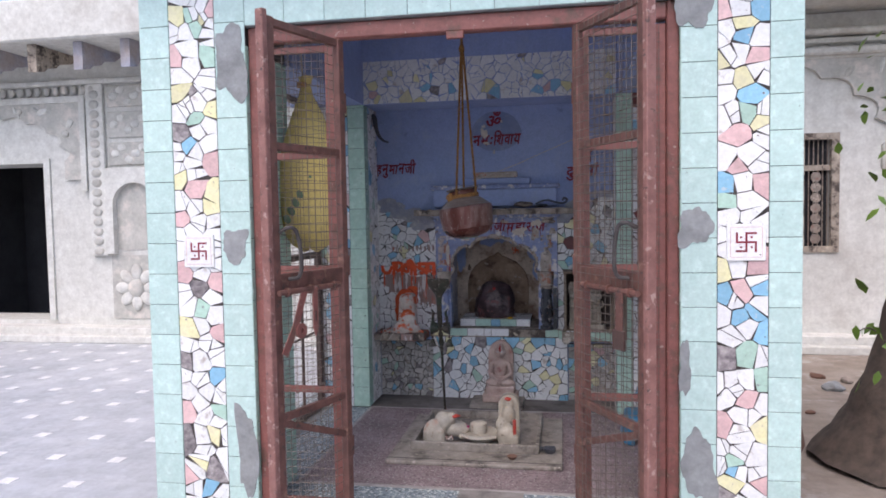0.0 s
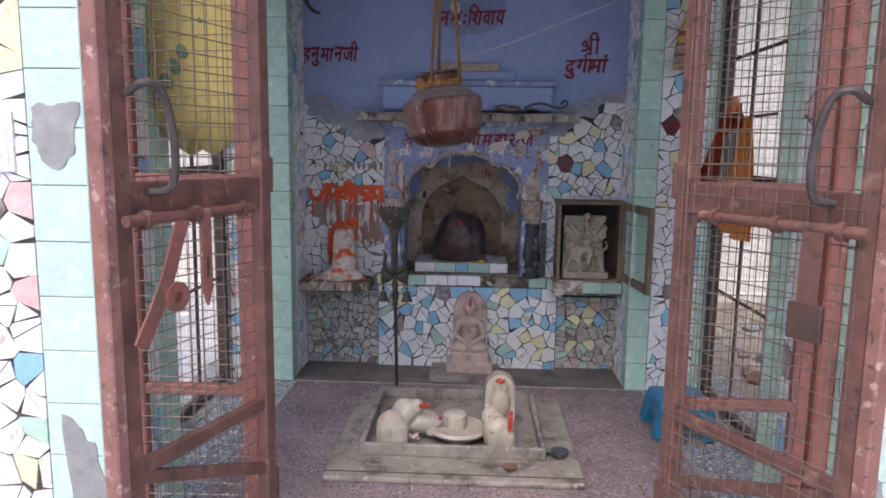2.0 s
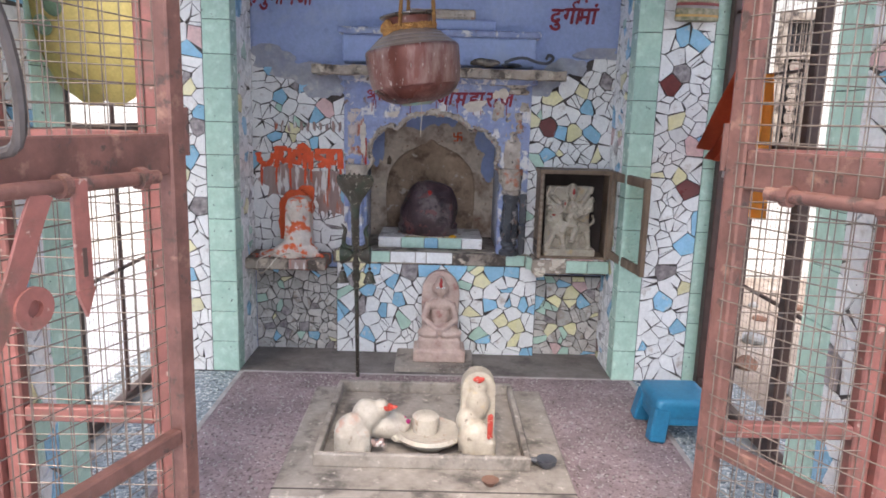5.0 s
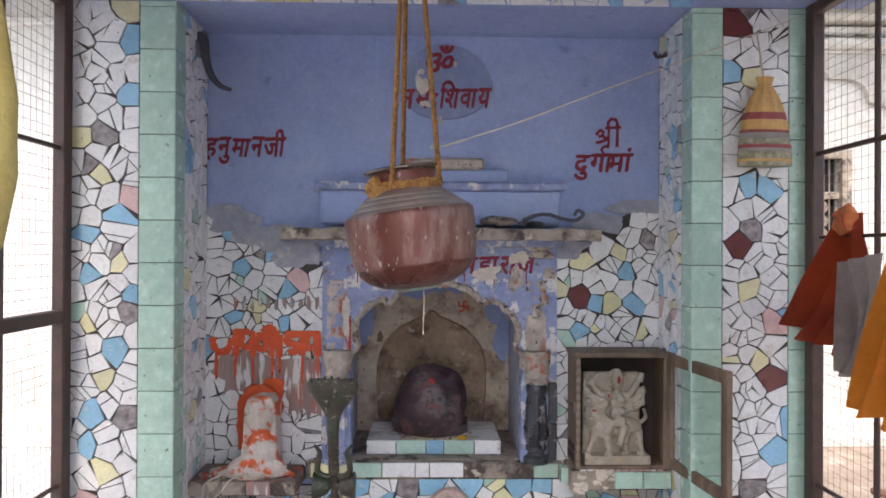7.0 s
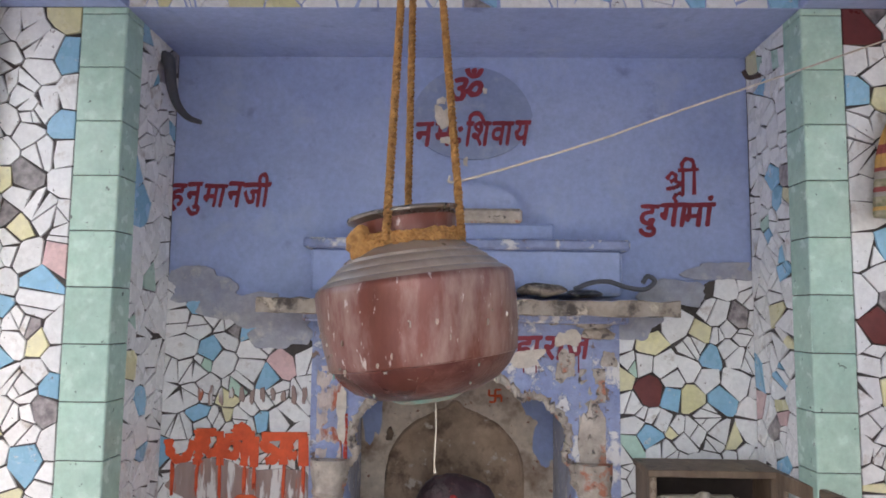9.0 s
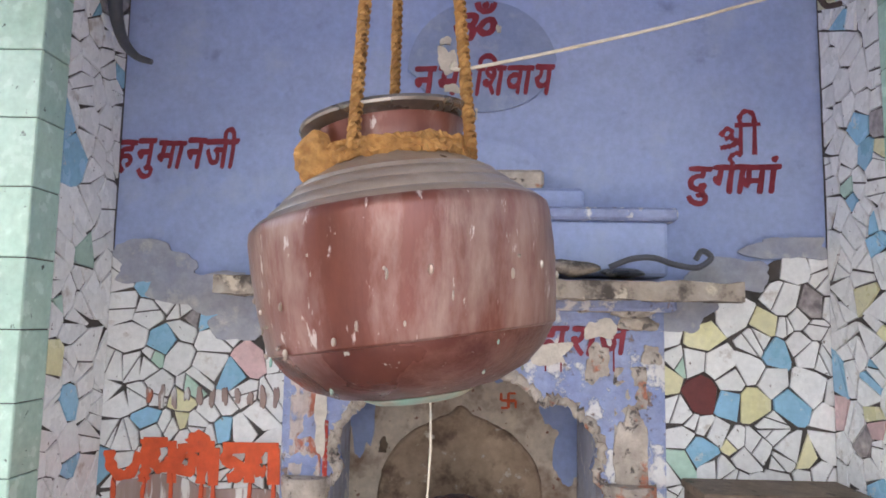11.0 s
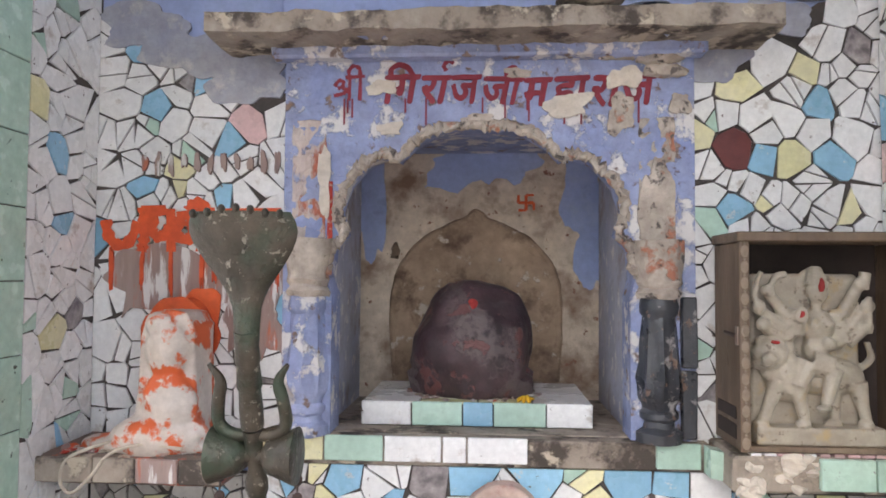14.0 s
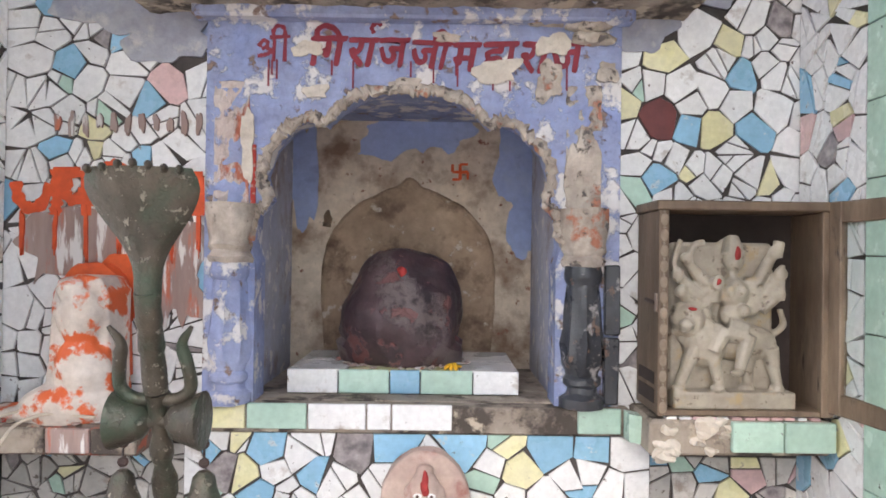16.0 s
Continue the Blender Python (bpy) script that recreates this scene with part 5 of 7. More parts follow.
ball((-0.155, 4.02, 0.215), (0.042, 0.025, 0.06), bm=bm)
ball((-0.195, 4.02, 0.15), (0.04, 0.04, 0.05), bm=bm)
ball((-0.16, 3.985, 0.10), (0.07, 0.045, 0.07), bm=bm)
box(-0.21, -0.09, 3.945, 4.03, 0.022, 0.11, 0.012, bm=bm)
carved("round_topped_figure", bm, MARBLE, 0.0055, "cream round-topped carved figure streaked with vermilion")
tagged(part("vermilion_streak", rough_up(box(-0.124, -0.104, 3.940, 3.955, 0.115, 0.21, 0.006), 0.006, 30), REDRUN), "vermilion streak down the carved figure", "mark")
tagged(part("vermilion_mark", rough_up(ball((-0.155, 4.005, 0.315), (0.020, 0.007, 0.012)), 0.006, 50), REDRUN), "vermilion mark on the carved figure", "mark")
fr = random.Random(8)
for k, (fx, fy, fz, m, lab) in enumerate(((-0.43, 4.08, 0.11, MAGENTA, "magenta rose petals"), (-0.235, 4.03, 0.06, MAGENTA, "magenta rose petals"), (-0.52, 3.99, 0.06, SMEAR, "dried reddish petals"), (-0.47, 4.0, 0.19, REDRUN, "vermilion powder and petals"))):
    fl = thing("flower_offering", (fx, fy, fz), lab + " among the stones", "flowers", "flower offerings")
    for i in range(9):
        part("petal", ball((fx + fr.uniform(-0.02, 0.02), fy + fr.uniform(-0.018, 0.018), fz + fr.uniform(0.0, 0.016)), (0.013, 0.010, 0.005), rot=(fr.uniform(-40, 40), fr.uniform(-40, 40), fr.uniform(0, 180)), u=8, v=5), m, fl)
lamp = thing("oil_lamp", (0.09, 3.93, 0.022), "small black oil lamp with a spout", "oil lamp")
part("bowl", lathe((0.09, 3.93, 0.022), [(0.018, 0), (0.034, 0.018), (0.037, 0.033), (0.031, 0.031), (0.0, 0.016)], 18), PVC, lamp, smooth=True)
part("spout", rod((0.055, 3.935, 0.045), (0.02, 3.94, 0.05), 0.012, 0.006), PVC, lamp)
dy = thing("clay_lamp", (-0.12, 3.80, 0.022), "small red clay lamp", "clay lamp")
part("bowl", lathe((-0.12, 3.80, 0.022), [(0.014, 0), (0.026, 0.014), (0.03, 0.02), (0.024, 0.019), (0.0, 0.01)], 16), CLAY, dy, smooth=True)
grit = bmesh.new()
gr = random.Random(2)
for i in range(2200):
    x, y = gr.uniform(-1.22, 0.62), gr.uniform(3.42, 4.82)
    if -0.86 < x < 0.18 and 3.69 < y < 4.64:
        continue
    s = gr.uniform(0.002, 0.0075)
    bmesh.ops.create_cube(grit, size=1, matrix=Matrix.LocRotScale((x, y, s * 0.2), Euler((gr.random(), gr.random(), gr.random() * 6)), (s * 1.6, s, s * 0.5)))
tagged(part("floor_grit", grit, STRIP), "pale grit and rice grains scattered on the floor", "grit", kind="stuff")

# ---- trident with serpent hood ----
def tri(z, dx=0.0, dy=0.0):
    return Vector((-0.680 + 0.013 * z + dx, 4.81 - 0.295 * z + dy, z))


trident = thing("trident", (-0.680, 4.81, 0), "tall dark brass trident with a serpent hood", "trident")
part("shaft", rod(tri(0), tri(0.60), 0.009, 0.010), BRONZE, trident, smooth=True)
up = (tri(1) - tri(0)).normalized()
turn = up.to_track_quat("Z", "Y").to_matrix()
part("baluster", lathe(tri(0.47), [(0.008, 0), (0.015, 0.01), (0.010, 0.03), (0.018, 0.05), (0.019, 0.075), (0.012, 0.10), (0.017, 0.115), (0.017, 0.13), (0.011, 0.15), (0.014, 0.20), (0.016, 0.215)], 16, tilt=turn), BRONZE, trident, smooth=True)
part("serpent_neck", lathe(tri(0.68), [(0.017, 0), (0.0175, 0.03), (0.016, 0.06), (0.0185, 0.065), (0.0165, 0.10), (0.0185, 0.105), (0.017, 0.13), (0.017, 0.15)], 14, tilt=turn), BRONZE, trident, smooth=True)
bm = bmesh.new()
rows = []
for k in range(15):
    t = k / 14
    z = 0.805 + 0.185 * t
    w = 0.0175 + 0.008 * t + 0.054 * (0.5 - 0.5 * math.cos(math.pi * min(1.0, max(0.0, (t - 0.22) / 0.68))))
    if t > 0.90:
        w -= 0.10 * (t - 0.90)
    th = 0.018 * (1 - 0.45 * t)
    c = tri(z, dy=0.012 * math.sin(t * 3))
    rows.append([bm.verts.new(c + Vector((w * math.cos(a), th * math.sin(a) + 0.014 * (abs(math.cos(a)) ** 2) * t, 0))) for a in [2 * math.pi * i / 20 for i in range(20)]])
for a, b in zip(rows, rows[1:]):
    for i in range(20):
        bm.faces.new((a[i], a[(i + 1) % 20], b[(i + 1) % 20], b[i]))
bm.faces.new(rows[0])
bm.faces.new(rows[-1])
hood = part("serpent_hood", bm, BRONZE, trident, "flared serpent hood", smooth=True)
for i in range(7):
    x = -0.060 + i * 0.020
    part("serpent_head", ball(tri(0.990 + 0.004 * math.cos(i * 1.1 - 3.2), dx=x, dy=-0.004), (0.0048, 0.009, 0.0065), u=10, v=7), BRONZE, hood)
for s in (-1, 1):
    pts = curve_points([tri(0.668), tri(0.668, s * 0.03), tri(0.685, s * 0.05), tri(0.72, s * 0.048), tri(0.75, s * 0.043), tri(0.775, s * 0.058)], 26)
    part("prong", tube(pts, [0.0095] * (len(pts) - 8) + [0.0095 - 0.0009 * k for k in range(8)], seg=10), BRONZE, trident, "curved horn-like prong", smooth=True)
drum = part("drum", lathe(tri(0.635), [(0.038, -0.066), (0.043, -0.064), (0.041, -0.058), (0.036, -0.046), (0.030, -0.030), (0.027, -0.022), (0.012, -0.012), (0.012, 0.012), (0.027, 0.022), (0.030, 0.030), (0.036, 0.046), (0.041, 0.058), (0.043, 0.064), (0.038, 0.066)], 24, tilt=Matrix.Rotation(radians(90), 3, "Y")), BRONZE, trident, "hourglass drum of dark brass", smooth=True)
for s in (-1, 1):
    c = tri(0.56, s * 0.06)
    for k in range(3):
        part("chain_link", lathe(c + Vector((0, 0, 0.035 - k * 0.014)), [(0.005, -0.0015), (0.008, 0), (0.005, 0.0015), (0.005, -0.0015)], 10, tilt=Matrix.Rotation(radians(90 * (k % 2) + 20), 3, "Z") @ Matrix.Rotation(radians(90), 3, "X")), IRON, drum)
    part("bell", lathe(c + Vector((0, 0, -0.055)), [(0.030, 0), (0.027, 0.004), (0.020, 0.022), (0.016, 0.042), (0.008, 0.05), (0.0, 0.051)], 16), BRONZE, drum, "small hanging bell", smooth=True)

# ---- wall cabinet with marble goddess ----
cabinet = thing("wall_cabinet", (0.35, 5.1, 0.503), "weathered wooden cabinet with its glazed door open", "cabinet")
cz0, cz1, cy0, cy1 = 0.556, 0.998, 5.03, 5.19
cx0, cx1 = 0.180, 0.541
part("side_panel", box(cx0 + 0.002, cx0 + 0.017, cy0 + 0.018, cy1, cz0, cz1 - 0.021, 0.002), WOOD, cabinet)
part("side_panel", box(cx1 - 0.017, cx1 - 0.002, cy0 + 0.018, cy1, cz0, cz1 - 0.021, 0.002), WOOD, cabinet)
part("top_board", box(cx0 - 0.005, cx1 + 0.005, cy0 - 0.004, cy1, cz1 - 0.02, cz1, 0.003), WOOD, cabinet)
part("bottom_board", box(cx0 + 0.017, cx1 - 0.017, cy0 + 0.005, cy1, cz0, cz0 + 0.012, 0.002), WOOD, cabinet)
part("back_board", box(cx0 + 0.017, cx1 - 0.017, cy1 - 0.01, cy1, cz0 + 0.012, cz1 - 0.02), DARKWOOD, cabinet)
part("front_stile", box(cx0, cx0 + 0.020, cy0, cy0 + 0.018, cz0, cz1 - 0.02, 0.002), WOOD, cabinet, "beaded front stile")
part("front_stile", box(cx1 - 0.026, cx1, cy0, cy0 + 0.018, cz0, cz1 - 0.02, 0.002), WOOD, cabinet)
PALEWOOD = mat("pale_worn_wood_bead", (0.30, 0.235, 0.17), (0.22, 0.165, 0.12), 20, 0.6, bump=0.3)
for k in range(13):
    z = cz0 + 0.018 + k * 0.032
    part("bead", lathe((cx0 + 0.010, cy0, z), [(0.0055, 0.0), (0.0085, 0.0015), (0.0055, 0.003)], 14, tilt=Matrix.Diagonal((1, 1, 1.5)) @ Matrix.Rotation(radians(90), 3, "X")), PALEWOOD, cabinet)
    part("bead", ball((cx0 + 0.010, cy0 - 0.0005, z + 0.016), (0.003, 0.002, 0.003), u=8, v=5), PALEWOOD, cabinet)
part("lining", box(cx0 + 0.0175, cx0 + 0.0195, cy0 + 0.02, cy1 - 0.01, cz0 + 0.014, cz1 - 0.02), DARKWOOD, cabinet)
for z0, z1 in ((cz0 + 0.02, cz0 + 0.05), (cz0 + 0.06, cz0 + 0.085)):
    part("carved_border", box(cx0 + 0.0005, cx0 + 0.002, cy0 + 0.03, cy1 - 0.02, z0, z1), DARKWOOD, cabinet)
part("latch", box(cx0 - 0.003, cx0 + 0.002, cy0 + 0.008, cy0 + 0.022, 0.768, 0.806, 0.001), TIN, cabinet, "small metal latch")
part("latch", rod((cx0 - 0.001, cy0 + 0.02, 0.786), (cx0 - 0.001, cy0 + 0.085, 0.789), 0.004), IRON, cabinet)
dh, df = Vector((0.538, 5.013, 0)), Vector((0.582, 4.63, 0))
da = (df - dh).normalized()
ds = da.cross(Vector((0, 0, 1)))
dw = (df - dh).length
door = part("door", bar(dh + Vector((0, 0, cz0 + 0.012)), dh + Vector((0, 0, cz1)), 0.036, 0.02, side=ds), WOOD, cabinet, "narrow wooden door with a pane")
part("door_stile", bar(df + Vector((0, 0, cz0 + 0.012)), df + Vector((0, 0, cz1)), 0.036, 0.02, side=ds), WOOD, door)
for z in (cz0 + 0.034, cz1 - 0.022):
    part("door_rail", bar(dh + da * 0.018 + Vector((0, 0, z)), df - da * 0.018 + Vector((0, 0, z)), 0.042, 0.02, side=ds), WOOD, door)
clear = bpy.data.materials.new("dusty_window_glass")
clear.use_nodes = True
cb = clear.node_tree.nodes["Principled BSDF"]
cb.inputs["Base Color"].default_value = (0.92, 0.97, 0.95, 1)
cb.inputs["Transmission Weight"].default_value, cb.inputs["Roughness"].default_value, cb.inputs["IOR"].default_value = 1.0, 0.05, 1.2
pane = part("pane", bar((dh + df) / 2 + Vector((0, 0, cz0 + 0.05)), (dh + df) / 2 + Vector((0, 0, cz1 - 0.04)), dw - 0.04, 0.003, side=ds), clear, door, "clear dusty pane")
pane.visible_shadow = False

GX, GY, GZ = 0.345, 5.09, 0.568
def gp(u, v, d=0.0):
    """A point of the statue: across, up from its foot, and towards the viewer."""
    return (GX + u, GY - d, GZ + v)


bm = box(GX - 0.128, GX + 0.128, GY - 0.045, GY + 0.035, GZ, GZ + 0.036, 0.006, seg=2)
box(GX - 0.122, GX + 0.098, GY + 0.002, GY + 0.034, GZ + 0.030, GZ + 0.345, 0.006, bm=bm)
# lion: body, mane, muzzle, legs, tail
ball(gp(0.030, 0.135, 0.004), (0.075, 0.026, 0.040), bm=bm)
ball(gp(-0.055, 0.135, 0.012), (0.045, 0.030, 0.055), bm=bm, rot=(0, -20, 0))
ball(gp(-0.090, 0.182, 0.020), (0.034, 0.030, 0.036), bm=bm)
for k in range(9):
    a = 0.5 + k * 0.62
    ball(gp(-0.082 + 0.034 * math.cos(a), 0.178 + 0.036 * math.sin(a), 0.014), (0.012, 0.012, 0.016), bm=bm, u=9, v=6)
ball(gp(-0.102, 0.176, 0.046), (0.017, 0.014, 0.012), bm=bm)
ball(gp(-0.104, 0.164, 0.040), (0.012, 0.010, 0.007), bm=bm)
for u0, u1, v1, d in ((-0.075, -0.108, 0.045, 0.020), (-0.040, -0.028, 0.045, 0.026), (0.045, 0.040, 0.045, 0.004), (0.085, 0.100, 0.045, 0.014)):
    rod(gp(u0, 0.125, d), gp((u0 + u1) / 2, 0.085, d), 0.019, 0.014, bm=bm)
    rod(gp((u0 + u1) / 2, 0.085, d), gp(u1, v1, d + 0.004), 0.013, 0.011, bm=bm)
    ball(gp(u1 - 0.006, 0.042, d + 0.010), (0.017, 0.014, 0.009), bm=bm, u=10, v=6)
tube(curve_points([gp(0.095, 0.15, 0.0), gp(0.118, 0.17, 0.0), gp(0.112, 0.205, 0.0)], 10), 0.007, bm=bm)
# goddess: skirt and legs, waist, breast, head and crown
rod(gp(-0.010, 0.165, 0.020), gp(0.030, 0.155, 0.030), 0.030, 0.022, bm=bm)
rod(gp(0.030, 0.155, 0.034), gp(0.010, 0.085, 0.040), 0.018, 0.012, bm=bm)
rod(gp(-0.018, 0.165, 0.024), gp(-0.045, 0.115, 0.036), 0.022, 0.016, bm=bm)
ball(gp(0.004, 0.076, 0.044), (0.014, 0.018, 0.007), bm=bm, u=10, v=6)
ball(gp(0.005, 0.195, 0.012), (0.026, 0.022, 0.030), bm=bm)
ball(gp(0.006, 0.240, 0.014), (0.034, 0.024, 0.034), bm=bm)
for q in (-1, 1):
    ball(gp(0.006 + q * 0.014, 0.245, 0.032), (0.012, 0.010, 0.012), bm=bm, u=10, v=7)
rod(gp(0.006, 0.268, 0.012), gp(0.005, 0.292, 0.012), 0.012, 0.011, bm=bm)
ball(gp(0.005, 0.310, 0.018), (0.020, 0.021, 0.026), bm=bm)
rod(gp(0.005, 0.322, 0.012), gp(0.005, 0.360, 0.006), 0.025, 0.013, bm=bm)
ball(gp(0.005, 0.318, -0.004), (0.036, 0.008, 0.042), bm=bm)
# arms with what they hold
for u, v, e0, e1 in ((0.085, 0.320, 0.055, 0.262), (0.096, 0.275, 0.065, 0.232), (0.094, 0.232, 0.062, 0.205), (0.020, 0.198, 0.048, 0.205), (-0.100, 0.305, -0.060, 0.262), (-0.118, 0.272, -0.072, 0.238), (-0.110, 0.235, -0.060, 0.212), (-0.036, 0.255, -0.040, 0.222)):
    side = 1 if e0 > 0 else -1
    rod(gp(0.006 + side * 0.030, 0.258, 0.010), gp(e0, e1, 0.018), 0.0160, 0.0145, bm=bm)
    rod(gp(e0, e1, 0.018), gp(u * 0.96, v, 0.026), 0.0145, 0.011, bm=bm)
    ball(gp(u, v + 0.006, 0.034), (0.015, 0.012, 0.014), bm=bm, u=9, v=6)
ball(gp(-0.036, 0.262, 0.040), (0.013, 0.006, 0.018), bm=bm, u=10, v=7)
tube(curve_points([gp(-0.118, 0.262, 0.036), gp(-0.126, 0.305, 0.034), gp(-0.112, 0.350, 0.030)], 12), 0.0065, bm=bm)
tube(curve_points([gp(-0.100, 0.30, 0.034), gp(-0.085, 0.338, 0.030), gp(-0.062, 0.345, 0.026)], 10), 0.007, bm=bm)
rod(gp(0.088, 0.315, 0.034), gp(0.094, 0.348, 0.03), 0.010, 0.013, bm=bm)
rod(gp(0.100, 0.225, 0.036), gp(0.098, 0.30, 0.036), 0.005, 0.006, bm=bm)
carved("goddess_figure", rough_up(bm, 0.003, 45), MARBLE, 0.0027, "cream marble many-armed goddess riding a lion", soft=1)
for u, v, d, w, h in ((0.006, 0.322, 0.0375, 0.006, 0.016), (-0.036, 0.264, 0.0455, 0.005, 0.007), (-0.09, 0.207, 0.044, 0.009, 0.003)):
    tagged(part("vermilion_mark", rough_up(ball(gp(u, v, d), (w, 0.004, h), u=14, v=9), 0.004, 70), REDDAB), "vermilion mark on the marble goddess", "mark", "marks on the goddess")

# ---- hanging copper pot ----
PX, PY, PZ = -0.402, 4.225, 1.280
pt = Matrix.Rotation(radians(-8), 3, "Y")
pot = thing("hanging_pot", (PX, PY, PZ), "dull red-brown copper water pot slung in coir rope", "pot")
part("body", lathe((PX, PY, PZ), [(0.1545, 0.0625), (0.1575, 0.0645), (0.1585, 0.066), (0.1645, 0.105), (0.168, 0.15), (0.1685, 0.185), (0.167, 0.194), (0.163, 0.198)], 48, tilt=pt), COPPER, pot, smooth=True)
part("lower_bowl", lathe((PX, PY, PZ), [(0.0, 0.004), (0.055, 0.0), (0.06, 0.005), (0.09, 0.010), (0.122, 0.024), (0.142, 0.042), (0.154, 0.060), (0.1555, 0.064)], 48, tilt=pt), COPPERLOW, pot, "dark red copper bowl below the seam", smooth=True)
part("shoulder", lathe((PX, PY, PZ), [(0.163, 0.198), (0.159, 0.202), (0.150, 0.207), (0.147, 0.2075), (0.1455, 0.212), (0.134, 0.221), (0.131, 0.2215), (0.1295, 0.226), (0.119, 0.234), (0.1165, 0.2345), (0.115, 0.239), (0.100, 0.248), (0.090, 0.254), (0.085, 0.262), (0.083, 0.268)], 64, tilt=pt), TIN, pot, "greyish hazed shoulder with turned grooves", smooth=True)
part("neck", lathe((PX, PY, PZ), [(0.083, 0.268), (0.0825, 0.28), (0.084, 0.292), (0.088, 0.299)], 48, tilt=pt), COPPER, pot, "dull red copper neck", smooth=True)
part("rim", lathe((PX, PY, PZ), [(0.088, 0.299), (0.096, 0.3035), (0.1005, 0.3055), (0.102, 0.3085), (0.1005, 0.312), (0.096, 0.3115), (0.092, 0.308), (0.083, 0.296), (0.078, 0.28), (0.078, 0.255), (0.12, 0.22), (0.15, 0.15), (0.14, 0.08), (0.0, 0.02)], 48, tilt=pt), mat("tarnished_rim_metal", (0.30, 0.27, 0.24), (0.16, 0.13, 0.115), 14, 0.28, metal=0.75, bump=0.1), pot, "tarnished flared metal rim", smooth=True)
part("base_patina", lathe((PX, PY, PZ), [(0.0, -0.002), (0.048, -0.003), (0.060, 0.002), (0.064, 0.005), (0.05, 0.007), (0.0, 0.006)], 40, tilt=pt), VERDIGRIS, pot, "green verdigris base ring", smooth=True)
pr = random.Random(12)
for i in range(46):
    a, h = pr.uniform(3.3, 6.2), pr.uniform(0.018, 0.19)
    r = 0.150 + 0.016 * min(1, h / 0.1) if h > 0.055 else 0.10 + 0.9 * h
    c = Vector((PX, PY, PZ)) + pt @ Vector((r * math.cos(a), r * math.sin(a), h))
    part("corrosion_spot", ball(c, (pr.uniform(0.001, 0.003), pr.uniform(0.001, 0.003), pr.uniform(0.002, 0.006)), rot=(0, 0, pr.uniform(0, 90)), u=6, v=4), VERDIGRIS if h < 0.06 else TIN, pot)


def rope(name, p0, p1, r, parent, sag=0.0, twist=260):
    """Two strands laid round one another."""
    p0, p1 = Vector(p0), Vector(p1)
    d = (p1 - p0).normalized()
    u = d.cross(Vector((0, 1, 0.2))).normalized()
    v = d.cross(u)
    n = max(8, int((p1 - p0).length / 0.0032))
    bm = bmesh.new()
    for ph in (0, 2.09, 4.19):
        tube([p0.lerp(p1, k / n) + r * 0.55 * (math.cos(twist * (p1 - p0).length * k / n + ph) * u + math.sin(twist * (p1 - p0).length * k / n + ph) * v) for k in range(n + 1)], r * 0.62, bm=bm, seg=5)
    return part(name, rough_up(bm, 0.0012, 90), ROPE, parent, smooth=True)


hook = Vector((PX - 0.034, PY + 0.01, CEIL - 0.02))
tie = hook - Vector((0, 0, 0.24))
rope("rope_strand", tie - Vector((0, 0, 0.03)), hook, 0.0085, pot)
part("rope_tie", rough_up(ball(tie, (0.018, 0.018, 0.03), u=18, v=12), 0.008, 70), ROPE, pot, "frayed knot joining the ropes")
for dx, dy in ((-0.030, -0.104), (-0.012, 0.106), (0.089, -0.048)):
    c = Vector((PX, PY, PZ)) + pt @ Vector((dx, dy, 0.262))
    rope("rope_strand", c, tie + Vector((dx * 0.08, dy * 0.08, 0)), 0.0065, pot)
for k in range(3):
    ring = [Vector((PX, PY, PZ)) + pt @ Vector(((0.0905 + 0.002 * math.sin(5 * a + k)) * math.cos(a), (0.0905 + 0.002 * math.sin(5 * a + k)) * math.sin(a), 0.258 + 0.0062 * k + 0.0015 * math.sin(3 * a + k))) for a in [2 * math.pi * i / 150 for i in range(151)]]
    part("neck_coil", rough_up(rough_up(tube(ring, 0.0052, seg=7), 0.003, 60, k), 0.004, 200, k), ROPE, pot, "coil of frayed coir")
kn = Vector((PX, PY, PZ)) + pt @ Vector((-0.075, -0.062, 0.258))
part("knot", rough_up(ball(kn, (0.022, 0.02, 0.034), u=18, v=12), 0.010, 60), ROPE, pot, "frayed rope knot")
part("drip_thread", rough_up(tube([(PX + 0.012, PY - 0.02, PZ), (PX + 0.013, PY - 0.02, PZ - 0.05), (PX + 0.011, PY - 0.02, PZ - 0.10), (PX + 0.013, PY - 0.02, PZ - 0.118)], [0.0012, 0.0016, 0.0013, 0.0024], seg=6), 0.001, 80), THREAD, pot, "hanging drip thread")
part("ceiling_hook", tube(curve_points([hook + Vector((0, 0, 0.03)), hook + Vector((0.02, 0, 0)), hook + Vector((0, 0, -0.02)), hook + Vector((-0.02, 0, 0))], 14), 0.006), IRON, pot)

# cord across the alcove, horn on the wall, pipe and stones on the ledge
cord = curve_points([(PX + 0.030, PY - 0.040, PZ + 0.368), (PX + 0.054, PY - 0.038, PZ + 0.362), (-0.12, 4.285, 1.731), (0.084, 4.382, 1.824), (0.50, 4.60, 2.012), (0.93, 4.826, 2.21)], 40)
tagged(part("cord", tube(cord, 0.0022, seg=5), THREAD), "thin white cord strung to the pillar", "cord")
horn = curve_points([(-1.257, 5.08, 2.19), (-1.235, 5.07, 2.17), (-1.225, 5.07, 2.10), (-1.205, 5.07, 2.04), (-1.17, 5.07, 2.00), (-1.13, 5.07, 1.985)], 26)
tagged(part("wall_hook", tube(horn, [0.022 - 0.0006 * k for k in range(len(horn))], seg=10), PVC, smooth=True), "dark curved horn hook on the alcove wall", "hook")
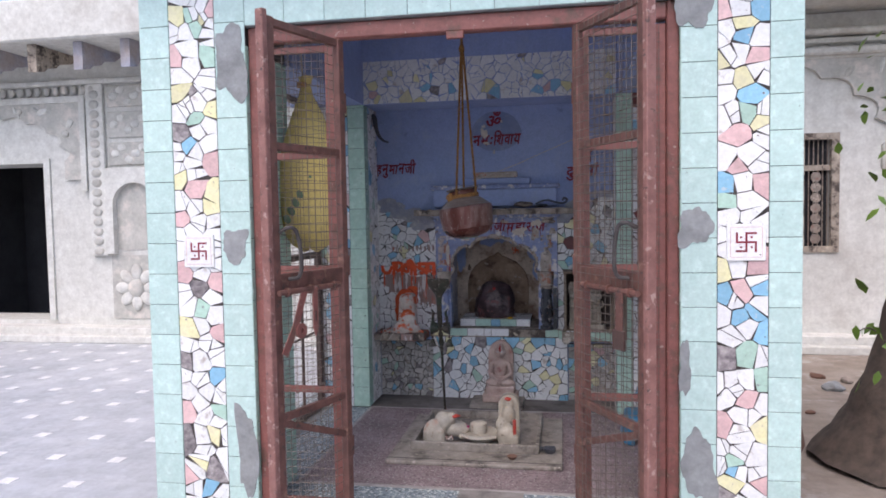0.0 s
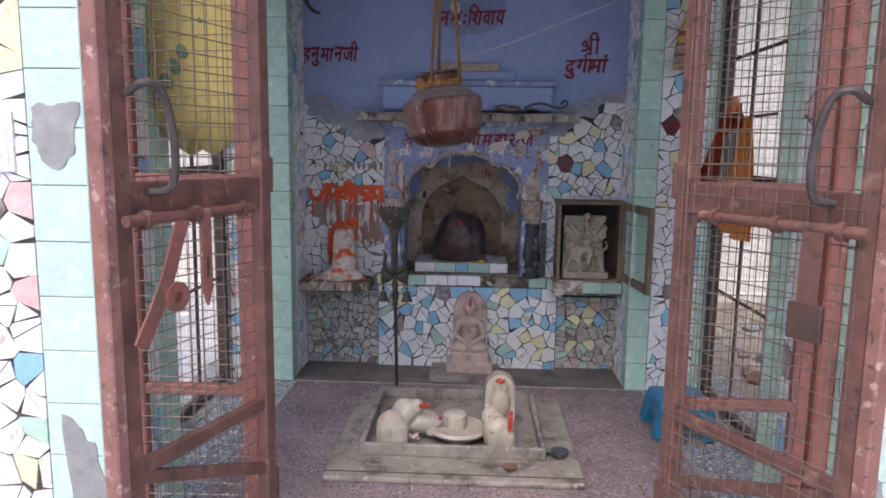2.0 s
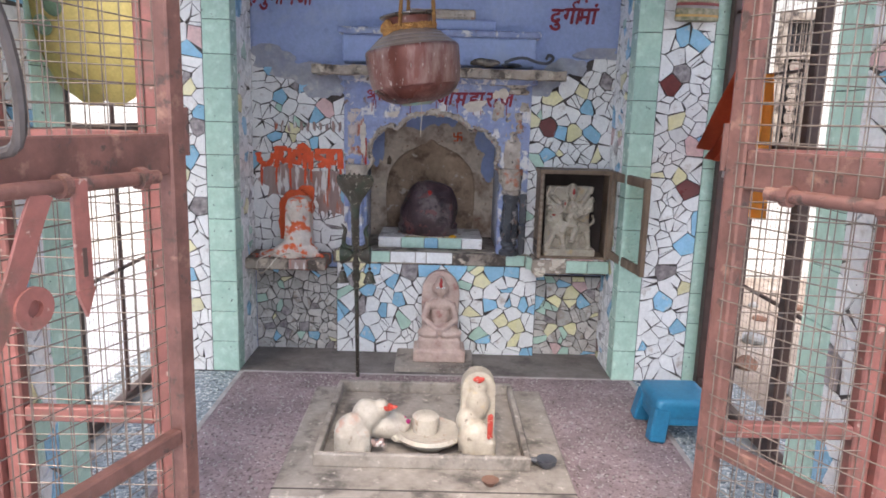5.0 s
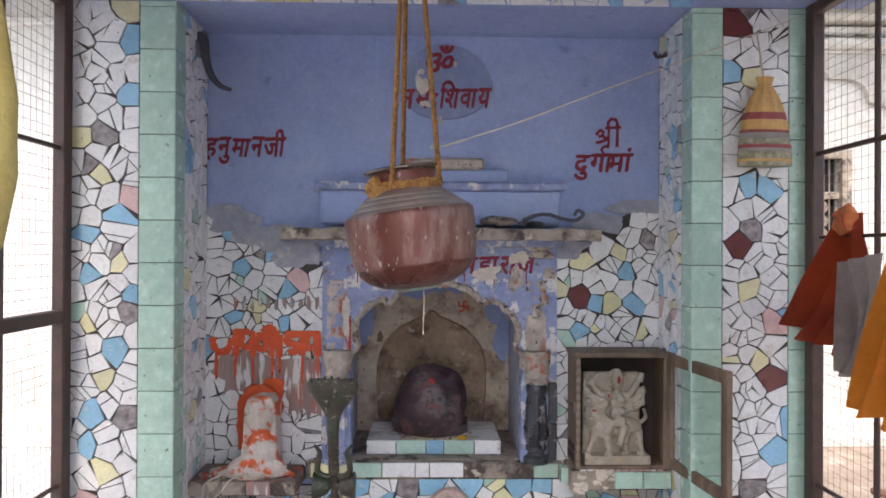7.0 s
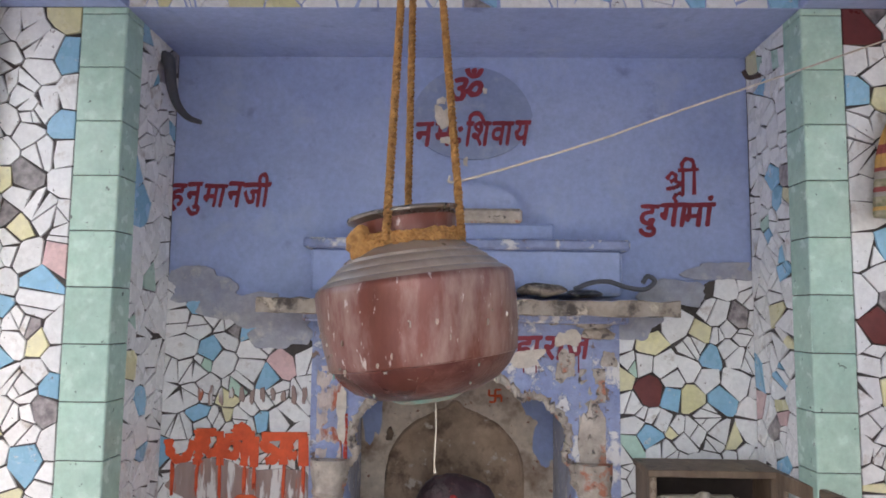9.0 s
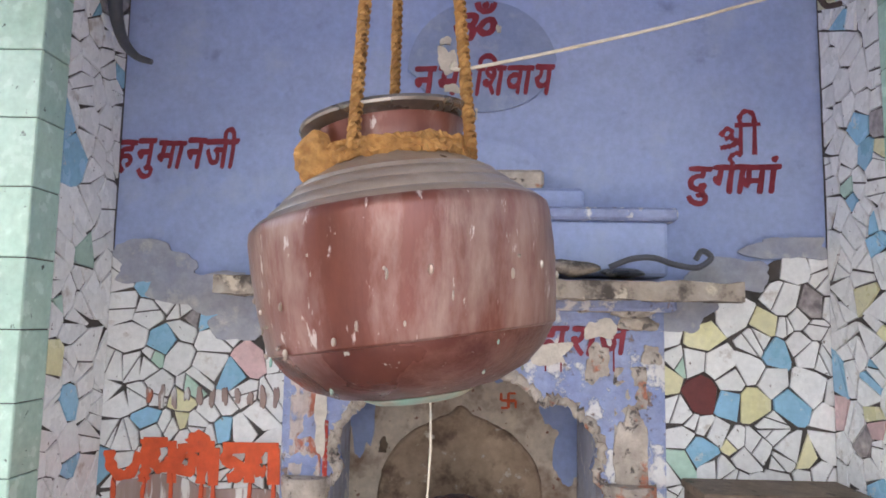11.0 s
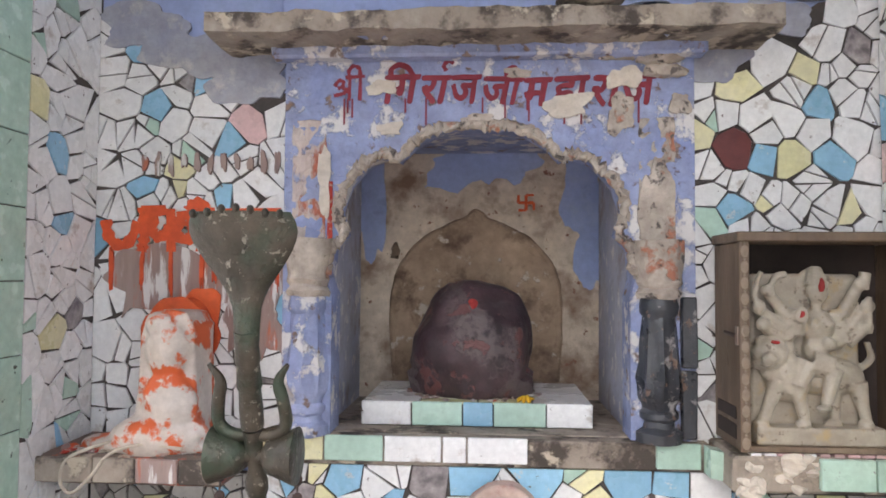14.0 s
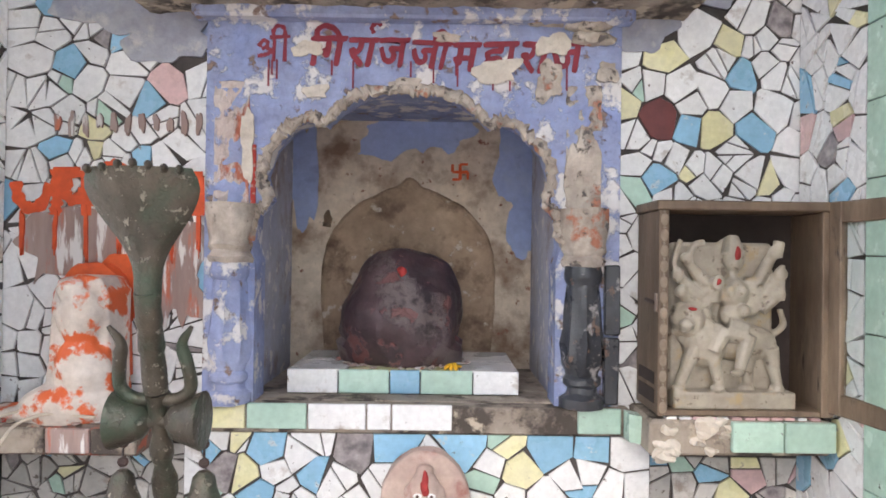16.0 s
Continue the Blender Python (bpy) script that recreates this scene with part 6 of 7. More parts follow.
tagged(part("wall_hook", tube(curve_points([(0.527, 5.05, 2.13), (0.49, 5.04, 2.12), (0.475, 5.04, 2.14)], 10), 0.007, seg=8), IRON, smooth=True), "small dark iron hook on the alcove wall", "hook")
pipe = curve_points([(-0.02, 5.06, 1.495), (0.03, 5.055, 1.515), (0.08, 5.055, 1.518), (0.13, 5.055, 1.503), (0.18, 5.05, 1.497), (0.21, 5.05, 1.52), (0.19, 5.05, 1.535), (0.175, 5.05, 1.515)], 50)
tagged(part("bent_hose", tube(pipe, 0.007, seg=8), PVC, smooth=True), "bent black hose end lying on the ledge", "hose")
tagged(part("flat_stone", rough_up(ball((-0.11, 5.075, 1.492), (0.075, 0.05, 0.02), u=22, v=10), 0.010, 18), LEDGE, smooth=True), "flat brown stone lying on the ledge", "stone")
tagged(part("flat_stone", rough_up(ball((0.02, 5.10, 1.486), (0.05, 0.04, 0.012), u=18, v=8), 0.008, 18, 4), BLACKSTONE, smooth=True), "thin dark stone lying on the ledge", "stone")

# ---- stool ----
stool = thing("plastic_stool", (0.68, 4.29, 0), "low blue plastic stool on the shrine floor", "stool")
part("seat", box(0.555, 0.795, 4.19, 4.43, 0.085, 0.175, 0.028, seg=3), PLASTICBLUE, stool, smooth=True)
for sx, sy in ((0.585, 4.22), (0.765, 4.22), (0.585, 4.40), (0.765, 4.40)):
    ox, oy = (0.022 if sx > 0.68 else -0.022), (0.022 if sy > 4.3 else -0.022)
    part("leg", bar((sx + ox, sy + oy, 0.002), (sx, sy, 0.135), 0.065, 0.065), PLASTICBLUE, stool)
for a, b in (((0.60, 4.20), (0.75, 4.20)), ((0.60, 4.42), (0.75, 4.42)), ((0.565, 4.24), (0.565, 4.38)), ((0.785, 4.24), (0.785, 4.38))):
    part("apron", bar((*a, 0.10), (*b, 0.10), 0.06, 0.014) if a[1] == b[1] else bar((*a, 0.10), (*b, 0.10), 0.06, 0.014, side=(1, 0, 0)), PLASTICBLUE, stool)

# ---- cloth: sack, bag, garments ----
def drape(top, bottom, depth, folds, seed, rows=24, cols=30, bulge=0.0):
    """A hanging cloth between a top line and a bottom line, gathered in folds."""
    t0, t1, b0, b1 = (Vector(p) for p in (*top, *bottom))
    nrm = ((b1 - b0).cross(Vector((0, 0, 1)))).normalized()
    bm = bmesh.new()
    g = []
    for i in range(rows + 1):
        s = i / rows
        row = []
        for j in range(cols + 1):
            u = j / cols
            p = t0.lerp(t1, u).lerp(b0.lerp(b1, u), s)
            w = depth * (0.35 + 0.65 * s) * math.sin(folds * math.pi * u + seed + 0.7 * math.sin(3 * s + seed)) + bulge * math.sin(math.pi * s) * math.sin(math.pi * u)
            p = p + nrm * w + Vector((0, 0, 0.012 * math.sin(9 * u + seed) * s))
            row.append(bm.verts.new(p))
        g.append(row)
    for a, b in zip(g, g[1:]):
        for j in range(cols):
            bm.faces.new((a[j], a[j + 1], b[j + 1], b[j]))
    bmesh.ops.solidify(bm, geom=bm.faces, thickness=0.003)
    return bm


sack = thing("cement_sack", (-1.16, 3.40, 1.27), "bulging yellow woven sack hung behind the gate", "sack")
prof = [(0.0, 0.0), (0.06, 0.006), (0.115, 0.035), (0.15, 0.10), (0.165, 0.20), (0.162, 0.32), (0.145, 0.45), (0.115, 0.58), (0.075, 0.70), (0.035, 0.80), (0.022, 0.85), (0.035, 0.90)]
bm = lathe((0, 0, 0), prof, 40)
for v in bm.verts:
    a = math.atan2(v.co.y, v.co.x)
    k = 1 + 0.06 * math.sin(5 * a + v.co.z * 4) * min(1, v.co.z * 2)
    v.co = Vector((-1.145 + v.co.x * k * 1.1, 3.40 + v.co.y * k * 0.62, 1.268 + v.co.z + 0.03 * math.sin(a * 2) * (v.co.z < 0.3)))
part("bag", rough_up(bm, 0.010, 7), SACK, sack, smooth=True)
part("tie", rod((-1.165, 3.40, 2.11), (-1.165, 3.40, 2.135), 0.03, seg=12), ROPE, sack)
part("hanging_cord", rod((-1.165, 3.40, 2.16), (-1.20, 3.44, 2.72), 0.004), THREAD, sack)
for i in range(6):
    t = i / 5
    part("printed_mark", ball((-1.235 + 0.13 * t, 3.298 + 0.004 * abs(i - 2), 1.42 + 0.21 * t), (0.020, 0.006, 0.026), rot=(0, -35, 0), u=10, v=6), GREENINK, sack, "unreadable green print")

bag = thing("cloth_pouch", (0.78, 4.80, 1.675), "striped gold and red cloth pouch hung on the pillar", "pouch")
BX, BY = 0.782, 4.795
levels = [(1.675, 0.094), (1.69, 0.095), (1.70, 0.094), (1.725, 0.093), (1.737, 0.092), (1.75, 0.091), (1.77, 0.088), (1.79, 0.086), (1.80, 0.084), (1.835, 0.078), (1.86, 0.070), (1.895, 0.058), (1.93, 0.040), (1.955, 0.022), (1.985, 0.030)]
for k, ((z0, r0), (z1, r1)) in enumerate(zip(levels, levels[1:])):
    bm = lathe((0, 0, 0), [(r0, z0), ((r0 + r1) / 2 + 0.001, (z0 + z1) / 2), (r1, z1)], 30)
    for v in bm.verts:
        a = math.atan2(v.co.y, v.co.x)
        f = 1 + 0.10 * math.sin(9 * a) * max(0, (v.co.z - 1.75) / 0.2)
        v.co = Vector((BX + v.co.x * f, BY + v.co.y * f * 0.35, v.co.z))
    m = (BAGGREEN, BAGGOLD, BAGGREEN, GREYCLOTH, BAGRED, BAGGREEN, GREYCLOTH, BAGRED, BAGGOLD, BAGRED, BAGGOLD, BAGGOLD, BAGGOLD, BAGGOLD)[k]
    part("band", bm, m, bag)
part("string", rod((BX, BY, 1.955), (BX - 0.01, 4.835, 2.15), 0.003), THREAD, bag)
part("nail", rod((BX - 0.01, 4.81, 2.15), (BX - 0.01, 4.85, 2.15), 0.004), IRON, bag)

gx = 0.905
cl = tagged(part("red_cloth", drape(((gx, 4.56, 1.48), (gx, 4.47, 1.50)), ((gx - 0.02, 4.83, 1.12), (gx - 0.02, 4.46, 1.06)), 0.045, 7, 1.0, rows=34, cols=60, bulge=-0.07), REDCLOTH), "rust-red cloth garment hung on the window grille", "cloth", "hung cloths")
tagged(part("red_cloth_knot", rough_up(ball((gx - 0.01, 4.515, 1.485), (0.03, 0.05, 0.045), u=20, v=14), 0.02, 30), mat("orange_red_fringe", (0.62, 0.20, 0.06), (0.45, 0.10, 0.04), 25, 0.8, bump=0.6)), "orange-red knotted fringe on the grille", "cloth", "hung cloths")
tagged(part("grey_cloth", drape(((gx - 0.04, 4.50, 1.35), (gx - 0.04, 4.30, 1.38)), ((gx - 0.055, 4.46, 1.02), (gx - 0.055, 4.40, 1.03)), 0.026, 5, 2.0, rows=30, cols=46, bulge=-0.05), GREYCLOTH), "grey beaded cloth hung on the window grille", "cloth", "hung cloths")
tagged(part("orange_cloth", drape(((gx - 0.06, 4.22, 1.42), (gx - 0.06, 4.17, 1.42)), ((gx - 0.06, 4.41, 0.93), (gx - 0.06, 4.14, 0.91)), 0.036, 5, 3.0, rows=34, cols=50, bulge=-0.03), ORANGECLOTH), "bright orange satin cloth hung on the grille", "cloth", "hung cloths")
tagged(part("hanging_rail", rod((gx + 0.02, 4.10, 1.43), (gx + 0.02, 4.70, 1.43), 0.006), IRON), "thin iron rail on the window for hanging cloth", "rail")

# ---- special tiles and cement patches on the front pillars ----
def emblem(parent, x, z, s):
    """A square tile with a crimson right-angled sun sign, four dots and a thin border."""
    y = FRONT - 0.002
    part("emblem_tile", box(x - s / 2, x + s / 2, y - 0.006, y + 0.006, z - s / 2, z + s / 2, 0.002), TILE["white"], parent)
    a = s * 0.27
    yy = y - 0.0068
    w = s * 0.055
    for x0, x1, z0, z1 in ((-a, a, -w / 2, w / 2), (-w / 2, w / 2, -a, -w / 2), (-w / 2, w / 2, w / 2, a), (w / 2, a, a - w, a), (-a, -w / 2, -a, -a + w), (a - w, a, -a, -w / 2), (-a, -a + w, w / 2, a)):
        part("emblem_stroke", box(x + x0, x + x1, yy, yy + 0.001, z + z0, z + z1), REDPAINT, parent)
    for sx in (-1, 1):
        for sz in (-1, 1):
            part("emblem_dot", box(x + sx * a * 0.5 - w / 2, x + sx * a * 0.5 + w / 2, yy, yy + 0.001, z + sz * a * 0.5 - w / 2, z + sz * a * 0.5 + w / 2), REDPAINT, parent)
    b = s * 0.40
    for x0, x1, z0, z1 in ((-b, b, b, b + 0.002), (-b, b, -b - 0.002, -b), (-b - 0.002, -b, -b, b), (b, b + 0.002, -b, b)):
        part("emblem_border", box(x + x0, x + x1, yy, yy + 0.001, z + z0, z + z1), TILE["pink"], parent)


emblem(pfl, -1.545, 1.275, 0.155)
emblem(pfr, 0.935, 1.293, 0.155)
for i, (x, z, w, h, p) in enumerate(((-1.36, 1.30, 0.13, 0.14, pfl), (-1.35, 2.16, 0.16, 0.30, pfl), (-1.33, 0.30, 0.10, 0.40, pfl), (0.73, 1.36, 0.12, 0.17, pfr), (0.75, 0.32, 0.13, 0.30, pfr), (0.73, 2.30, 0.14, 0.22, pfr), (0.69, 0.75, 0.05, 0.20, pfr))):
    blotch("cement_patch", x, z, w, h, FRONT, CEMENT, p, 500 + i, thick=0.003)

# ---- building details, tree, debris ----
part("door_frame", prism([(-6.67, 0.09), (-6.67, 2.2), (-8.2, 2.2), (-8.2, 2.26), (-6.58, 2.26), (-6.58, 0.09)], FY - 0.03, FY), STUCCO, facade)


def cusped(cx, spring, top, half_w, lobes):
    """Points of a cusped arch from left to right."""
    out = []
    for k in range(lobes):
        a0, a1 = math.pi - math.pi * k / lobes, math.pi - math.pi * (k + 1) / lobes
        for i in range(8):
            a = a0 + (a1 - a0) * i / 7
            r = 1 + 0.09 * math.sin(math.pi * i / 7)
            out.append((cx + half_w * r * math.cos(a), spring + (top - spring) * r * math.sin(a)))
    return out


for cx, sp, tp, hw, x0, x1, z1 in ((-7.45, 2.22, 2.80, 1.12, -8.85, -6.08, 2.98), (2.35, 2.1, 2.95, 1.25, 0.8, 3.9, 3.05)):
    arch = cusped(cx, sp, tp, hw, 9)
    part("arch_spandrel", prism([(x0, sp - 0.25), (x0, z1), (x1, z1), (x1, sp - 0.25), (arch[-1][0], sp - 0.25)] + arch[::-1] + [(arch[0][0], sp - 0.25)], FY - 0.05, FY), CARVED, facade, "weathered carved stucco spandrel")
    part("arch_border", prism([(x0 - 0.08, sp - 0.4), (x0 - 0.08, z1 + 0.08), (x1 + 0.08, z1 + 0.08), (x1 + 0.08, sp - 0.4), (x1, sp - 0.4), (x1, z1), (x0, z1), (x0, sp - 0.4)], FY - 0.07, FY), STUCCO, facade)
    cr = random.Random(int(cx * 10))
    for i in range(60):
        x, z = cr.uniform(x0 + 0.1, x1 - 0.1), cr.uniform(sp + 0.1, z1 - 0.06)
        if ((x - cx) / hw) ** 2 + ((z - sp) / (tp - sp)) ** 2 > 1.25:
            part("carved_scroll", rough_up(ball((x, FY - 0.05, z), (cr.uniform(0.04, 0.10), 0.022, cr.uniform(0.02, 0.05)), rot=(0, cr.uniform(0, 180), 0), u=10, v=6), 0.012, 18), CARVED if i % 2 else STUCCO, facade)
part("pilaster", box(-5.985, -5.74, FY - 0.06, FY, 0.95, 3.21, 0.01), STUCCO, facade)
for k in range(17):
    z = 1.02 + k * 0.128
    part("carved_rosette", ball((-5.862, FY - 0.06, z), (0.075, 0.03, 0.055), u=8, v=6), CARVED, facade)
for k in range(24):
    x = -5.9 - k * 0.132
    part("carved_rosette", ball((x, FY - 0.04, 3.14), (0.055, 0.03, 0.06), u=8, v=6), CARVED, facade)
part("moulding", box(-9, -5.99, FY - 0.06, FY, 3.02, 3.06, 0.01), STUCCO, facade)
part("moulding", box(-9, 12, FY - 0.08, FY, 3.21, 3.27, 0.01), STUCCO, facade)
part("moulding", box(0.0, 12, FY - 0.14, FY, 3.08, 3.16, 0.02), STUCCO, facade)
part("moulding", box(0.0, 12, FY - 0.2, FY, 3.29, 3.35, 0.02), STUCCO, facade)
for k in range(16):
    part("carved_rosette", rough_up(ball((0.4 + k * 0.27, FY - 0.03, 3.23), (0.10, 0.03, 0.05), u=10, v=6), 0.01, 14), CARVED, facade)
# blind arched niche, flower panel and small panels beside it
na = [(-5.32 + 0.30 * math.cos(math.pi * i / 14), 1.62 + 0.29 * math.sin(math.pi * i / 14)) for i in range(15)]
part("niche_recess", prism(na + [(-5.62, 1.03), (-5.02, 1.03)], FY - 0.012, FY), CARVED, facade, "shadowed blind arched niche")
part("niche_frame", prism([(-5.74, 0.98), (-5.74, 2.1), (-4.9, 2.1), (-4.9, 0.98), (-5.02, 0.98)] + na + [(-5.62, 0.98)], FY - 0.10, FY), STUCCO, facade)
part("flower_panel", box(-5.72, -4.95, FY - 0.015, FY, 0.12, 0.96), CARVED, facade)
for k in range(8):
    a = k * math.pi / 4
    part("flower_petal", ball((-5.36 + 0.2 * math.cos(a), FY - 0.03, 0.53 + 0.2 * math.sin(a)), (0.11, 0.035, 0.075), rot=(0, -math.degrees(a), 0), u=12, v=8), STUCCO, facade)
part("flower_centre", ball((-5.36, FY - 0.04, 0.53), (0.12, 0.05, 0.12)), CARVED, facade)
for z0, z1 in ((2.14, 2.44), (2.50, 2.84), (2.90, 3.18)):
    part("carved_panel", rough_up(box(-5.70, -4.9, FY - 0.03, FY, z0, z1, 0.01), 0.0, 1), CARVED, facade)
    for i in range(7):
        part("carved_scroll", rough_up(ball((-5.6 + 0.1 * i, FY - 0.03, (z0 + z1) / 2 + 0.09 * math.sin(i * 2.1)), (0.06, 0.025, 0.05), u=10, v=6), 0.012, 20), STUCCO, facade)
for k in range(15):
    x = -13 + k * 1.0 if k < 5 else -8.6 + (k - 5) * 0.62
    o = [(0, 4.12), (0, 3.55), (-0.14, 3.60), (-0.2, 3.70), (-0.34, 3.74), (-0.42, 3.86), (-0.62, 3.92), (-0.74, 4.06), (-0.82, 4.12)]
    bm = prism([(a, 3.557 - (4.12 - z) * 0.58) for a, z in o], x - 0.06, x + 0.06)
    bmesh.ops.rotate(bm, cent=(0, x, 0), matrix=Matrix.Rotation(radians(-90), 3, "Z"), verts=bm.verts)
    bmesh.ops.translate(bm, vec=(x, FY - x + 0.0, 0), verts=bm.verts)
    ys = [v.co.y for v in bm.verts]
    bmesh.ops.translate(bm, vec=(0, FY + 0.02 - max(ys), 0), verts=bm.verts)
    part("eave_bracket", bm, BRACKET if k % 3 else LEDGE, facade, "faded carved eave bracket")
# Near-black sheet paints in the shade behind the lattice.
win = part("window", box(2.80, 3.12, FY + 0.1, FY + 0.13, 0.99, 2.19), ROOMSHADE, facade, "window with an iron lattice before painted-in shade")
part("window_frame", prism([(2.74, 0.93), (2.74, 2.25), (3.18, 2.25), (3.18, 0.93), (3.10, 1.0), (3.10, 2.18), (2.82, 2.18), (2.82, 1.0), (3.10, 1.0), (3.18, 0.93)], FY - 0.02, FY + 0.06), LEDGE, win)
part("window_rail", box(2.82, 3.10, FY + 0.03, FY + 0.07, 1.84, 1.90), LEDGE, win)
for k in range(6):
    part("window_bar", rod((2.84 + k * 0.048, FY + 0.06, 1.0), (2.84 + k * 0.048, FY + 0.06, 2.18), 0.006), TIN, win)
for k in range(7):
    part("window_scroll", lathe((2.96, FY + 0.05, 1.08 + k * 0.115), [(0.045, -0.004), (0.055, -0.004), (0.055, 0.004), (0.045, 0.004), (0.045, -0.004)], 16, tilt=Matrix.Rotation(radians(90), 3, "X")), TIN, win)

tree = thing("tree", (2.25, 4.45, GROUND), "old grey-brown tree trunk with sparse leaves", "tree")
trunk_pts = curve_points([(2.15, 4.45, GROUND - 0.03), (2.22, 4.48, 0.25), (2.30, 4.5, 0.7), (2.33, 4.5, 1.2), (2.45, 4.5, 1.9), (2.7, 4.55, 2.8), (2.9, 4.6, 3.6)], 40)
part("trunk", rough_up(tube(trunk_pts, [0.30 * math.exp(-k * 0.16) + 0.17 - 0.0022 * k for k in range(len(trunk_pts))], seg=18), 0.05, 5), BARK, tree, smooth=True)
tr = random.Random(4)
limbs = []
for k in range(7):
    b = trunk_pts[14 + 3 * k]
    e = b + Vector((tr.uniform(0.1, 1.2), tr.uniform(-0.9, 1.1), tr.uniform(0.4, 1.2)))
    mid = b.lerp(e, 0.5) + Vector((0, 0, 0.15))
    lp = curve_points([b, mid, e], 14)
    part("limb", rough_up(tube(lp, [0.06 - 0.0035 * i for i in range(len(lp))], seg=8), 0.012, 9), BARK, tree)
    limbs.append(lp)
part("limb_stub", rough_up(tube([(2.3, 4.42, 1.25), (2.12, 4.35, 1.33), (2.06, 4.33, 1.42)], [0.06, 0.05, 0.03]), 0.01, 12), BARK, tree)
crown = bmesh.new()
for lp in limbs:
    for i in range(110):
        c = lp[tr.randrange(4, len(lp))] + Vector((tr.gauss(0, 0.28), tr.gauss(0, 0.28), tr.gauss(0, 0.2)))
        if c.x < 1.75:
            continue
        s = tr.uniform(0.03, 0.055)
        m = Matrix.LocRotScale(c, Euler((tr.uniform(-1, 1), tr.uniform(-1, 1), tr.uniform(0, 6.28))), (s, s, s))
        vs = [crown.verts.new(m @ Vector(p)) for p in ((-1, 0, 0), (-0.3, 0.6, 0.1), (0.5, 0.45, 0.05), (1.2, 0, -0.1), (0.5, -0.45, 0.05), (-0.3, -0.6, 0.1))]
        crown.faces.new(vs)
part("crown", crown, LEAF, tree, "sparse yellow-green leaves")
sprig = curve_points([(2.1, 4.30, 0.55), (1.98, 4.22, 0.68), (1.90, 4.18, 0.74), (1.82, 4.15, 0.72)], 12)
tw = part("sprig", tube(sprig, 0.004, seg=5), BARK, tree)
for k, p in enumerate(sprig[2::2] + [Vector((1.95, 4.2, 0.45)), Vector((1.85, 4.2, 0.40)), Vector((2.0, 4.25, 1.62)), Vector((2.05, 4.25, 1.55))]):
    bm = bmesh.new()
    m = Matrix.LocRotScale(p, Euler((1.2, 0.3 * k, k)), (0.04, 0.04, 0.04))
    bm.faces.new([bm.verts.new(m @ Vector(q)) for q in ((-1, 0, 0), (-0.3, 0.6, 0.1), (0.5, 0.45, 0.05), (1.2, 0, -0.1), (0.5, -0.45, 0.05), (-0.3, -0.6, 0.1))])
    part("leaf", bm, LEAF, tree)
dr = random.Random(6)
for k in range(26):
    x, y = dr.uniform(1.45, 3.0), dr.uniform(4.6, 7.0)
    s = dr.uniform(0.03, 0.11)
    tagged(part("rubble", rough_up(ball((x, y, GROUND + s * 0.35), (s, s * 0.8, s * 0.5), rot=(0, 0, dr.uniform(0, 180)), u=9, v=6), s * 0.3, 12, k), (EARTH, CEMENT, CLAY)[k % 3]), "broken rubble lying on the dusty earth", "rubble", "rubble by the tree")
cp = thing("clay_heap", (1.35, 4.35, GROUND), "brown clay pot standing outside the window", "clay pot")
part("pot", lathe((1.42, 4.35, GROUND), [(0.08, 0), (0.15, 0.06), (0.19, 0.16), (0.17, 0.27), (0.10, 0.33), (0.09, 0.36), (0.11, 0.385), (0.085, 0.38), (0.08, 0.34)], 26), CLAY, cp, smooth=True)

# plain walls that close the courtyard
tagged(part("wall_courtyard_left", box(-14.3, -14, -14, 8.8, GROUND, 3.8), STUCCO), "plain cream courtyard wall", "wall", kind="structure")
tagged(part("wall_courtyard_right", box(8, 8.3, -14, 8.2, GROUND, 3.0), STUCCO), "plain cream courtyard wall", "wall", kind="structure")
tagged(part("wall_courtyard_back", box(-14, 8.3, -14.3, -14, GROUND, 3.0), STUCCO), "plain cream courtyard wall", "wall", kind="structure")

# ---- pieces of walls and pillars ----
H_ALL = BEAM - GROUND
WHITISH = {"white": 96, "blue": 1, "yellow": 1, "green": 1, "dark": 1}
MARKS_PANEL_RIGHT = ((0.092, 0.679, 'maroon'), (0.093, 0.546, 'blue'), (0.156, 0.663, 'blue'), (0.278, 0.787, 'blue'), (0.307, 0.665, 'blue'), (0.023, 0.713, 'yellow'), (0.09, 0.824, 'yellow'), (0.221, 0.657, 'yellow'), (0.262, 0.858, 'yellow'), (0.338, 0.53, 'yellow'), (0.365, 0.901, 'dark'))
MARKS_PANEL_LEFT = ((0.117, 0.928, 'blue'), (0.265, 0.844, 'blue'), (0.333, 0.704, 'blue'), (0.127, 0.601, 'blue'), (0.019, 0.492, 'blue'), (0.317, 0.575, 'blue'), (0.211, 0.642, 'yellow'), (0.373, 0.741, 'pink'))
MARKS_SKIRT = ((0.186, 0.438, 'blue'), (0.462, 0.453, 'blue'), (0.287, 0.382, 'blue'), (0.631, 0.455, 'blue'), (0.813, 0.454, 'blue'), (0.137, 0.393, 'yellow'), (0.726, 0.388, 'yellow'), (0.381, 0.452, 'dark'), (0.087, 0.399, 'dark'), (0.159, 0.096, 'blue'), (0.806, 0.277, 'blue'), (0.912, 0.445, 'blue'), (0.168, 0.352, 'blue'), (0.739, 0.403, 'yellow'), (0.935, 0.164, 'yellow'), (0.345, 0.177, 'green'), (0.12, 0.262, 'dark'))
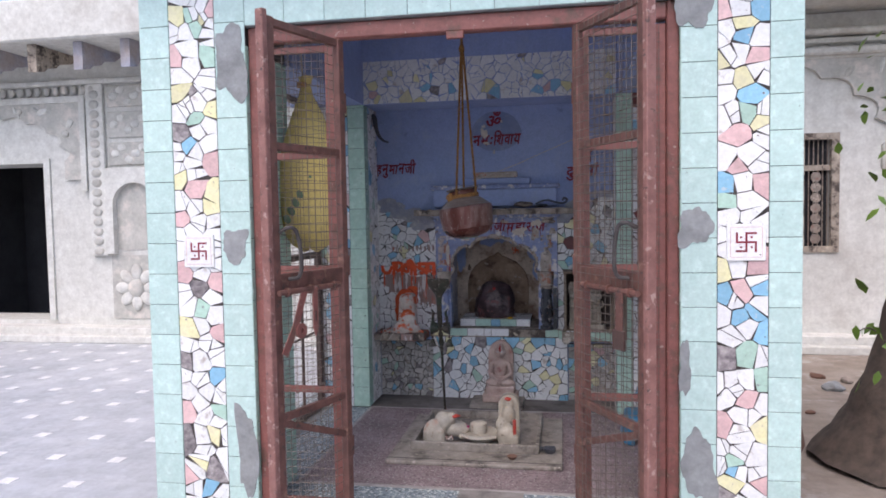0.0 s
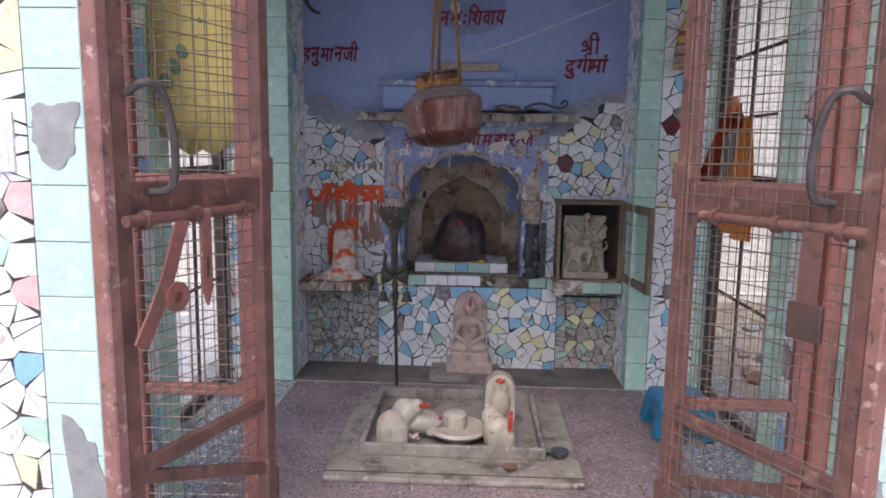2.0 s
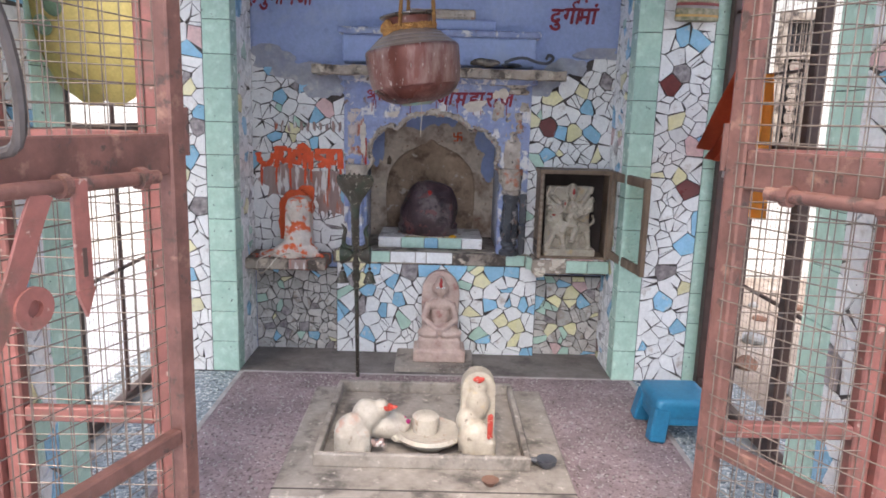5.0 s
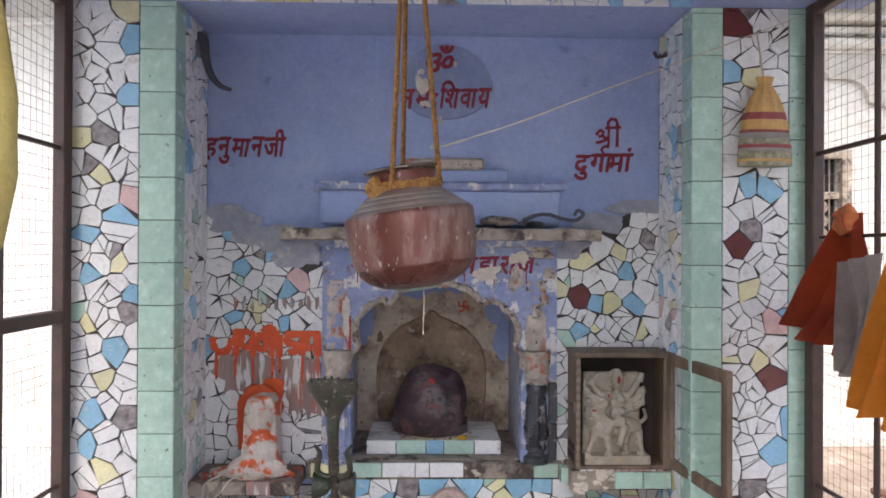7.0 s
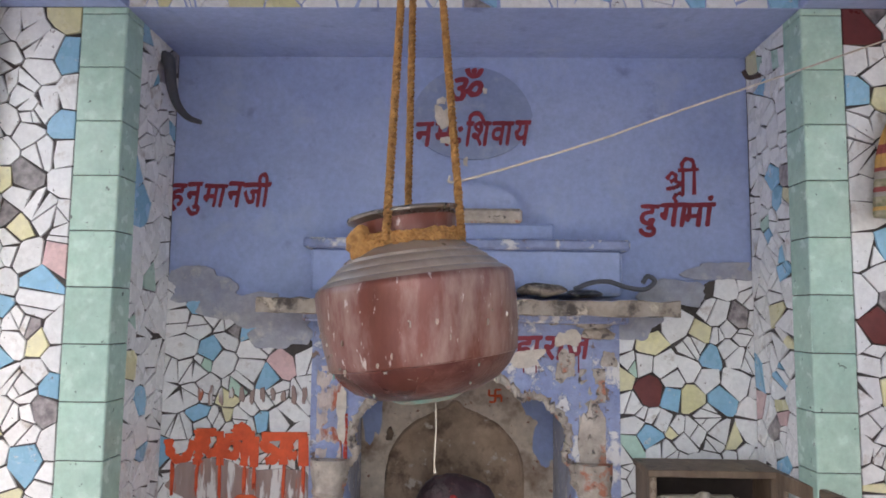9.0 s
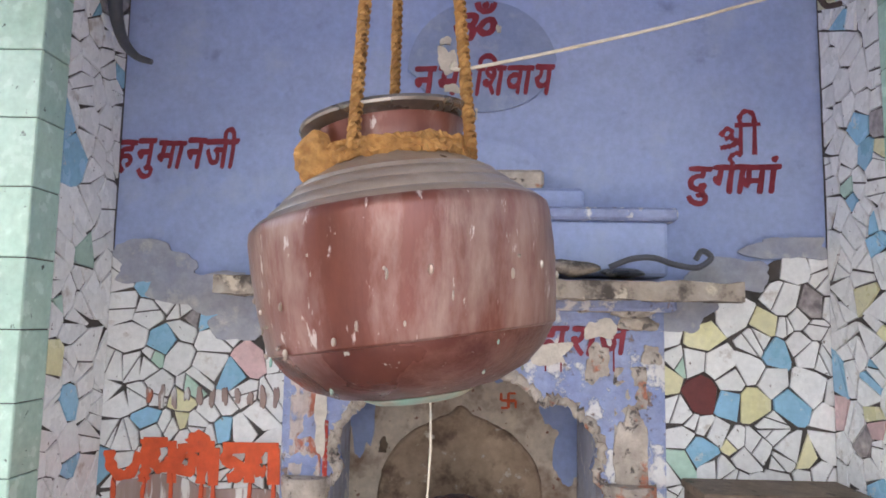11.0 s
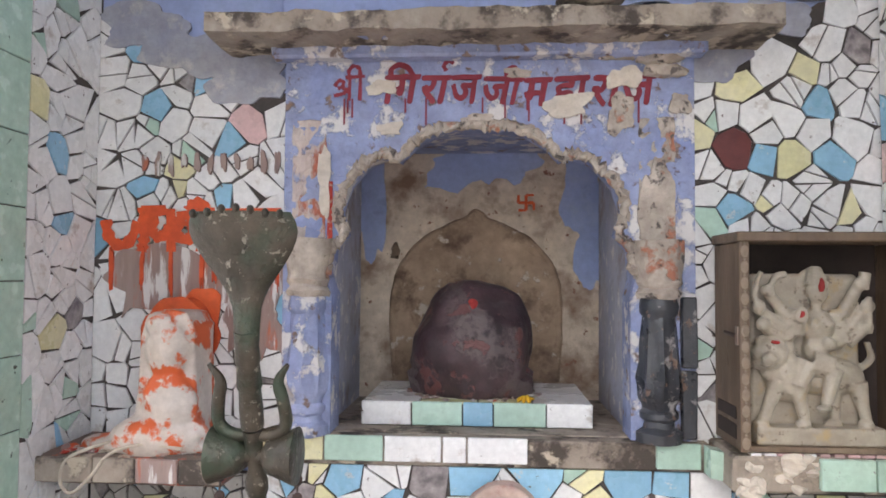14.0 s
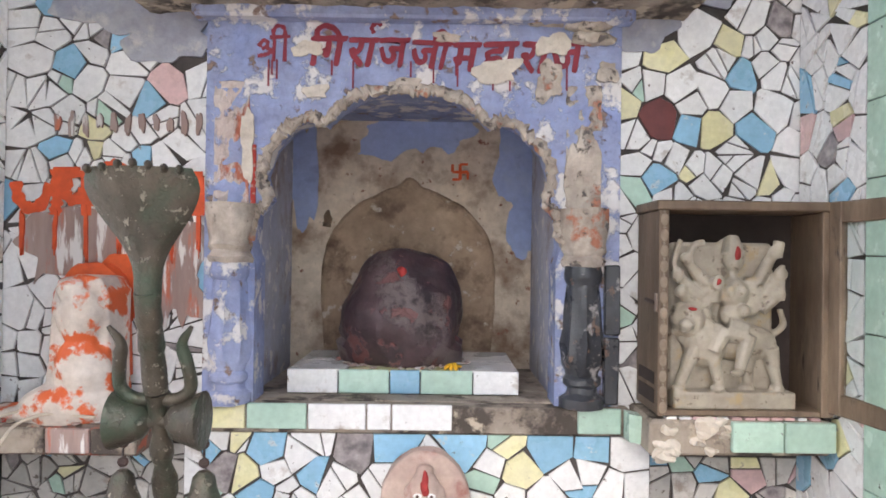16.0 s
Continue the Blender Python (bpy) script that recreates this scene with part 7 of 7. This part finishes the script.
MARKS_REAR_RIGHT = ((0.056, 1.4, 'maroon'), (0.177, 0.932, 'maroon'), (0.177, 0.686, 'blue'), (0.093, 0.399, 'blue'), (0.106, 1.476, 'dark'), (0.113, 0.56, 'dark'), (0.109, 1.249, 'yellow'), (0.135, 0.998, 'yellow'), (0.051, 2.18, 'maroon'), (0.039, 1.996, 'blue'), (0.173, 1.599, 'blue'), (0.1, 1.988, 'yellow'), (0.094, 1.237, 'yellow'), (0.175, 1.138, 'pink'), (0.104, 1.455, 'dark'))
MARKS_REAR_LEFT = ((0.105, 1.647, 'yellow'), (0.178, 1.335, 'yellow'), (0.06, 1.128, 'yellow'), (0.112, 0.933, 'yellow'), (0.129, 0.611, 'yellow'), (0.167, 1.495, 'blue'), (0.055, 1.428, 'blue'), (0.217, 1.218, 'blue'), (0.161, 1.028, 'blue'), (0.077, 0.81, 'blue'), (0.06, 0.71, 'blue'), (0.145, 0.476, 'blue'), (0.085, 0.338, 'blue'), (0.217, 1.559, 'pink'), (0.05, 0.519, 'pink'), (0.113, 1.777, 'dark'), (0.204, 0.813, 'dark'), (0.046, 1.771, 'yellow'), (0.1, 1.641, 'yellow'), (0.199, 2.217, 'yellow'), (0.205, 2.106, 'blue'), (0.217, 1.913, 'blue'))
MARKS_FRONT_LEFT = ((0.042, 2.407, 'yellow'), (0.027, 2.054, 'yellow'), (0.204, 1.974, 'yellow'), (0.036, 1.649, 'yellow'), (0.181, 1.502, 'yellow'), (0.056, 0.905, 'yellow'), (0.171, 0.409, 'yellow'), (0.13, 2.364, 'green'), (0.129, 1.925, 'green'), (0.119, 1.014, 'green'), (0.209, 2.234, 'green'), (0.221, 2.432, 'pink'), (0.025, 2.207, 'pink'), (0.203, 1.735, 'pink'), (0.108, 1.602, 'pink'), (0.036, 1.451, 'pink'), (0.042, 1.183, 'pink'), (0.198, 1.145, 'pink'), (0.208, 0.891, 'pink'), (0.033, 0.53, 'pink'), (0.02, 0.19, 'pink'), (0.075, 1.796, 'blue'), (0.194, 0.675, 'blue'), (0.123, 0.116, 'blue'), (0.044, 1.853, 'dark'), (0.034, 0.749, 'dark'), (0.115, 1.122, 'dark'), (0.035, 0.365, 'dark'), (0.156, 0.236, 'dark'))
MARKS_FRONT_RIGHT = ((0.016, 2.274, 'pink'), (0.153, 2.084, 'pink'), (0.08, 1.768, 'pink'), (0.081, 1.63, 'pink'), (0.169, 1.562, 'pink'), (0.154, 1.211, 'pink'), (0.108, 1.097, 'pink'), (0.123, 0.637, 'pink'), (0.028, 0.511, 'pink'), (0.189, 0.277, 'pink'), (0.165, 2.283, 'blue'), (0.11, 2.171, 'blue'), (0.133, 1.923, 'blue'), (0.044, 1.558, 'blue'), (0.096, 0.999, 'blue'), (0.194, 0.923, 'blue'), (0.101, 2.223, 'yellow'), (0.011, 2.059, 'yellow'), (0.104, 1.996, 'yellow'), (0.18, 1.817, 'yellow'), (0.007, 1.211, 'yellow'), (0.187, 0.53, 'yellow'), (0.061, 0.284, 'yellow'), (0.117, 1.858, 'green'), (0.126, 0.834, 'green'), (0.186, 0.734, 'green'), (0.073, 0.375, 'green'), (0.038, 1.485, 'green'), (0.033, 0.819, 'dark'))
MARKS_BEAM = ((0.312, 0.043, 'yellow'), (0.43, 0.006, 'yellow'), (0.916, 0.081, 'yellow'), (1.469, 0.073, 'yellow'), (0.66, 0.076, 'blue'), (0.958, 0.044, 'blue'), (1.271, 0.055, 'blue'), (1.386, 0.072, 'blue'), (1.763, 0.032, 'blue'), (1.324, 0.067, 'pink'), (0.078, 0.073, 'pink'), (0.933, 0.01, 'dark'), (0.535, 0.079, 'dark'))


def faced(p, strips, o, u, seed, colours, h, marks=(), mint=MINTGREEN, cell=0.062):
    """Strips along a face: ('t' tile or 'm' mosaic, start, width)."""
    o, u = Vector(o), Vector(u)
    for i, (kind, s, w) in enumerate(strips):
        if kind == "t":
            tile_rows(p, o + u * s, u, w, h, 0.148, mint)
        else:
            mosaic(p, o + u * s, u, w, h, cell, seed + i, colours, marks)


faced(pfl, (("t", 0, 0.154), ("m", 0.154, 0.233), ("t", 0.387, 0.153)), (XL, FRONT + 0.006, -0.02), (1, 0, 0), 11, WHITISH, 2.74, MARKS_FRONT_LEFT, mint=MINT, cell=0.074)
faced(pfr, (("t", 0, 0.149), ("m", 0.149, 0.206), ("t", 0.355, 0.133)), (PR, FRONT + 0.006, -0.02), (1, 0, 0), 21, WHITISH, 2.74, MARKS_FRONT_RIGHT, mint=MINT, cell=0.074)
tile_rows(pfl, (PL - 0.006, FRONT, 0), (0, 1, 0), 0.16, BEAM, 0.148)
tile_rows(pfl, (PL - 0.006, PB - 0.14, 0), (0, 1, 0), 0.14, BEAM, 0.148)
mosaic(pfl, (PL - 0.006, FRONT + 0.16, 0), (0, 1, 0), PB - 0.14 - FRONT - 0.16, BEAM, 0.085, 31, COL_REAR)
tile_rows(pfr, (PR + 0.006, PB, 0), (0, -1, 0), 0.14, BEAM, 0.148)
tile_rows(pfr, (PR + 0.006, FRONT + 0.16, 0), (0, -1, 0), 0.16, BEAM, 0.148)
mosaic(pfr, (PR + 0.006, PB - 0.14, 0), (0, -1, 0), PB - 0.14 - FRONT - 0.16, BEAM, 0.085, 33, COL_REAR)
faced(prl, (("m", 0.20, 0.24), ("t", 0.44, 0.125)), (XL, RC + 0.006, 0), (1, 0, 0), 41, WHITISH, BEAM, MARKS_REAR_LEFT, cell=0.066)
faced(prr, (("t", 0, 0.11), ("m", 0.11, 0.235), ("t", 0.345, 0.09)), (AR, RC + 0.006, 0), (1, 0, 0), 51, WHITISH, BEAM, MARKS_REAR_RIGHT, cell=0.066)
tile_rows(prl, (XL + 0.165, RC + 0.006, 0), (1, 0, 0), 0.035, BEAM, 0.148)
tile_rows(prl, (AL - 0.006, RC, 0), (0, 1, 0), 0.10, BEAM, 0.148)
mosaic(prl, (AL - 0.006, RC + 0.1, 0), (0, 1, 0), 0.25, BEAM, 0.066, 61, {"white": 92, "green": 3, "blue": 3, "dark": 2}, ((0.1, 0.784, 'yellow'), (0.032, 1.251, 'yellow'), (0.101, 1.172, 'blue'), (0.068, 1.738, 'blue')))
tile_rows(prr, (AR + 0.006, RC + 0.10, 0), (0, -1, 0), 0.10, BEAM, 0.148)
mosaic(prr, (AR + 0.006, RC + 0.35, 0), (0, -1, 0), 0.25, BEAM, 0.062, 63, COL_REAR)
mosaic(beam, (AL, RC + 0.006, BEAM), (1, 0, 0), AR - AL, 0.31, 0.062, 71, {"white": 90, "yellow": 4, "blue": 4, "dark": 2}, MARKS_BEAM)
tile_rows(lintel, (PL, FRONT + 0.006, 2.327), (1, 0, 0), PR - PL, 0.39, 0.15, MINT, tw=0.2)
mosaic(skirt, (-0.83, 5.16, 0), (1, 0, 0), 1.035, 0.482, 0.068, 81, {"white": 84, "blue": 8, "yellow": 3, "green": 4, "dark": 1}, MARKS_SKIRT)
mosaic(skirt_l, (AL, 5.195, 0), (1, 0, 0), -0.834 - AL, 0.445, 0.046, 83, COL_GREY)
mosaic(skirt_r, (0.209, 5.195, 0), (1, 0, 0), AR + 0.03 - 0.209, 0.43, 0.06, 85, {"grey": 76, "green": 7, "pink": 4, "blue": 5, "yellow": 5, "dark": 3})
mosaic(panel_l, (AL - 0.012, 5.2, 0.515), (1, 0, 0), -0.797 - AL + 0.012, 1.02, 0.062, 87, WHITISH, MARKS_PANEL_LEFT, keep=lambda a, b: b < 0.985 - 0.43 * a)
mosaic(panel_r, (0.135, 5.2, 0.515), (1, 0, 0), AR + 0.03 - 0.135, 1.04, 0.062, 89, WHITISH, MARKS_PANEL_RIGHT, keep=lambda a, b: b < 0.845 + 0.5 * a)
